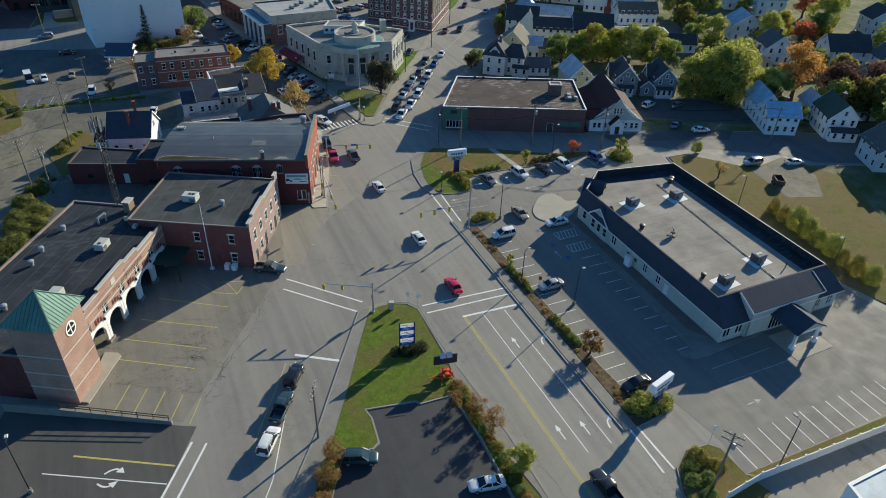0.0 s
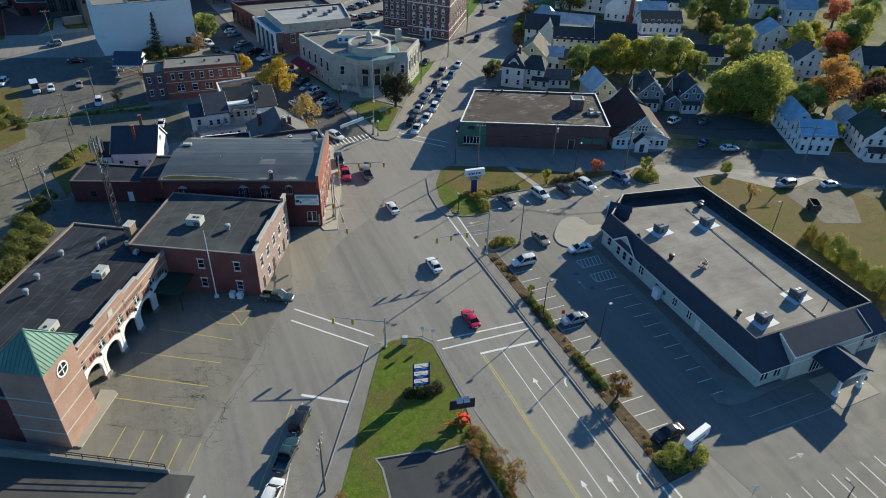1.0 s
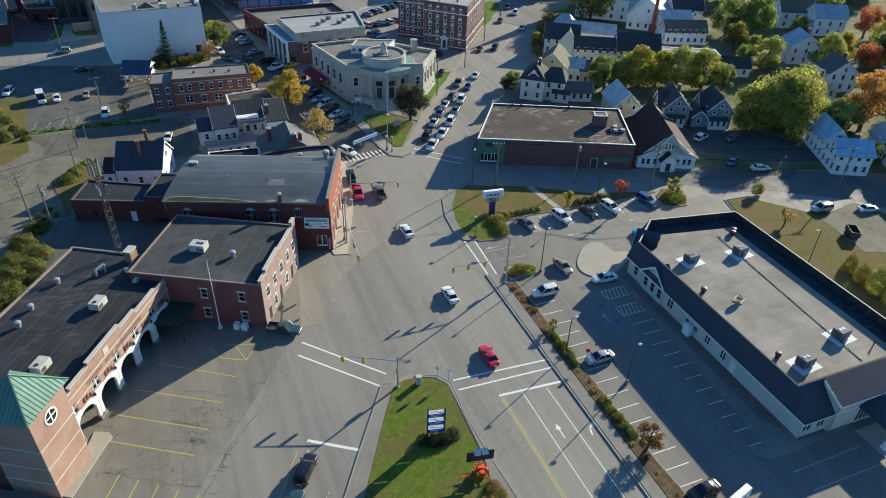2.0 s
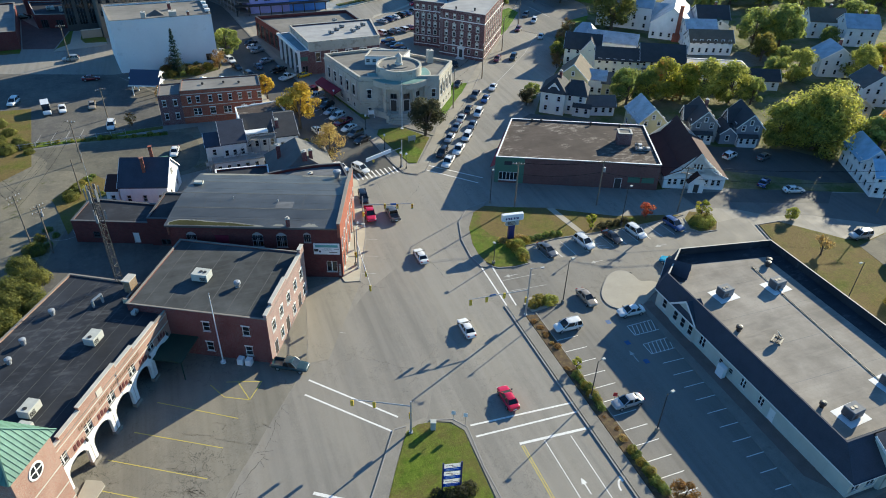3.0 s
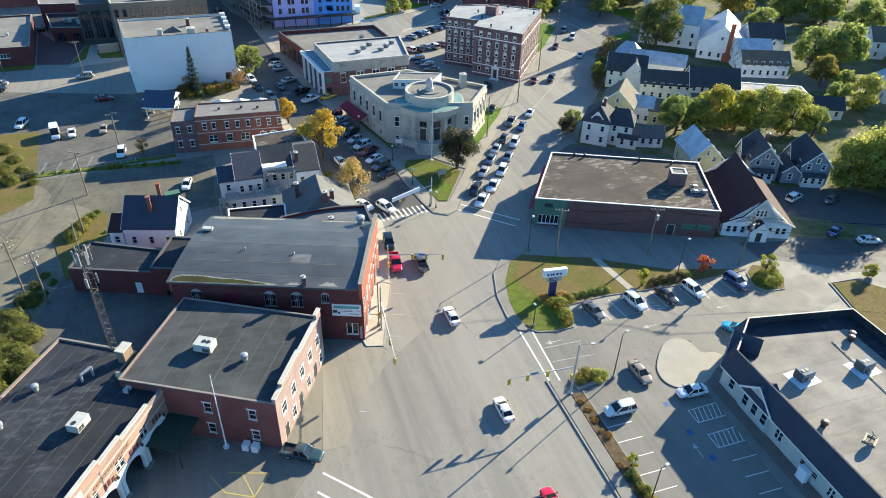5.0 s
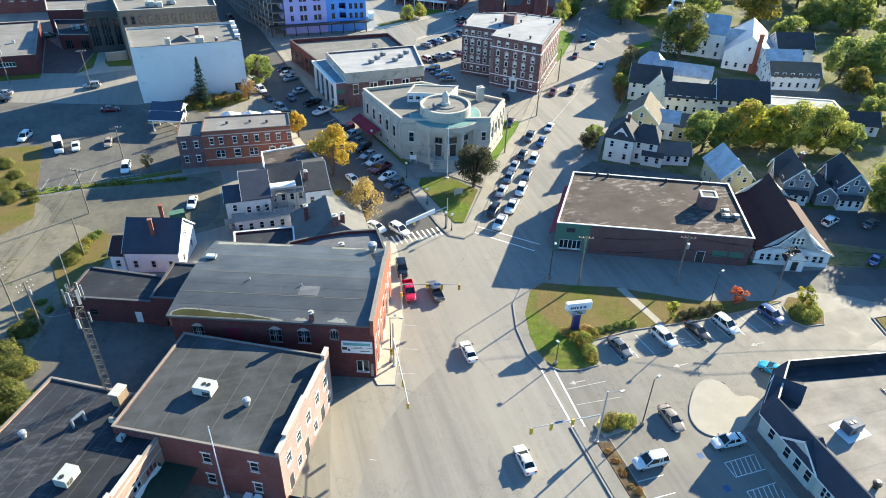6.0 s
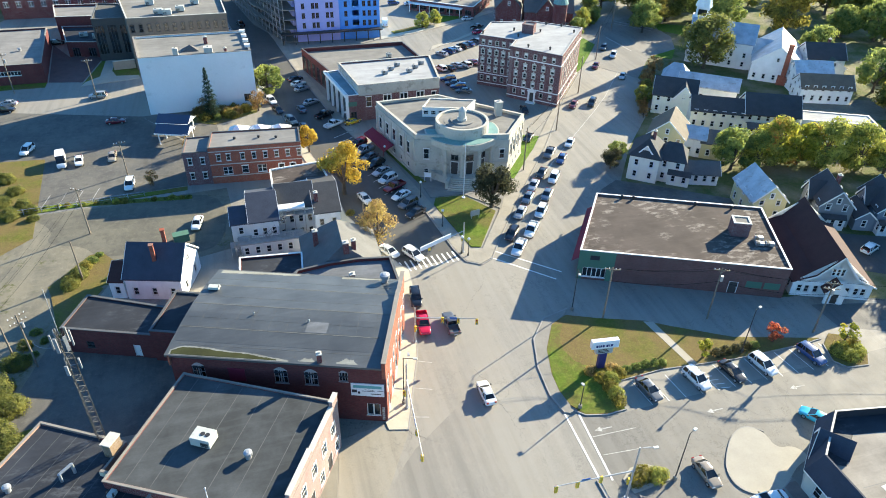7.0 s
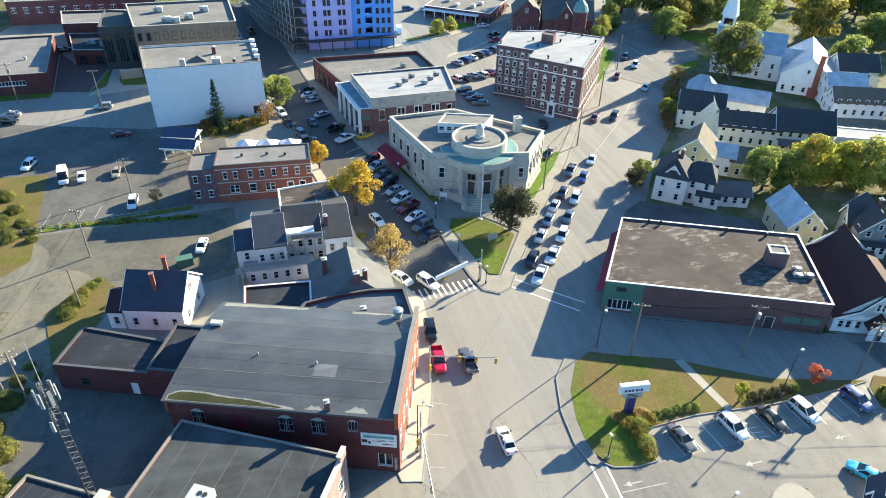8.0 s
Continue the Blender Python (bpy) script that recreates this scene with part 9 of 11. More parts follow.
def smooth_rows(rows, n):
    """Rows put between the given ones along a smooth curve."""
    out = []
    for i in range(len(rows) - 1):
        p = [rows[max(i - 1, 0)], rows[i], rows[i + 1], rows[min(i + 2, len(rows) - 1)]]
        steps = n if rows[i + 1][0] - rows[i][0] > 0.3 else 1
        for k in range(steps):
            t = k / steps
            out.append(tuple(p[1][c] + (p[2][c] - p[1][c]) * (t * t * (3 - 2 * t) * 0.5 + t * 0.5) for c in range(4)))
    return out + [rows[-1]]


def round_body(kind, body, glass):
    rings = []
    for x, b, belt, w in smooth_rows(LOWER[kind], 3):
        h = belt - b
        bed = kind == "pickup" and -2.59 < x < -0.91
        zin = 0.66 if bed else belt + 0.025
        half = [(w * 0.86, b), (w * 0.97, b + h * 0.2), (w, b + h * 0.45), (w * 0.985, b + h * 0.75), (w * 0.95, belt - 0.05), (w * 0.88, belt), (w * (0.84 if bed else 0.6), zin if bed else belt + 0.012), (0, zin)]
        pts = half + [(-y, z) for y, z in half[-2::-1]]
        rings.append([body.verts.new((x, y, z)) for y, z in pts])
    for a, b in zip(rings, rings[1:]):
        for k in range(len(a)):
            body.faces.new((a[k], a[(k + 1) % len(a)], b[(k + 1) % len(a)], b[k]))
    body.faces.new(rings[0]), body.faces.new(rings[-1][::-1])
    x0, x1, x2, x3, top, wb, wt = CABIN[kind]
    z0 = 0.9 if kind == "sedan" else 1.02
    lo = [(x0, wb), (x3, wb * 0.97), (x3, -wb * 0.97), (x0, -wb)]
    hi = [(x1, wt), (x2, wt), (x2, -wt), (x1, -wt)]
    a, b = [glass.verts.new((*p, z0)) for p in lo], [glass.verts.new((*p, top - 0.03)) for p in hi]
    for k in range(4):
        glass.faces.new((a[k], a[(k + 1) % 4], b[(k + 1) % 4], b[k]))
    glass.faces.new(b)
    # roof skin, domed, with a rolled edge
    nx, ny = 8, 6
    grid = []
    for i in range(nx + 1):
        u = i / nx
        row_ = []
        for j in range(ny + 1):
            v = j / ny * 2 - 1
            e = max(abs(v), abs(u * 2 - 1))
            z = top + 0.05 * (1 - v * v) * (1 - (u * 2 - 1) ** 4) - (0.05 if e > 0.99 else 0)
            row_.append(body.verts.new((x1 - 0.06 + (x2 - x1 + 0.12) * u, v * (wt + 0.03) * (1 - 0.05 * abs(u * 2 - 1) ** 3), z)))
        grid.append(row_)
    for i in range(nx):
        for j in range(ny):
            body.faces.new((grid[i][j], grid[i + 1][j], grid[i + 1][j + 1], grid[i][j + 1]))
    for s in (1, -1):
        for p, q in (((x0 + 0.02, wb), (x1, wt)), ((x3 - 0.02, wb * 0.97), (x2, wt)), (((x0 + x3) / 2 - 0.1, wb), ((x1 + x2) / 2 - 0.1, wt))):
            bar(body, (p[0], s * (p[1] + 0.005), z0), (q[0], s * (q[1] + 0.005), top - 0.01), 0.11, 0.06)
        if kind == "suv":
            bar(body, (-1.2, s * wb, z0), (-1.15, s * wt, top), 0.12, 0.06)
            bar(body, (-1.7, s * (wt - 0.05), top + 0.06), (0.1, s * (wt - 0.05), top + 0.06), 0.04, 0.04)


def car_meshes(kind):
    if kind in CAR_MESH:
        return CAR_MESH[kind]
    st_, cab = SHAPES[kind]
    body, glass = bmesh.new(), bmesh.new()

    def sec(s):
        x, b, belt, top, wb, wt = s
        mid = b + (belt - b) * 0.55
        return [(x, wb * 0.9, b), (x, wb, mid), (x, wb * 0.98, belt), (x, wt, top)]

    if kind in LOWER:
        round_body(kind, body, glass)
    for i in range(len(st_) - 1 if kind == "van" else 0):
        a, c = sec(st_[i]), sec(st_[i + 1])
        cabin = i in cab or i + 1 in cab
        roof = i in cab and i + 1 in cab
        for sg in (1, -1):
            pa, pc = [(p[0], p[1] * sg, p[2]) for p in a], [(p[0], p[1] * sg, p[2]) for p in c]
            for k in range(3):
                bm = glass if (k == 2 and cabin and i >= 3) else body
                face(bm, [pa[k], pc[k], pc[k + 1], pa[k + 1]])
        steep = cabin and not roof and i >= 3
        face(glass if steep else body, [(a[3][0], a[3][1], a[3][2]), (c[3][0], c[3][1], c[3][2]), (c[3][0], -c[3][1], c[3][2]), (a[3][0], -a[3][1], a[3][2])])
        face(body, [(a[0][0], a[0][1], a[0][2]), (a[0][0], -a[0][1], a[0][2]), (c[0][0], -c[0][1], c[0][2]), (c[0][0], c[0][1], c[0][2])])
    for s in (st_[0], st_[-1]) if kind == "van" else ():
        q = sec(s)
        face(body, q + [(p[0], -p[1], p[2]) for p in q[::-1]])
    bmesh.ops.remove_doubles(body, verts=body.verts, dist=0.002)
    bmesh.ops.remove_doubles(glass, verts=glass.verts, dist=0.002)
    L = st_[-1][0]
    r = 0.33 if kind == "sedan" else 0.38
    tyre, rim = bmesh.new(), bmesh.new()
    turn = Matrix.Rotation(radians(90), 4, "X")
    cyl(tyre, 0, 0, -0.11, 0.11, r, 16, m=turn)
    cyl(rim, 0, 0, -0.125, 0.125, r * 0.62, 12, m=turn)
    lamp, tail, bump, mirror, plate = bmesh.new(), bmesh.new(), bmesh.new(), bmesh.new(), bmesh.new()
    zl = st_[-2][2] - 0.06
    box(lamp, -0.16, -0.17, -0.07, 0.06, 0.17, 0.07)
    box(tail, -0.05, -0.15, -0.1, 0.1, 0.15, 0.1)
    box(mirror, -0.08, -0.1, -0.07, 0.08, 0.1, 0.07)
    box(plate, -0.02, -0.25, -0.07, 0.02, 0.25, 0.07)
    out = dict(body=mesh_of("car_body", body), glass=mesh_of("glazing", glass, M["car_glass"]), tyre=mesh_of("tyre", tyre, M["tyre"]), rim=mesh_of("rim", rim, M["rim"]), lamp=mesh_of("headlight", lamp, M["lens_clear"]), tail=mesh_of("tail_light", tail, M["lens_red"]), mirror=mesh_of("mirror", mirror, M["dark_metal"]), plate=mesh_of("number_plate", plate, M["sign_white"]))
    out["body"].materials.append(PAINT["white"])
    for me in (out["body"],):
        for p in me.polygons:
            p.use_smooth = True
        me.set_sharp_from_angle(angle=radians(38))
    out["zl"], out["L"], out["r"] = zl, L, r
    CAR_MESH[kind] = out
    return out


def car(x, y, ang, kind="sedan", color="white", where="parked on the asphalt", group="parked cars"):
    g = car_meshes(kind)
    names = {"sedan": ("car", "saloon car"), "suv": ("car", "sport utility car"), "pickup": ("pickup_truck", "pickup truck"), "van": ("van", "panel van")}[kind]
    root = thing(names[0], x, y, 0.01, ang, f"{color} {names[1]} {where}", names[0].replace("_", " "), group)
    b = part("body", g["body"], None, root)
    b.material_slots[0].link = "OBJECT"
    b.material_slots[0].material = PAINT[color]
    part("glazing", g["glass"], None, root)
    L, r = g["L"], g["r"]
    wx = 0.62 * L
    for sx in (wx, -wx):
        for sy in (0.8, -0.8):
            w = part("wheel", g["tyre"], None, root, m=Matrix.Translation((sx, sy, r)))
            part("rim", g["rim"], None, w)
    for sy in (0.58, -0.58):
        part("headlight", g["lamp"], None, root, m=Matrix.Translation((L - 0.14, sy, g["zl"] - 0.02)))
        part("tail_light", g["tail"], None, root, m=Matrix.Translation((-L + 0.06, sy, 0.86 if kind == "sedan" else 0.98)))
        part("mirror", g["mirror"], None, root, m=Matrix.Translation((0.42 * L if kind != "van" else 1.5, sy * 1.7, 1.02 if kind == "sedan" else 1.15)))
    part("number_plate", g["plate"], None, root, m=Matrix.Translation((-L - 0.01 if kind != "pickup" else -L - 0.02, 0, 0.62)))
    return root


# traffic on the through road
for x, y, k, c in ((40.6, 82.0, "sedan", "red"), (40.6, 97.6, "sedan", "white"), (40.1, 118.6, "sedan", "white"), (39.5, 134.2, "pickup", "grey")):
    car(x, y, 90, k, c, "driving on the through road", "driving cars")
for x, y, k, c in ((10.6, 71.3, "suv", "black"), (7.7, 66.2, "pickup", "teal"), (4.8, 61, "suv", "white")):
    car(x, y, 57, k, c, "waiting at the stop line", "driving cars")
car(38.3, 154.4, -62, "suv", "white", "turning at the crossing", "driving cars")
car(41.2, 38.2, 90, "pickup", "black", "driving on the through road", "driving cars")
# queue on the main street
QUEUE = [(58, 151.7, "pickup", "white"), (62.6, 156.9, "pickup", "white"), (67.1, 162.8, "suv", "white"), (58.3, 156.4, "suv", "black"), (62.9, 163.5, "sedan", "silver"), (66.6, 168.7, "sedan", "slate"), (69.8, 173.4, "sedan", "silver"), (71, 168.9, "sedan", "slate"), (75.4, 175.3, "suv", "white"), (73.7, 178.1, "sedan", "black"), (79.4, 186.9, "pickup", "grey"), (81, 183.6, "sedan", "blue"), (86.5, 191, "sedan", "white"), (97.6, 212.6, "sedan", "maroon"), (103, 212.4, "suv", "black"), (121.4, 229.2, "sedan", "silver"), (127.7, 247, "suv", "white"), (117.7, 239.4, "sedan", "maroon"), (128.1, 254.6, "suv", "grey")]
for x, y, k, c in QUEUE:
    car(x, y, -127, k, c, "queueing on the main street", "queueing cars")
car(77.7, 195.9, -128, "sedan", "black", "parked beside the library", "parked cars")
# parked by the hall and office
car(13.0, 98.2, -31, "pickup", "teal", "parked before the brick office")
car(35.2, 135.4, -97, "pickup", "red", "parked beside the hall footway"), car(35.6, 142, -97, "suv", "black", "parked beside the hall footway")
# shop car park
car(56.2, 92.9, 179, "suv", "white", "parked at the hedge"), car(62.8, 98.4, -88, "sedan", "tan", "driving through the car park"), car(68, 92.9, 177, "sedan", "white", "parked beside the shop")
car(56.3, 75.9, 180, "sedan", "silver", "parked at the hedge"), car(55.6, 51.2, 185, "sedan", "black", "parked at the hedge")
for x, k, c in ((63.1, "sedan", "grey"), (71.0, "suv", "white"), (77.1, "sedan", "black"), (82.5, "suv", "white"), (91.3, "suv", "blue")):
    car(x, 113.2, -80, k, c, "parked along the sign island")
car(83.1, 102.4, 123, "sedan", "cyan", "parked behind the shop")
car(27.9, 44.4, 168, "sedan", "white", "parked on the dark asphalt"), car(14.8, 54.0, -22, "suv", "teal", "parked on the dark asphalt")
# slanted parking beside the library
for i, c in enumerate(("black", "grey", "white", "maroon", "white", "silver", "black", "grey", "silver", "maroon")):
    car(42.3 - i * 0.62, 168.6 + i * 3.75, 212, ("sedan", "suv", "sedan", "pickup", "suv")[i % 5], c, "parked slanted beside the library")
for x, y, a, k, c in ((33.4, 176.6, -75, "sedan", "white"), (34.2, 156.6, -60, "sedan", "white"), (32.6, 214.8, 36, "pickup", "white"), (31.2, 221.2, 35, "pickup", "black"), (25.2, 215.3, 100, "sedan", "grey"), (25.9, 226.3, 100, "sedan", "slate"), (28.9, 230.4, 30, "sedan", "silver"), (27.6, 240.6, 30, "sedan", "silver"), (27.0, 244.6, 30, "sedan", "white"), (26.6, 248.4, 30, "sedan", "black"), (18.6, 233.6, -70, "suv", "white"), (19.8, 227, -72, "sedan", "black"), (17.2, 240.4, -70, "suv", "white"), (22.6, 219.4, -70, "suv", "tan"), (12.6, 276, -75, "sedan", "white"), (9, 300, -75, "sedan", "silver"), (13.5, 306, 105, "pickup", "black"), (37.6, 215.5, 30, "sedan", "yellow")):
    car(x, y, a, k, c, "parked along the side street")
# west yards
for x, y, a, k, c in ((-37.4, 216.6, -105, "suv", "white"), (-29, 208.6, -80, "van", "white"), (-25.4, 208.4, -82, "sedan", "white"), (-18.5, 208.8, -88, "sedan", "tan"), (-13.6, 194.2, -92, "suv", "white"), (0.2, 175.2, -100, "sedan", "white"), (-19.7, 229.2, 0, "sedan", "maroon"), (-47.4, 242.9, -10, "suv", "black"), (-26, 247.6, 178, "suv", "silver"), (-47.7, 247.2, 172, "sedan", "silver"), (-60, 240, 170, "sedan", "white"), (-50, 296, 10, "sedan", "blue"), (-54, 300, 10, "sedan", "white"), (-58, 296, 10, "sedan", "silver"), (-44, 297, 10, "suv", "black")):
    car(x, y, a, k, c, "parked in the west car park")
# car park beside the apartment house
for i in range(7):
    car(74 + i * 2.9, 260.4 + i * 1.9, 120, ("sedan", "suv")[i % 2], ("silver", "blue", "white", "black", "blue", "grey", "slate")[i], "parked beside the apartment house")
for i in range(6):
    car(70 + i * 2.8, 247.6 + i * 0.8 - (i % 2), 110, ("suv", "sedan", "sedan")[i % 3], ("white", "black", "silver", "white", "maroon", "white")[i], "parked beside the apartment house")
for i in range(4):
    car(69.6 + i * 0.6, 238.4 - i * 3.2, 165, ("suv", "sedan")[i % 2], ("blue", "slate", "blue", "grey")[i], "parked behind the library")
for x, y, a, k, c in ((92.7, 280, 30, "sedan", "red"), (94, 285, 30, "pickup", "black"), (93.9, 296, 15, "sedan", "white"), (78, 320, 0, "sedan", "white"), (72, 322, 0, "suv", "blue"), (63, 296, 80, "van", "white"), (110, 320, 20, "sedan", "white"), (104, 318, 20, "suv", "black"), (98, 316, 20, "sedan", "silver"), (76.8, 209, -100, "suv", "white"), (83, 212, -100, "sedan", "black")):
    car(x, y, a, k, c, "parked across the street")
# between the houses
for x, y, a, k, c in ((123.1, 134.8, 20, "suv", "white"), (130.5, 131.9, 20, "sedan", "grey"), (121.4, 121.6, 30, "sedan", "blue"), (125.4, 117, -15, "sedan", "white"), (124.5, 98.4, 175, "suv", "silver"), (134, 95, -10, "sedan", "white"), (145, 200, 10, "sedan", "slate"), (136, 285, 50, "sedan", "blue")):
    car(x, y, a, k, c, "parked between the houses")
tr = thing("dump_trailer", 122.3, 88.8, 0.16, 60, "dark rusty tipping trailer on the gravel drive", "trailer")
bm = bmesh.new()
for q in ((-1.6, -0.9, 0.6, 1.6, -0.8, 1.7), (-1.6, 0.8, 0.6, 1.6, 0.9, 1.7), (-1.6, -0.8, 0.6, -1.5, 0.8, 1.7), (1.5, -0.8, 0.6, 1.6, 0.8, 1.7), (-1.5, -0.8, 0.6, 1.5, 0.8, 0.7)):
    box(bm, *q)
part("bin", bm, M["dumpster"], tr)
for sx in (-0.5, 0.5):
    for sy in (-1, 1):
        part("wheel", car_meshes("suv")["tyre"], None, tr, m=Matrix.Translation((sx, sy, 0.38)))

# ---- trees and shrubs ----
TREE_MESH = {}


def crown_bm(rng, r, h, z0, lobes, n, leaf, gaps=0.0, droop=0.0):
    """Leaves set in clumps over many lobes, so that the outline is uneven and open."""
    bm = bmesh.new()
    L = []
    for i in range(lobes):
        a, t = rng.uniform(0, 2 * math.pi), rng.uniform(0.08, 1.0)
        rad = r * (0.25 + 0.6 * math.sqrt(rng.random())) * math.sqrt(max(0.12, 1 - (2 * t - 0.9) ** 2))
        L.append((rad * math.cos(a), rad * math.sin(a), z0 + h * t * 0.86, r * rng.uniform(0.24, 0.42)))
    verts, faces = [], []
    for i in range(n):
        x, y, z, q = L[rng.randrange(len(L))]
        d = Vector((rng.gauss(0, 1), rng.gauss(0, 1), rng.gauss(0.15, 1))).normalized()
        p = Vector((x, y, z)) + Vector((d.x, d.y, d.z * 0.8)) * q * rng.uniform(0.6, 1.08)
        p.z -= droop * rng.random()
        s = leaf * rng.uniform(0.6, 1.35)
        u = d.cross(Vector((rng.gauss(0, 1), rng.gauss(0, 1), rng.gauss(0, 1))))
        u = u.normalized() if u.length > 1e-4 else Vector((1, 0, 0))
        v = (d + Vector((rng.gauss(0, 0.5), rng.gauss(0, 0.5), rng.gauss(0, 0.5)))).cross(u).normalized()
        k = len(verts)
        verts += [p - u * s * 0.5, p - v * s * 0.32, p + u * s * 0.5, p + v * s * 0.32]
        faces.append((k, k + 1, k + 2, k + 3))
    return verts, faces, L


def tree_meshes(kind, r, h, trunk, leafkey, n, leaf, lobes, seed, bare=0):
    key = (kind, seed)
    if key in TREE_MESH:
        return TREE_MESH[key]
    rng = random.Random(seed)
    verts, faces, L = crown_bm(rng, r, h - trunk, trunk, lobes, n, leaf)
    cr = bpy.data.meshes.new("crown")
    cr.from_pydata([tuple(v) for v in verts], [], faces)
    cr.materials.append(LEAF[leafkey])
    bm = bmesh.new()
    top = trunk + (h - trunk) * 0.6
    r0 = 0.035 * h + 0.05
    tube(bm, (0, 0, -0.05), (0.05, 0.03, trunk * 0.6), r0, 8, r0 * 0.75)
    tube(bm, (0.05, 0.03, trunk * 0.6), (0, 0, top), r0 * 0.75, 7, r0 * 0.2)
    for x, y, z, q in L[: max(8, lobes * 2 // 3)]:
        zb = trunk * rng.uniform(0.6, 1.0) + (z - trunk) * rng.uniform(0, 0.3)
        e = Vector((x, y, z))
        b = Vector((0, 0, zb))
        mid = b.lerp(e, 0.5) + Vector((0, 0, -0.04 * h))
        tube(bm, b, mid, r0 * 0.32, 5, r0 * 0.18), tube(bm, mid, e, r0 * 0.18, 4, r0 * 0.05)
        for k in range(3 + bare):
            d = Vector((rng.gauss(0, 1), rng.gauss(0, 1), rng.gauss(0.4, 0.8))).normalized()
            tube(bm, e.lerp(mid, rng.uniform(0, 0.5)), e + d * q * rng.uniform(0.7, 1.1), r0 * 0.07, 3, r0 * 0.02)
    TREE_MESH[key] = mesh_of("trunk", bm, M["bark"]), cr
    return TREE_MESH[key]


TREES = {
    "yellow": (4.2, 10.2, 2.6, "yellow", 5200, 0.42, 26, 11, 2), "tan": (3.9, 9.6, 2.6, "tan", 3000, 0.36, 26, 12, 5), "dark": (4.6, 11, 1.6, "dark", 6500, 0.45, 30, 13, 0),
    "green": (4.2, 10.2, 1.0, "green", 5200, 0.5, 26, 14, 0), "lime": (5.2, 10.6, 1.0, "lime", 6500, 0.5, 32, 15, 0), "big": (7.6, 13.0, 0.8, "moss", 19000, 0.5, 60, 16, 0), "mixed": (5, 10.2, 1.0, "mixed", 6000, 0.5, 30, 17, 0),
    "dark_red": (5.0, 10, 1.6, "dusky", 6000, 0.45, 30, 29, 1), "orange": (5.8, 16, 3.4, "orange", 6500, 0.48, 34, 18, 3), "small_yellow": (1.35, 3.3, 0.9, "mixed", 900, 0.26, 12, 19, 0), "small_red": (1.5, 3.8, 0.9, "red", 1000, 0.28, 12, 20, 0), "street": (2.6, 8.4, 2.2, "green", 2600, 0.42, 18, 21, 0),
    "red": (4.2, 10, 2.4, "red", 4200, 0.48, 22, 22, 0), "far": (6.5, 13, 2.0, "green", 5200, 0.75, 30, 23, 0), "far_dark": (6.8, 13, 2.0, "bush", 9000, 0.55, 34, 28, 1), "far_olive": (6.5, 13, 2.0, "olive", 5200, 0.75, 30, 24, 1), "brush": (3.2, 7, 1.0, "russet", 2000, 0.3, 18, 25, 4),
    "small_tan": (1.7, 4.3, 0.9, "russet", 2600, 0.22, 18, 27, 2), "young": (1.9, 5.2, 1.4, "tan", 900, 0.3, 12, 26, 3),
}
SAY = {"yellow": "golden autumn street tree in full leaf", "tan": "half-bare autumn street tree with fading brown leaves", "dark": "broad dark-leaved ornamental tree on the library lawn", "green": "rounded green garden tree in leaf", "lime": "broad yellow-green autumn tree", "big": "very broad yellow-green maple in full leaf", "mixed": "autumn tree turning from green to red", "dark_red": "broad tree with dusky dark red leaves", "orange": "tall thinning rusty orange tree", "small_yellow": "small yellow-green ornamental tree", "small_red": "small bright red ornamental tree", "street": "slim green street tree", "red": "red autumn tree in full leaf", "far_dark": "broad dark green tree beside the church", "far": "large green tree behind the houses", "far_olive": "large olive tree behind the houses", "brush": "loose russet brushwood shrub with bare twigs", "small_tan": "small bushy russet tree in the verge", "young": "young half-bare tree in the verge"}


def tree(kind, x, y, s=1.0, ang=0.0, group="trees"):
    tk, cr = tree_meshes(kind, *TREES[kind][:8], TREES[kind][8])
    root = thing("tree", x, y, 0.0, ang, SAY[kind], "tree", group)
    root.scale = (s, s, s)
    part("trunk", tk, None, root), part("crown", cr, None, root)
    return root


tree("yellow", 29.8, 180.4, 1.15, 20), tree("tan", 32.6, 158.6, 1.1, 70), tree("yellow", 25, 201.6, 0.66, 140), tree("dark", 58.2, 167.8, 1.0), tree("green", 18.2, 238.4, 1.0)
tree("green", 117.3, 170.2, 1.15, 30), tree("mixed", 128.4, 169.4, 1.2, 10), tree("lime", 138.5, 166, 1.15, 50), tree("lime", 146, 163, 1.1, 190), tree("mixed", 134, 168.6, 1.05, 120), tree("lime", 123, 169, 0.9, 200), tree("green", 151, 160, 0.9, 20)
# some trees past x 150 are added unseen or enlarged to cast shade
tree("big", 146, 132.6, 1.22, 0), tree("lime", 155, 137.5, 1.35, 80), tree("lime", 139, 137, 1.05, 200), tree("orange", 164.5, 124.6, 1.08, 0), tree("green", 152.6, 110.6, 0.62, 40), tree("green", 154, 122, 1.3, 10), tree("dark_red", 172, 116.5, 1.3, 0), tree("dark_red", 180, 112, 1.35, 70), tree("lime", 165.5, 112.6, 1.0, 20), tree("far_olive", 172, 106, 0.95, 200), tree("far", 168, 97, 0.85, 10), tree("far_olive", 178, 99, 1.0, 60), tree("far", 163.5, 86, 0.9, 30), tree("far_olive", 158, 74, 0.9, 70), tree("far", 153, 62, 0.9, 130), tree("far", 171, 84, 1.1, 220), tree("far_olive", 167, 72, 1.1, 20), tree("lime", 176, 170, 1.0, 30), tree("green", 170, 172, 0.9, 60), tree("lime", 195.5, 165, 1.05, 100), tree("mixed", 205, 168, 1.0, 60), tree("red", 207, 160, 0.9), tree("lime", 225, 168, 1.3, 10), tree("green", 218, 162, 1.1, 40), tree("red", 235, 185, 1.2, 90)
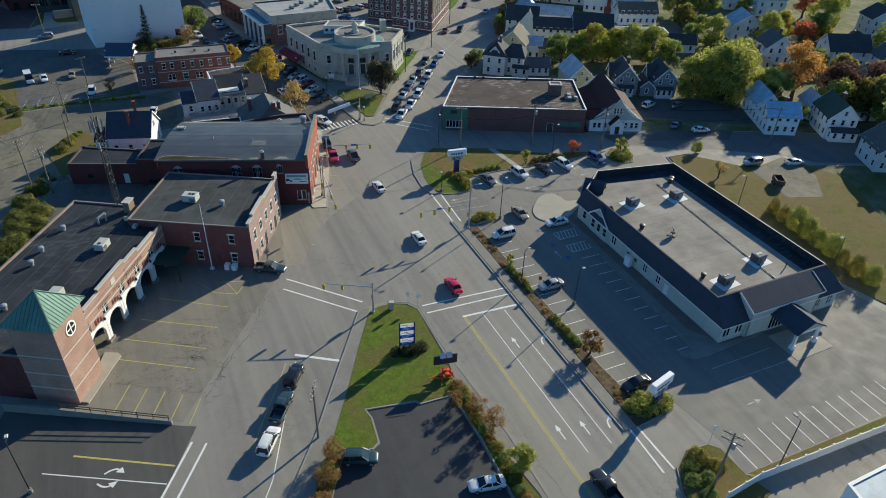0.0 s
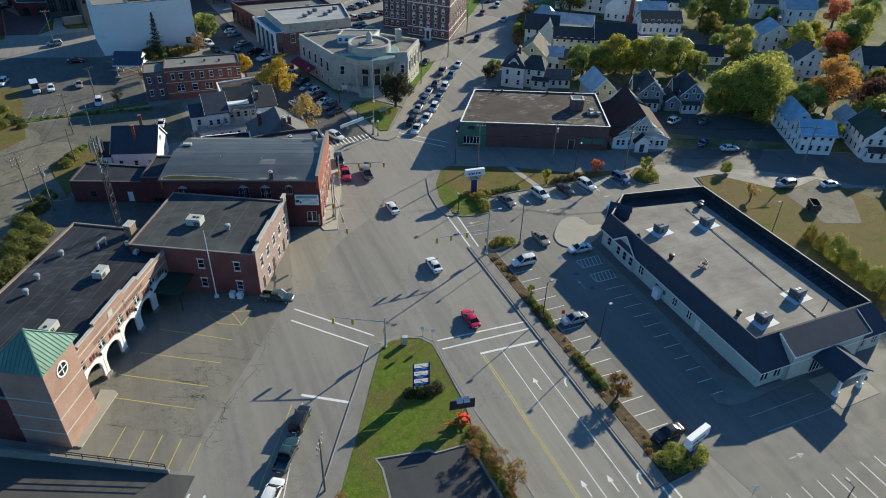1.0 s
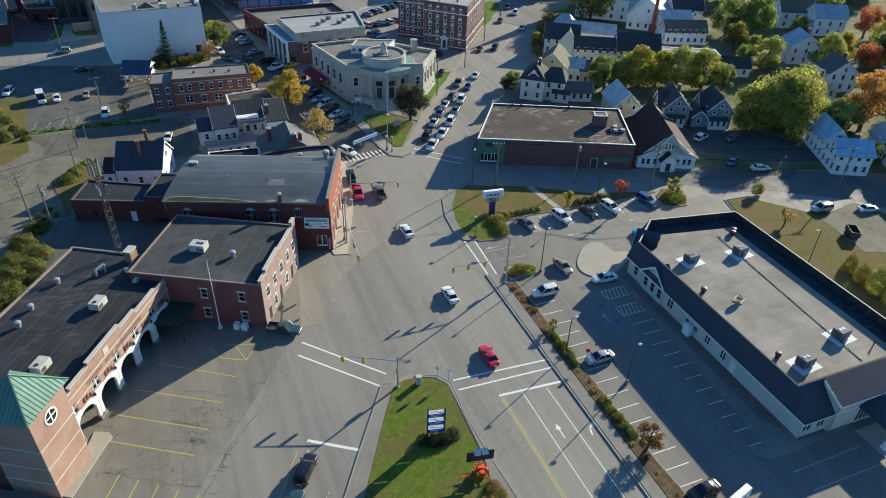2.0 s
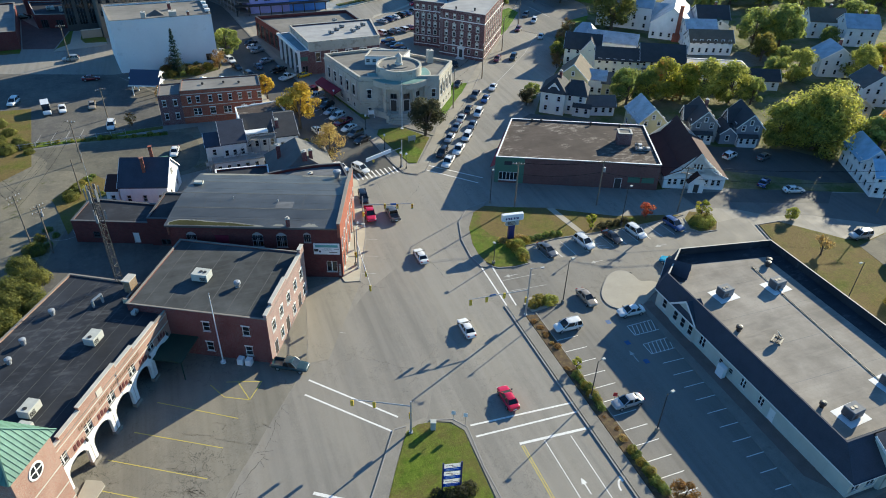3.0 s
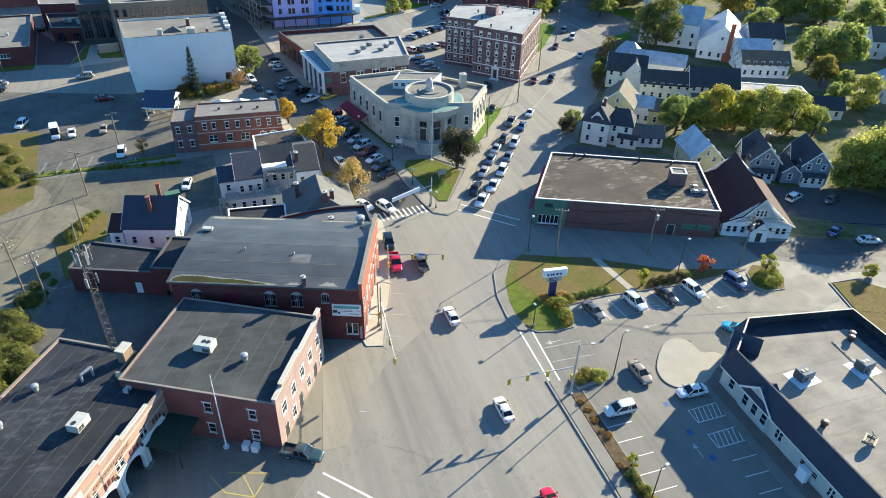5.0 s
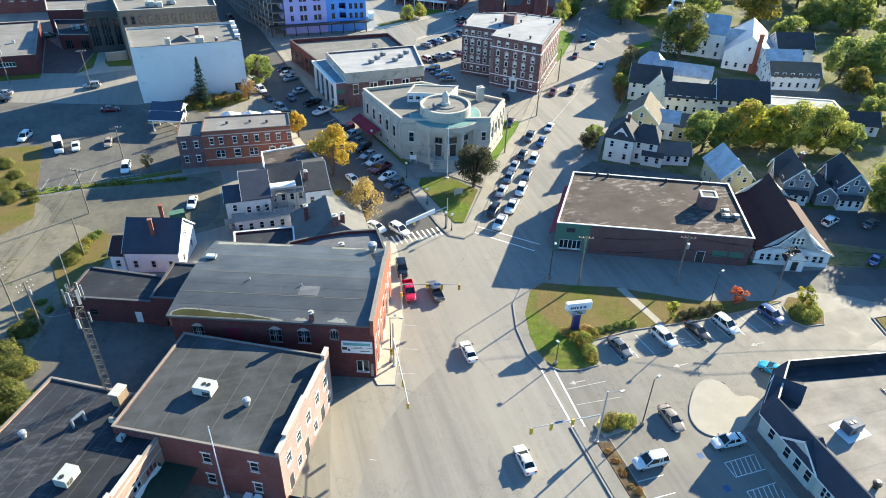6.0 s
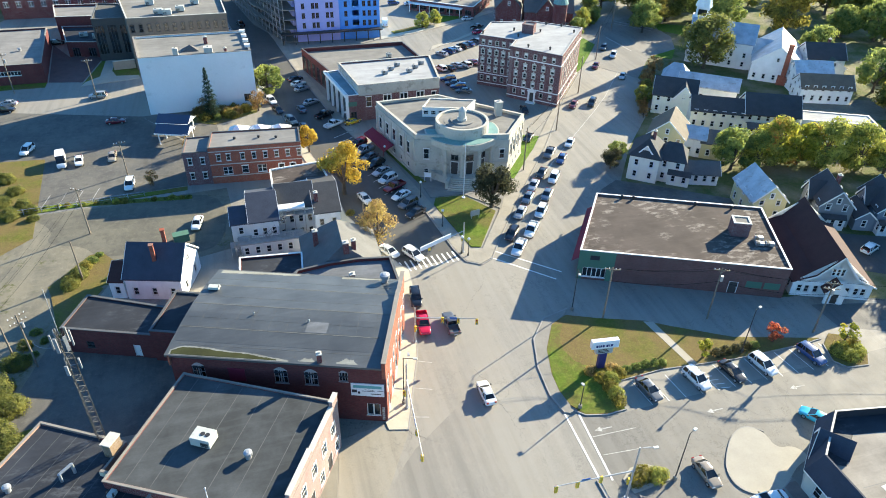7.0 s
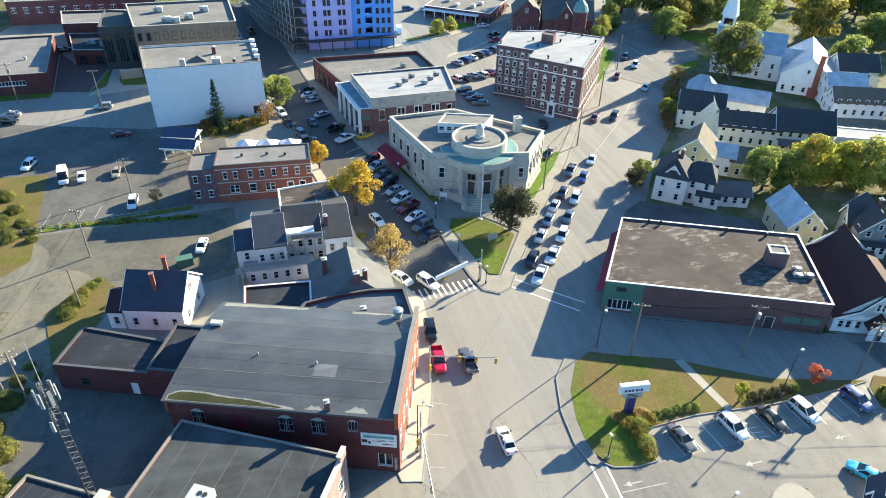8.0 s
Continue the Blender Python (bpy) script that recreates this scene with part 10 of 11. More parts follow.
tree("far_olive", 187, 128, 0.75, 20), tree("far_olive", 193, 122, 0.7, 120), tree("far", 197, 199, 1.1, 0), tree("far", 188, 202, 1.0, 80), tree("brush", 112.6, 201.4, 0.55, 50), tree("brush", 114.2, 205.4, 0.6, 220), tree("far_dark", 115.6, 207.6, 0.3, 10), tree("lime", 118.4, 212.6, 0.42, 300), tree("lime", 120.2, 211.4, 0.36, 20), tree("far_dark", 121.6, 216.2, 0.34, 80), tree("brush", 124, 220, 0.8, 160), tree("brush", 126.6, 224, 0.7, 60), tree("green", 126, 270, 0.72, 20), tree("lime", 130.4, 277, 0.7, 90), tree("far_dark", 166, 279, 1.1, 40), tree("far_dark", 172, 290, 1.3, 140), tree("far_dark", 160, 292, 1.2, 250), tree("far_dark", 192, 297, 1.2, 310), tree("brush", 131, 228, 1.0, 0), tree("brush", 137, 226, 0.8, 90), tree("far_dark", 150.4, 231, 1.28, 30)
tree("green", 93.4, 180.5, 0.55, 0), tree("dark", 90.4, 177.4, 0.5, 40), tree("green", 135.4, 279.6, 0.7, 0), tree("lime", 138, 283, 0.6, 90), tree("lime", 75.1, 289.8, 0.55, 10), tree("lime", 80.5, 293, 0.5, 130), tree("green", 101, 332, 1.0, 40), tree("small_yellow", 75, 117.4, 1.1), tree("small_red", 87.8, 117.6, 1.05), tree("small_yellow", 99, 114.6, 1.2, 90)
tree("brush", 15, 229, 0.85, 10), tree("brush", 2.4, 229.5, 0.75, 100), tree("small_tan", 53.2, 59.4, 1.1), tree("small_yellow", 53, 84.4, 0.7, 30), tree("brush", 32.6, 51.8, 0.62, 0), tree("brush", 32, 55.6, 0.5, 60), tree("brush", 11.8, 55.4, 0.55, 30), tree("brush", 10.2, 52.2, 0.55, 130), tree("brush", 8.4, 48.6, 0.55, 230), tree("lime", 33, 45.2, 0.4, 20), tree("brush", 29.9, 58, 0.42, 200)
tree("lime", 116.2, 108, 0.28, 0), tree("young", 112, 96, 0.9, 60), tree("brush", -1.4, 207, 0.7, 0), tree("brush", -9, 193.8, 0.55, 40)
# woods beyond the houses
rng = random.Random(5)
for i in range(70):
    x, y = rng.uniform(165, 330), rng.uniform(215, 400)
    if 160 < x < 182 and y < 250:
        continue
    tree(("far", "far_olive", "lime", "far", "mixed", "far")[i % 6], x, y, rng.uniform(0.75, 1.35), rng.uniform(0, 360), "far woods")
for i in range(40):
    x, y = rng.uniform(178, 300), rng.uniform(95, 215)
    if any((x - a) ** 2 + (y - b) ** 2 < 110 for a, b in ((191, 176), (218, 180), (184, 154), (203, 145), (209, 132), (220, 208), (190, 122), (167, 147), (245, 164))):
        continue
    tree(("far", "far_olive", "mixed", "far")[i % 4], x, y, rng.uniform(0.5, 0.95), rng.uniform(0, 360), "far woods")
for x, y, k, s in ((150, 268, "far", 0.9), (158, 276, "far_olive", 1.0), (168, 282, "far", 1.1), (140, 290, "lime", 0.8), (150, 300, "far", 1.2), (176, 300, "far", 1.2), (130, 300, "far_olive", 1.0), (120, 310, "far", 1.1), (165, 310, "far", 1.3)):
    tree(k, x, y, s, x * 7, "far woods")


def spruce(x, y, h, seed):
    rg = random.Random(seed)
    root = thing("spruce", x, y, 0, 0, "tall narrow dark green spruce by the white wall", "tree")
    bm = bmesh.new()
    tube(bm, (0, 0, 0), (0, 0, h), 0.2, 7, 0.02)
    part("trunk", bm, M["bark"], root)
    v, f = [], []
    for i in range(3600):
        t = rg.random() ** 0.75
        z = 0.6 + (h - 0.6) * (1 - t) if i % 2 else h * (1 - t * 0.95)
        rad = (h - z) * 0.26 * (0.65 + 0.35 * math.sin(z * 5.2)) + 0.05
        a = rg.uniform(0, 6.283)
        q = rad * rg.uniform(0.35, 1.0)
        p = Vector((q * math.cos(a), q * math.sin(a), z - q * 0.35))
        o = Vector((math.cos(a), math.sin(a), -0.4)) * rg.uniform(0.25, 0.5)
        s = Vector((-math.sin(a), math.cos(a), 0)) * 0.11
        k = len(v)
        v += [p - s, p + s, p + o]
        f.append((k, k + 1, k + 2))
    me = bpy.data.meshes.new("needles")
    me.from_pydata([tuple(q) for q in v], [], f)
    me.materials.append(LEAF["needle"])
    part("crown", me, None, root)


spruce(3.4, 227.4, 13.2, 3)


def shrub_mesh(key, rx, ry, h, n, leaf, leafkey, seed):
    if key in TREE_MESH:
        return TREE_MESH[key]
    rg = random.Random(seed)
    v, f = [], []
    for i in range(n):
        d = Vector((rg.gauss(0, 1), rg.gauss(0, 1), abs(rg.gauss(0, 1)))).normalized()
        wob = 1 + 0.22 * noise.noise(d * 2.3 + Vector((seed, 0, 0)))
        p = Vector((d.x * rx, d.y * ry, d.z * h)) * wob * rg.uniform(0.7, 1.05)
        s = leaf * rg.uniform(0.6, 1.3)
        u = d.cross(Vector((rg.gauss(0, 1), rg.gauss(0, 1), rg.gauss(0, 1)))).normalized()
        w = (d + Vector((rg.gauss(0, 0.6), rg.gauss(0, 0.6), rg.gauss(0, 0.6)))).cross(u).normalized()
        k = len(v)
        v += [p - u * s * 0.5, p - w * s * 0.35, p + u * s * 0.5, p + w * s * 0.35]
        f.append((k, k + 1, k + 2, k + 3))
    me = bpy.data.meshes.new("shrub")
    me.from_pydata([tuple(q) for q in v], [], f)
    me.materials.append(LEAF[leafkey])
    TREE_MESH[key] = me
    return me


SHRUB = {"brown": (1.1, 0.8, 0.4, 500, 0.16, "russet", 37, "flat dry brown weeds in the verge"), "hedge": (1.0, 0.75, 0.85, 900, 0.16, "green", 31, "low clipped green hedge shrub in the verge"), "olive": (1.2, 1.1, 1.2, 1100, 0.18, "olive", 32, "rounded olive shrub with autumn tints"), "dark": (1.0, 1.0, 1.1, 900, 0.17, "dark", 33, "small dark evergreen shrub with dense leaves"), "lime": (1.3, 1.2, 1.3, 1200, 0.19, "lime", 34, "bushy yellow-green shrub beside the asphalt"), "russet": (1.1, 1.0, 0.9, 800, 0.16, "russet", 35, "low russet shrub in autumn colour"), "wild": (3.2, 2.6, 2.6, 4200, 0.28, "bush", 36, "overgrown wild bush on the bank"), "cedar": (2.0, 2.0, 4.8, 4200, 0.24, "lime", 37, "upright yellow-green cedar in a row"), "cedar_brown": (1.6, 1.6, 4.2, 3000, 0.22, "olive", 39, "upright brownish cedar in a row"), "pale": (1.0, 0.9, 0.8, 700, 0.16, "tan", 38, "pale shrub with dry flower heads")}


def shrub(kind, x, y, s=1.0, ang=0.0, z=0.12):
    rx, ry, h, n, leaf, lk, seed, say = SHRUB[kind]
    solid("shrub", shrub_mesh(("shrub", kind), rx, ry, h, n, leaf, lk, seed), None, say, "shrub", "shrubs", m=pose(x, y, z, 0, 0, ang) @ Matrix.Diagonal((s, s, s, 1)))


for y0, y1 in ((61.6, 69.4), (76.2, 83.4)):
    for i in range(13):
        shrub(("hedge", "hedge", "olive")[i % 3], 52.5 + rng.uniform(-0.3, 0.3), y0 + (y1 - y0) * (i + rng.uniform(0, 1)) / 13, rng.uniform(0.55, 0.95), rng.uniform(0, 360))
for i in range(34):
    y = 49.5 + i * 1.42 + rng.uniform(-0.6, 0.6)
    if 61 < y < 70 or 76 < y < 84 or rng.random() < 0.2:
        continue
    shrub(("russet", "russet", "olive", "brown", "russet", "pale", "brown")[(i * 5) % 7], 52.2 + rng.uniform(-0.6, 0.5), y, rng.uniform(0.25, 0.7), rng.uniform(0, 360))
for x, y, s in ((53.6, 47, 1.3), (55.4, 46.9, 1.4), (57, 47.1, 1.3), (54.4, 48.6, 1.1), (52.4, 48, 1.0), (56.4, 48, 1.1), (53.6, 99.8, 1.0), (55, 100.4, 1.15), (56.4, 99.8, 1.1), (57.3, 99.9, 0.8), (97, 111.4, 1.2), (98.8, 112, 1.2), (97.2, 113.4, 1.1), (95.8, 112.6, 0.9), (99.8, 113.6, 1.0)):
    shrub("lime" if (x + y) % 2 < 1.2 else "olive", x, y, s, x * 31)
for x, y, s, k in ((56.6, 118.9, 1.1, "pale"), (60.2, 118.6, 1.2, "pale"), (57.6, 117.2, 1.0, "olive"), (58.8, 116.6, 1.1, "lime"), (58, 115.2, 1.1, "olive"), (58.2, 113.8, 1.1, "lime"), (57.9, 112.4, 1.0, "olive"), (60.6, 117.4, 1.0, "olive"), (62.2, 117.9, 0.9, "hedge"), (63.8, 118, 0.95, "hedge"), (65.4, 118.1, 1.0, "hedge"), (66.9, 118, 0.9, "hedge"), (68.2, 117.8, 0.85, "hedge"), (77.4, 117.4, 0.95, "dark"), (79.2, 117.5, 1.0, "dark"), (81, 117.4, 1.0, "dark"), (82.8, 117.6, 1.0, "dark"), (84.4, 117.6, 0.9, "hedge")):
    shrub(k, x, y, s, x * 17)
for i in range(9):
    shrub("cedar_brown" if i in (0, 1, 6, 7) else "cedar", 112.2 - 0.28 * i + rng.uniform(-0.4, 0.4), 80.5 - i * 3.1, rng.uniform(0.75, 1.1), i * 40)
for x, y, s in ((-26, 104, 0.9), (-28, 109, 1.0), (-25.6, 114, 1.0), (-23.6, 119, 0.9), (-27.4, 121, 1.1), (-22.4, 124.5, 0.9), (-25, 128, 1.0), (-30.6, 101, 1.0), (-30.4, 115, 1.1), (-35, 187, 0.7), (-40, 187, 0.9), (-44, 184, 1.0), (-47, 189, 1.0), (-38, 192.5, 0.7), (-33.4, 191, 0.55), (-20.4, 160.6, 0.6), (-19.4, 163.2, 0.6)):
    shrub("wild", x, y, s, x * 23, 0.05)
for x, y, s in ((53.4, 36.8, 1.3), (55.2, 37.6, 1.2), (52, 35, 1.3), (54, 34.4, 1.3), (56.4, 35.6, 1.0), (52.6, 32.6, 1.2)):
    shrub("olive" if x > 54 else "hedge", x, y, s, x * 41)
for i in range(14):
    shrub(("russet", "olive", "hedge")[i % 3], 31.6 + 0.25 * math.sin(i), 61 - i * 1.7, rng.uniform(0.7, 1.1), i * 50)
    shrub(("russet", "lime", "olive")[i % 3], 11.6 - i * 0.85, 55.6 - i * 1.55, rng.uniform(0.7, 1.1), i * 70)
for x, y, s in ((0, 231, 1.2), (5.5, 230.6, 1.3), (9, 231, 1.4), (12, 231, 1.2), (6.5, 228.4, 1.0), (14.6, 231.4, 1.0), (29.6, 172, 0.8), (17, 215, 1.2)):
    shrub("olive", x, y, s, x * 13)
for x, y, s, k in ((-0.6, 229.6, 1.5, "russet"), (6.6, 229.4, 2.3, "pale"), (9.4, 228.8, 2.0, "pale"), (8, 226.6, 1.6, "olive"), (4.6, 226, 1.4, "hedge"), (1.6, 226.4, 1.5, "olive"), (11.6, 229.6, 1.4, "olive"), (0.4, 231, 1.9, "russet")):
    shrub(k, x, y, s, x * 19)
# weeds and bushes of the west yards
rng = random.Random(17)
for i in range(16):
    shrub(("hedge", "lime", "olive")[i % 3], -29 + i * 1.85 + rng.uniform(-0.5, 0.5), 189.3 - i * 0.17, rng.uniform(0.35, 0.75), i * 37, 0.04)
for x, y, s in ((-36, 197, 0.6), (-31.5, 188.5, 0.5), (-39, 203, 0.7), (-30.6, 185, 0.4), (-27.4, 130.3, 1.0), (-24.3, 132.6, 0.9), (-26.6, 137, 0.9), (-27, 126, 1.1), (-29, 120, 1.1), (-25, 142, 0.7)):
    shrub("wild", x, y, s, x * 29, 0.04)
for x, y, s in ((-19.6, 163.5, 1.2), (-17.6, 167.4, 1.3), (-21, 162, 1.1), (-18.6, 165.4, 1.2), (-16.8, 169, 1.0), (-20.4, 164.4, 0.9), (-12.4, 161.4, 0.7), (-14.6, 161, 0.6), (-23.6, 149, 1.2), (-22, 146.6, 1.0), (-24.6, 146, 1.2), (-23, 143.6, 1.0)):
    shrub(("olive", "hedge", "hedge")[int(-x) % 3], x, y, s * 0.85, x * 53, 0.04)

# ---- poles, signals, lamps, signs ----
def utility_pole(x, y, h, ang, arms=1, transformer=False):
    root = thing("utility_pole", x, y, 0, ang, "weathered wooden utility pole with crossarm and insulators", "utility pole", "utility poles")
    bm = bmesh.new()
    cyl(bm, 0, 0, -0.05, h, 0.16, 8, 0.1)
    part("pole", bm, M["pole_wood"], root)
    for k in range(arms):
        bm = bmesh.new()
        box(bm, -1.25, -0.06, h - 0.5 - k * 1.0, 1.25, 0.06, h - 0.36 - k * 1.0)
        bar(bm, (-0.7, 0.05, h - 0.45 - k), (0, 0.05, h - 1.05 - k), 0.04, 0.05), bar(bm, (0.7, 0.05, h - 0.45 - k), (0, 0.05, h - 1.05 - k), 0.04, 0.05)
        a = part("crossarm", bm, M["pole_wood"], root)
        for q in (-1.1, -0.5, 0.5, 1.1):
            bm = bmesh.new()
            cyl(bm, q, 0, h - 0.36 - k, h - 0.14 - k, 0.05, 6)
            part("insulator", bm, M["sign_white"], a)
    if transformer:
        bm = bmesh.new()
        cyl(bm, 0.36, 0.1, h - 2.6, h - 1.6, 0.26, 10)
        part("transformer", bm, M["galv"], root)
    return root


def cable(a, b, sag=0.6, r=0.018):
    bm = bmesh.new()
    a, b = Vector(a), Vector(b)
    polytube(bm, [a.lerp(b, i / 12) - Vector((0, 0, sag * 4 * (i / 12) * (1 - i / 12))) for i in range(13)], r)
    solid("overhead_cable", bm, M["cable"], "thin black overhead cable between poles", "cable", "overhead cables")


POLES = [(64.3, 129.8, 10.4, -24, 1, False), (81, 125.3, 10.4, -24, 1, True), (95.8, 117.9, 10.4, -24, 2, True), (70.6, 181.2, 10.5, 53, 1, False), (86.7, 199.4, 10.5, 53, 1, False), (103, 221, 10.5, 53, 1, False), (121, 246, 10.5, 53, 1, False), (140, 272, 10.5, 53, 1, False), (-19.3, 177, 10, -30, 1, False), (-18.6, 161.9, 8, -30, 0, False), (-25.7, 143.8, 11, 40, 2, False), (-22, 141, 10, 40, 2, True), (10.9, 59.6, 9.6, 60, 2, False), (53.6, 33.2, 10.5, -60, 2, True), (136, 104.5, 10, -20, 1, False), (-26.1, 246.4, 11, 0, 1, False), (-48, 255.8, 11, 0, 1, True), (-14.6, 200, 8, 20, 1, False), (30.5, 161, 9, 60, 0, False), (-43, 176, 12, 0, 1, False)]
for p in POLES:
    utility_pole(*p)


def run(i, j, offs=(-1.1, 0.5, 1.1)):
    for q in offs:
        ends = []
        for k in (i, j):
            x, y, h, ang = POLES[k][:4]
            ends.append((x + q * math.cos(radians(ang)), y + q * math.sin(radians(ang)), h - 0.14))
        cable(*ends)
    cable((POLES[i][0], POLES[i][1], POLES[i][2] - 2.6), (POLES[j][0], POLES[j][1], POLES[j][2] - 2.6), 0.8, 0.028)


for i, j in ((0, 1), (1, 2), (2, 14), (3, 4), (4, 5), (5, 6), (6, 7), (8, 10), (10, 19)):
    run(i, j)


def lamp_post(x, y, h, ang, arm=0.9, twin=False, label="tall dark car-park lamp on a concrete foot"):
    root = thing("street_lamp", x, y, 0, ang, label, "street lamp", "street lamps")
    bm = bmesh.new()
    cyl(bm, 0, 0, 0.6, h, 0.09, 8, 0.06)
    part("post", bm, M["dark_metal"], root)
    bm = bmesh.new()
    cyl(bm, 0, 0, -0.05, 0.7, 0.28, 12)
    part("foot", bm, M["concrete"], root)
    for s in ((1, -1) if twin else (1,)):
        bm = bmesh.new()
        tube(bm, (0, 0, h - 0.1), (s * arm, 0, h + 0.05), 0.04, 6)
        part("arm", bm, M["dark_metal"], root)
        bm = bmesh.new()
        box(bm, s * arm - 0.3, -0.2, h - 0.02, s * arm + 0.3, 0.2, h + 0.16)
        bmesh.ops.bevel(bm, geom=bm.edges[:], offset=0.05, segments=1, affect="EDGES")
        hd = part("lamp_head", bm, M["hvac"], root)
        bm = bmesh.new()
        box(bm, s * arm - 0.22, -0.14, h - 0.05, s * arm + 0.22, 0.14, h - 0.02)
        part("lens", bm, M["lens_lamp"], hd)
    return root


for p in ((52.0, 78.6, 7.2, 10), (58.6, 98.9, 8.8, 20), (81.5, 116.9, 8.6, 20), (63.6, 32.3, 9.2, 90), (105.6, 60.5, 8, 180), (57.4, 70.4, 7.2, 10), (-22.8, 64.8, 9, 90), (106, 84, 8, 180)):
    lamp_post(*p)
lamp_post(28.4, 120.1, 8.8, -20, 1.6, label="galvanised street lamp on the hall footway"), lamp_post(52.1, 112.9, 4.4, 100, 0.3, label="short lamp at the island edge"), lamp_post(60.2, 133, 8.5, -110, 1.6, label="street lamp by the side street")
for x, y in ((47.2, 153.2), (46.3, 163), (45, 175), (41.2, 193), (35.6, 214), (48.2, 152.3)):
    root = thing("globe_lamp", x, y, 0.13, 0, "black post lamp with a white globe", "street lamp", "globe lamps")
    bm = bmesh.new()
    cyl(bm, 0, 0, 0, 3.4, 0.08, 8, 0.05), cyl(bm, 0, 0, 0, 0.5, 0.16, 8)
    part("post", bm, M["dark_metal"], root)
    bm = bmesh.new()
    bmesh.ops.create_uvsphere(bm, u_segments=12, v_segments=8, radius=0.28, matrix=Matrix.Translation((0, 0, 3.65)))
    part("globe", bm, M["lens_lamp"], root)


def signal_head(root, m):
    bm = bmesh.new()
    box(bm, -0.2, -0.14, -1.05, 0.2, 0.14, 0.0, m)
    bmesh.ops.bevel(bm, geom=bm.edges[:], offset=0.03, segments=1, affect="EDGES")
    hd = part("signal_head", bm, M["signal_yellow"], root)
    for k, c in enumerate(("lens_red", "signal_yellow", "copper")):
        bm = bmesh.new()
        cyl(bm, 0, 0, 0, 0.1, 0.12, 10, m=m @ Matrix.Translation((0, -0.12, -0.2 - 0.33 * k)) @ Matrix.Rotation(radians(90), 4, "X"))
        part("signal_lens", bm, M[c], hd)


def signal_mast(x, y, h, ang, length, heads, arm_z, lamp=True, blank=True):
    root = thing("traffic_signal", x, y, 0, ang, "galvanised signal mast with a long arm and yellow signal heads", "traffic signal", "traffic signals")
    bm = bmesh.new()
    cyl(bm, 0, 0, 0, h, 0.16, 10, 0.1), cyl(bm, 0, 0, -0.05, 0.3, 0.3, 10)
    part("post", bm, M["galv"], root)
    bm = bmesh.new()
    tube(bm, (0, 0, arm_z - 0.4), (length, 0, arm_z), 0.1, 8, 0.05)
    part("mast_arm", bm, M["galv"], root)
    for q in heads:
        signal_head(root, Matrix.Translation((q, 0, arm_z - 0.12)))
    signal_head(root, pose(0.1, -0.32, 3.6, 0, 0, 60))
    if lamp:
        bm = bmesh.new()
        tube(bm, (0, 0, h - 0.1), (-1.5, 0.5, h + 0.15), 0.04, 6), box(bm, -2.0, 0.4, h + 0.08, -1.4, 0.7, h + 0.24)
        part("lamp_arm", bm, M["galv"], root)
    if blank:
        bm = bmesh.new()
        box(bm, length * 0.55, -0.08, arm_z - 0.35, length * 0.55 + 1.1, -0.04, arm_z + 0.05)
        part("street_sign", bm, M["sign_blue"], root)
    return root


signal_mast(51.2, 98.0, 9.6, 179, 10.2, (4.2, 7.2, 9.9), 5.8)
signal_mast(25.9, 81.0, 6.0, 155, 7.9, (4.8, 7.7), 5.6, lamp=False, blank=False)
signal_mast(28.6, 119.2, 8.4, -95, 13.2, (9, 12.9), 6.0)
signal_mast(33.0, 132.0, 7.0, -18, 9.6, (4.2, 6.6, 9.4), 5.4, lamp=False)
signal_mast(47.6, 153.6, 6.6, 205, 10, (8.2,), 5.2, lamp=False, blank=False)
bm = bmesh.new()
box(bm, -3.5, -0.1, 4.8, 3.5, 0.1, 5.6)
solid("banner_sign", bm, M["sign_white"], "long pale sign hung on the signal arm", "sign", m=pose(41.5, 150.7, 0, 0, 0, 25))

# blue directory sign on the grass
sg = thing("directory_sign", 27.8, 70.9, 0.13, -12, "blue and white directory sign of three panels on posts", "sign")
for s in (-1.12, 1.12):
    bm = bmesh.new()
    box(bm, s - 0.09, -0.07, 0, s + 0.09, 0.09, 5.2)
    part("post", bm, M["sign_navy"], sg)
for k in range(3):
    z = 0.75 + k * 1.46
    bm = bmesh.new()
    box(bm, -1.03, -0.02, z, 1.03, 0.0, z + 0.6)
    pn = part("panel", bm, M["acrylic_blue"], sg)
    bm = bmesh.new()
    box(bm, -1.03, -0.02, z + 0.61, 1.03, 0.0, z + 1.36)
    part("white_field", bm, M["acrylic_white"], pn)
    bm = bmesh.new()
    for i, (a, b) in enumerate(((-0.1, 0.75), (-0.8, 0.1))):
        box(bm, a, -0.032, z + 0.78 + i * 0.22, b, -0.021, z + 0.86 + i * 0.22)
    part("lettering", bm, M["sign_navy"], pn)
    bm = bmesh.new()
    for i, b in enumerate((0.3, 0.75)):
        box(bm, -0.8, -0.032, z + 0.14 + i * 0.22, b, -0.021, z + 0.22 + i * 0.22)
    part("lettering", bm, M["sign_white"], pn)
shrub("dark", 28.6, 69.9, 1.2, 10), shrub("dark", 27.2, 70.0, 1.1, 80), shrub("dark", 29.9, 70.2, 1.1, 200), shrub("dark", 25.9, 70.6, 1.0, 140)
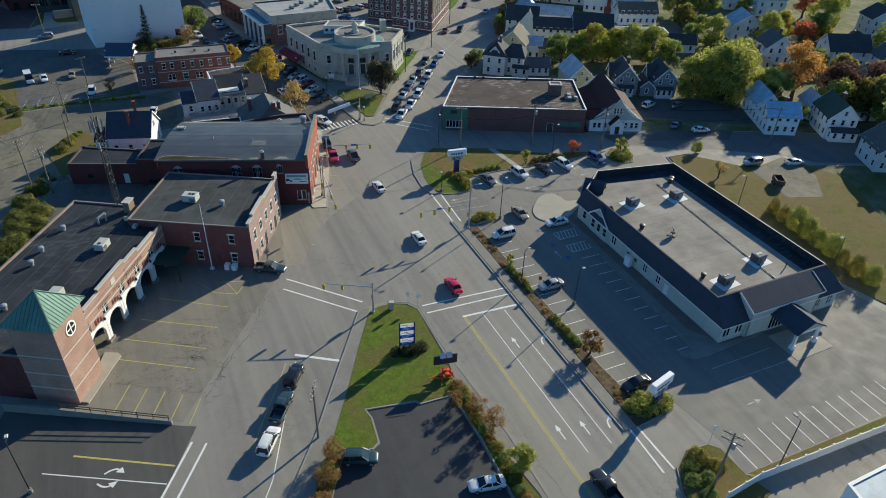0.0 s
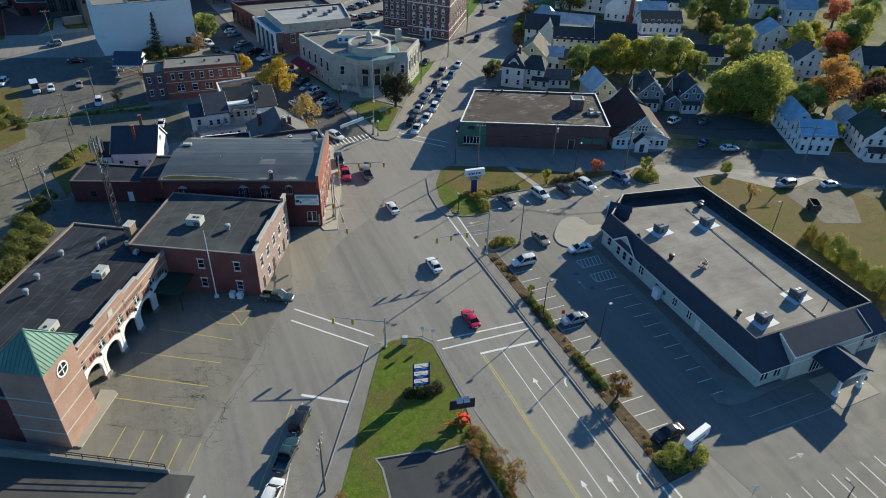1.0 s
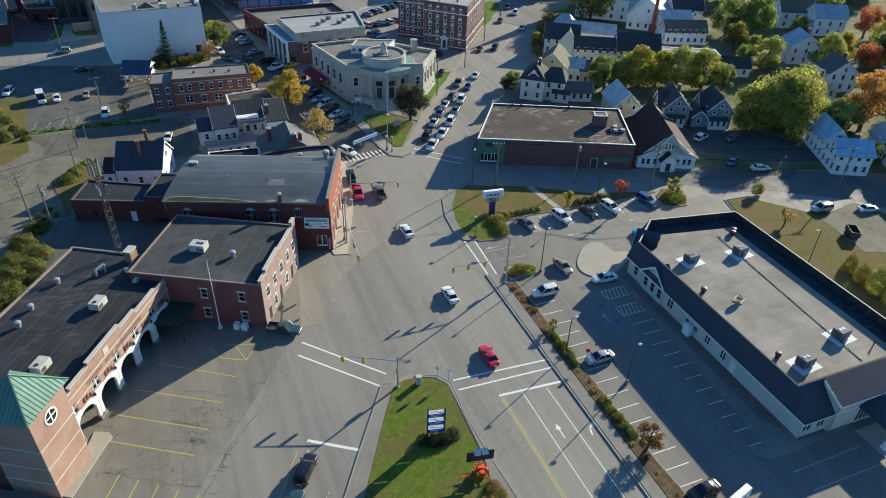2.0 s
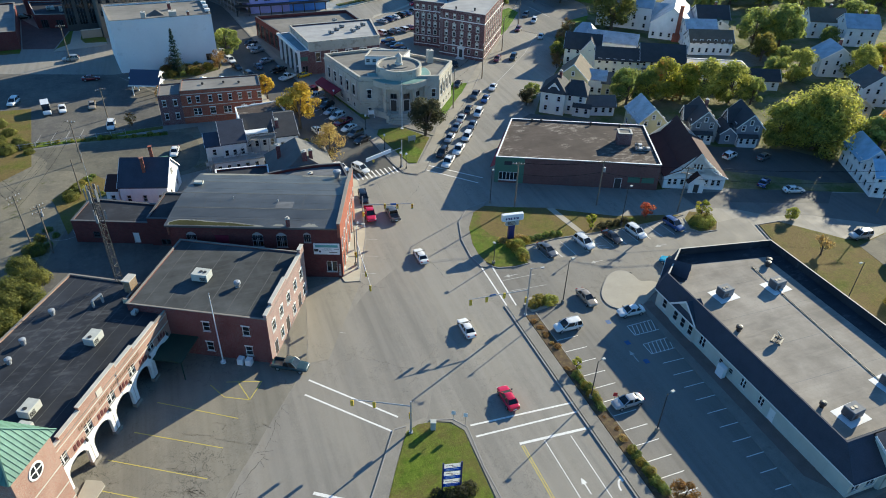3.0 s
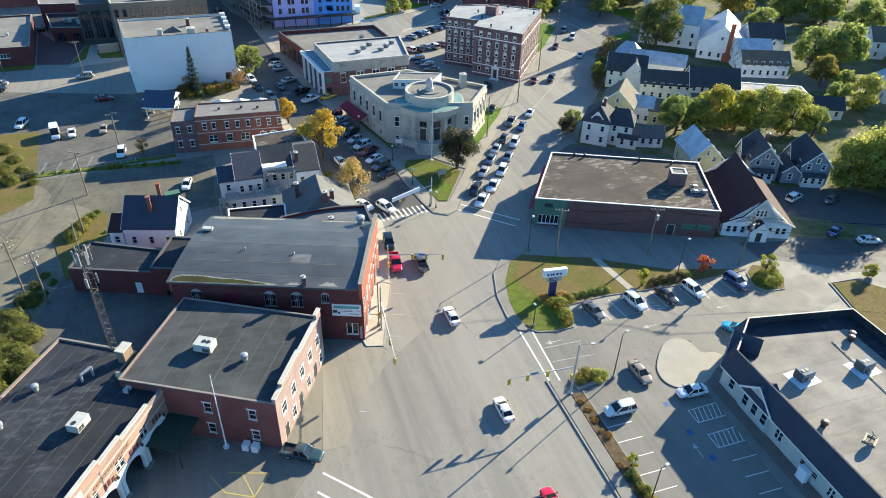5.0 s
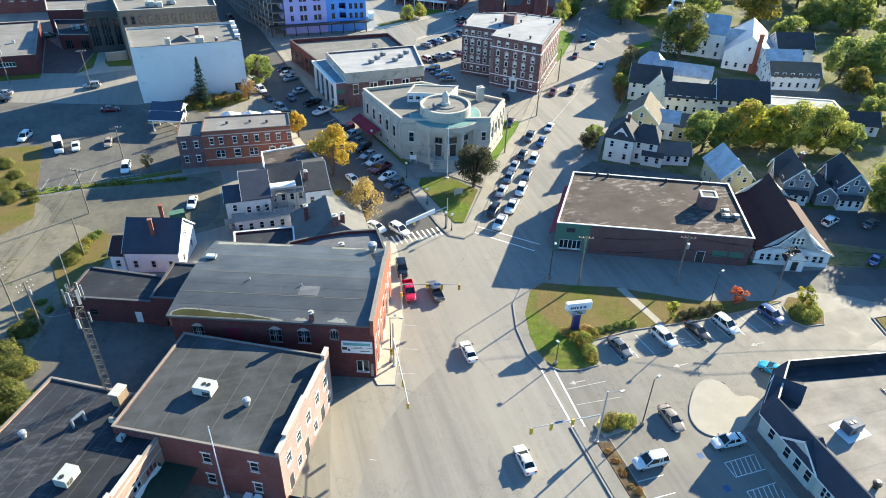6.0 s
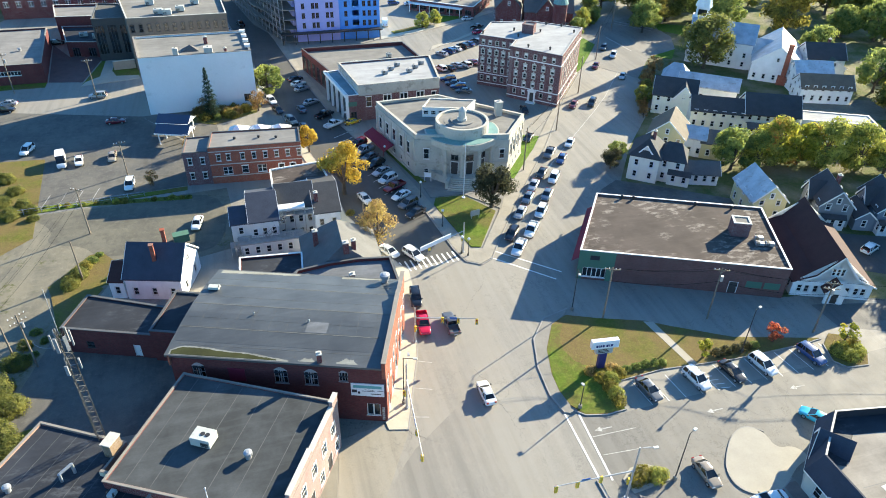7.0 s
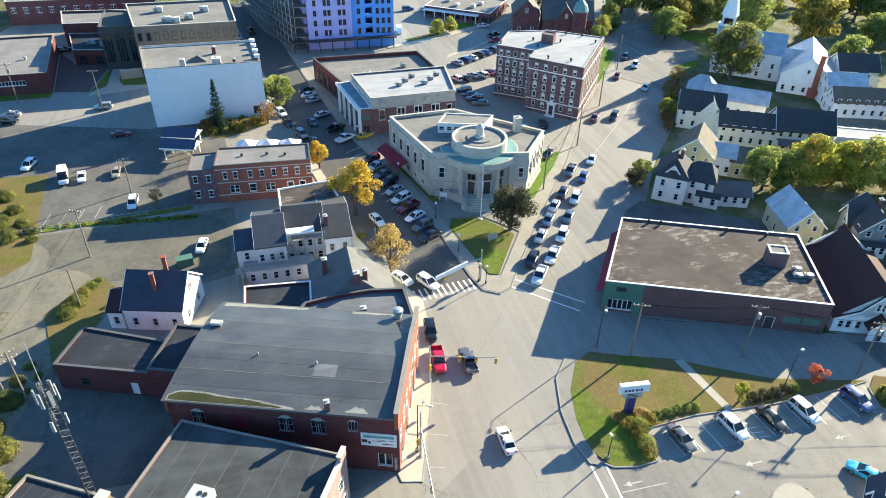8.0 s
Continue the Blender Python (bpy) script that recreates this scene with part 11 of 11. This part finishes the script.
# portable message board on its orange trailer
mb = thing("message_board", 31.0, 63.9, 0.13, -10, "dark portable message board on a bright orange trailer", "sign trailer")
bm = bmesh.new()
box(bm, -1.75, 0.0, 1.9, 1.75, 0.18, 3.6)
bmesh.ops.bevel(bm, geom=bm.edges[:], offset=0.04, segments=1, affect="EDGES")
part("board", bm, M["sign_dark"], mb)
for a in (-0.9, 0.05):
    bm = bmesh.new()
    box(bm, 0, -0.42, -0.02, 0.85, 0.42, 0.02)
    part("solar_panel", bm, M["metal_blue"], mb, m=pose(a, -0.12, 3.72, 28))
bm = bmesh.new()
cyl(bm, 0, 0.09, 0.7, 1.9, 0.09, 8), bar(bm, (-0.25, 0.09, 0.7), (-0.25, 0.09, 1.9), 0.06, 0.06), bar(bm, (0.25, 0.09, 0.7), (0.25, 0.09, 1.9), 0.06, 0.06)
part("mast", bm, M["galv"], mb)
bm = bmesh.new()
for x in (-0.6, 0.6):
    bar(bm, (x, -1.5, 0.55), (x, 0.6, 0.55), 0.1, 0.12)
for y in (-1.5, -0.5, 0.6):
    bar(bm, (-0.65, y, 0.55), (0.65, y, 0.55), 0.1, 0.12)
bar(bm, (-0.6, -0.6, 0.55), (-2.6, -0.9, 0.5), 0.09, 0.1), bar(bm, (-0.6, -1.4, 0.55), (-2.6, -0.9, 0.5), 0.09, 0.1)
part("chassis", bm, M["orange_machine"], mb)
for nm, q in (("battery_box", (-0.35, -1.4, 0.62, 0.35, -0.75, 1.1)), ("control_box", (-0.55, -0.7, 0.62, 0.1, -0.25, 1.35)), ("battery_box", (0.15, -0.55, 0.62, 0.6, 0.1, 1.05))):
    bm = bmesh.new()
    box(bm, *q)
    bmesh.ops.bevel(bm, geom=bm.edges[:], offset=0.04, segments=2, affect="EDGES")
    part(nm, bm, M["orange_machine"], mb)
for s in (-1, 1):
    w = part("wheel", car_meshes("sedan")["tyre"], None, mb, m=Matrix.Translation((s * 0.85, -0.5, 0.33)) @ Matrix.Rotation(radians(90), 4, "Z"))
    bm = bmesh.new()
    for k in range(6):
        a, b = radians(15 + k * 25), radians(40 + k * 25)
        face(bm, [(s * 0.85 + x, -0.5 + 0.42 * math.cos(t), 0.33 + 0.42 * math.sin(t)) for x, t in ((-0.14, a), (0.14, a), (0.14, b), (-0.14, b))])
    bmesh.ops.remove_doubles(bm, verts=bm.verts, dist=0.001)
    bmesh.ops.solidify(bm, geom=bm.faces[:], thickness=0.03)
    part("mudguard", bm, M["orange_machine"], mb)
    bm = bmesh.new()
    bar(bm, (s * 0.65, -1.5, 0.6), (s * 1.15, -1.9, 0.03), 0.07, 0.07)
    part("jack_leg", bm, M["orange_machine"], mb)
bm = bmesh.new()
box(bm, -0.35, -0.3, 0, 0.35, 0.3, 1.4), box(bm, -0.4, -0.35, 1.4, 0.4, 0.35, 1.5)
bmesh.ops.bevel(bm, geom=bm.edges[:], offset=0.03, segments=1, affect="EDGES")
solid("control_cabinet", bm, M["hvac"], "pale signal control cabinet on the grass", "cabinet", m=pose(28.9, 80.6, 0.13, 0, 0, -20))
for x, y, h in ((31.6, 80.2, 3.0), (33.2, 79.8, 2.4), (54.2, 76.3, 2.6), (58.6, 39.2, 3.0)):
    root = thing("sign_post", x, y, 0.1, -30, "small traffic sign on a thin steel post", "sign", "small signs")
    bm = bmesh.new()
    cyl(bm, 0, 0, 0, h, 0.035, 6)
    part("post", bm, M["galv"], root)
    bm = bmesh.new()
    box(bm, -0.28, -0.05, h - 0.7, 0.28, -0.03, h)
    part("plate", bm, M["sign_white"] if x != 54.2 else M["sign_red"], root)


def shop_sign(x, y, ang, z, h):
    root = thing("shop_sign", x, y, 0.14, ang, "white shop sign with a lower panel on a navy column", "sign", "shop signs")
    bm = bmesh.new()
    box(bm, -0.55, -0.35, 0, 0.55, 0.35, z)
    part("column", bm, M["sign_navy"], root)
    bm = bmesh.new()
    box(bm, -2.1, -0.42, z + 1.0, 2.1, 0.42, z + h)
    bmesh.ops.bevel(bm, geom=bm.edges[:], offset=0.06, segments=1, affect="EDGES")
    b = part("cabinet", bm, M["sign_white"], root)
    bm = bmesh.new()
    box(bm, -1.3, -0.36, z, 1.3, 0.36, z + 1.0)
    part("message_panel", bm, M["hvac"], root)
    for s in (-1, 1):
        bm = bmesh.new()
        for i, (a, w) in enumerate(((-1.45, 0.3), (-1.05, 0.12), (-0.83, 0.28), (-0.45, 0.3), (0.1, 0.34), (0.54, 0.12), (0.78, 0.34))):
            box(bm, a, s * 0.43 - 0.012, z + 1.35, a + w, s * 0.43 + 0.012, z + 1.35 + 0.42)
        part("emblem", bm, M["sign_navy"], b)
        bm = bmesh.new()
        for i in range(3):
            box(bm, -1.0, s * 0.37 - 0.012, z + 0.2 + i * 0.26, 0.8 - 0.2 * i, s * 0.37 + 0.012, z + 0.32 + i * 0.26)
        part("lettering", bm, M["sign_dark"], root)


shop_sign(55.6, 46.9, 15, 2.9, 2.5), shop_sign(58.6, 119.6, -6, 3.0, 2.4)
# flagpoles
for x, y, h, lab in ((3.8, 102.6, 13.0, "tall slender white flagpole before the brick office"), (53.7, 172.7, 12.6, "tall slender white flagpole before the library")):
    root = thing("flagpole", x, y, 0, 0, lab, "flagpole")
    bm = bmesh.new()
    cyl(bm, 0, 0, -0.05, h, 0.11, 8, 0.05), cyl(bm, 0, 0, -0.05, 0.3, 0.4, 10)
    part("pole", bm, M["sign_white"], root)
    bm = bmesh.new()
    bmesh.ops.create_uvsphere(bm, u_segments=8, v_segments=6, radius=0.12, matrix=Matrix.Translation((0, 0, h)))
    part("ball", bm, M["galv"], root)
for i in range(2):
    bm = bmesh.new()
    box(bm, -0.45, -0.5, 0, 0.45, 0.5, 1.1)
    bmesh.ops.bevel(bm, geom=bm.edges[:], offset=0.06, segments=1, affect="EDGES")
    solid("outdoor_unit", bm, M["sign_white"], "white boxy outdoor unit against the brick wall", "outdoor unit", "outdoor units", m=pose(6.3 + i * 1.1, 101.6 - i * 0.6, 0.02, 0, 0, -30))
bm = bmesh.new()
box(bm, -0.7, -0.4, 0, 0.7, 0.4, 2.0)
bmesh.ops.bevel(bm, geom=bm.edges[:], offset=0.05, segments=1, affect="EDGES")
solid("ice_cabinet", bm, M["sign_white"], "white and blue ice cabinet against the shop wall", "ice cabinet", m=pose(72.6, 76.2, 0.13, 0, 0, 90))
bm = bmesh.new()
box(bm, -1, -0.1, 0.6, 1, 0.1, 1.8), box(bm, -0.8, -0.06, 0, -0.7, 0.06, 0.6), box(bm, 0.7, -0.06, 0, 0.8, 0.06, 0.6)
solid("lawn_sign", bm, M["stone"], "low pale sign on the library lawn", "sign", m=pose(53.5, 164.4, 0.15, 0, 0, 10))
for x, y in ((47.6, 181.6), (50.2, 180.2)):
    bm = bmesh.new()
    box(bm, -0.06, -0.06, 0, 0.06, 0.06, 2.2), box(bm, 1.3, -0.06, 0, 1.42, 0.06, 2.2), box(bm, 0.06, -0.05, 1.0, 1.3, 0.05, 2.0)
    solid("lawn_sign", bm, M["sign_white"], "white framed notice sign on the lawn", "sign", m=pose(x, y, 0.15, 0, 0, -20))
    break
bm = bmesh.new()
box(bm, -1.4, -0.8, 0, 1.4, 0.8, 1.4), box(bm, -1.45, -0.85, 1.4, 1.45, 0.85, 1.5)
solid("dumpster", bm, M["green_wall"], "green steel rubbish skip beside the white house", "dumpster", m=pose(-2.6, 170.6, 0.02, 0, 0, 10))
# fence posts along the old car park
fence = thing("fence", -20, 188.6, 0, 5, "low pale timber fence along the car park", "fence")
for i in range(9):
    bm = bmesh.new()
    box(bm, -16 + i * 3.2, -0.06, 0, -15.88 + i * 3.2, 0.06, 1.3)
    part("post", bm, M["galv"], fence)
bm = bmesh.new()
for z in (0.55, 1.1):
    box(bm, -16, -0.03, z, 9.7, 0.03, z + 0.05)
part("rail", bm, M["galv"], fence)
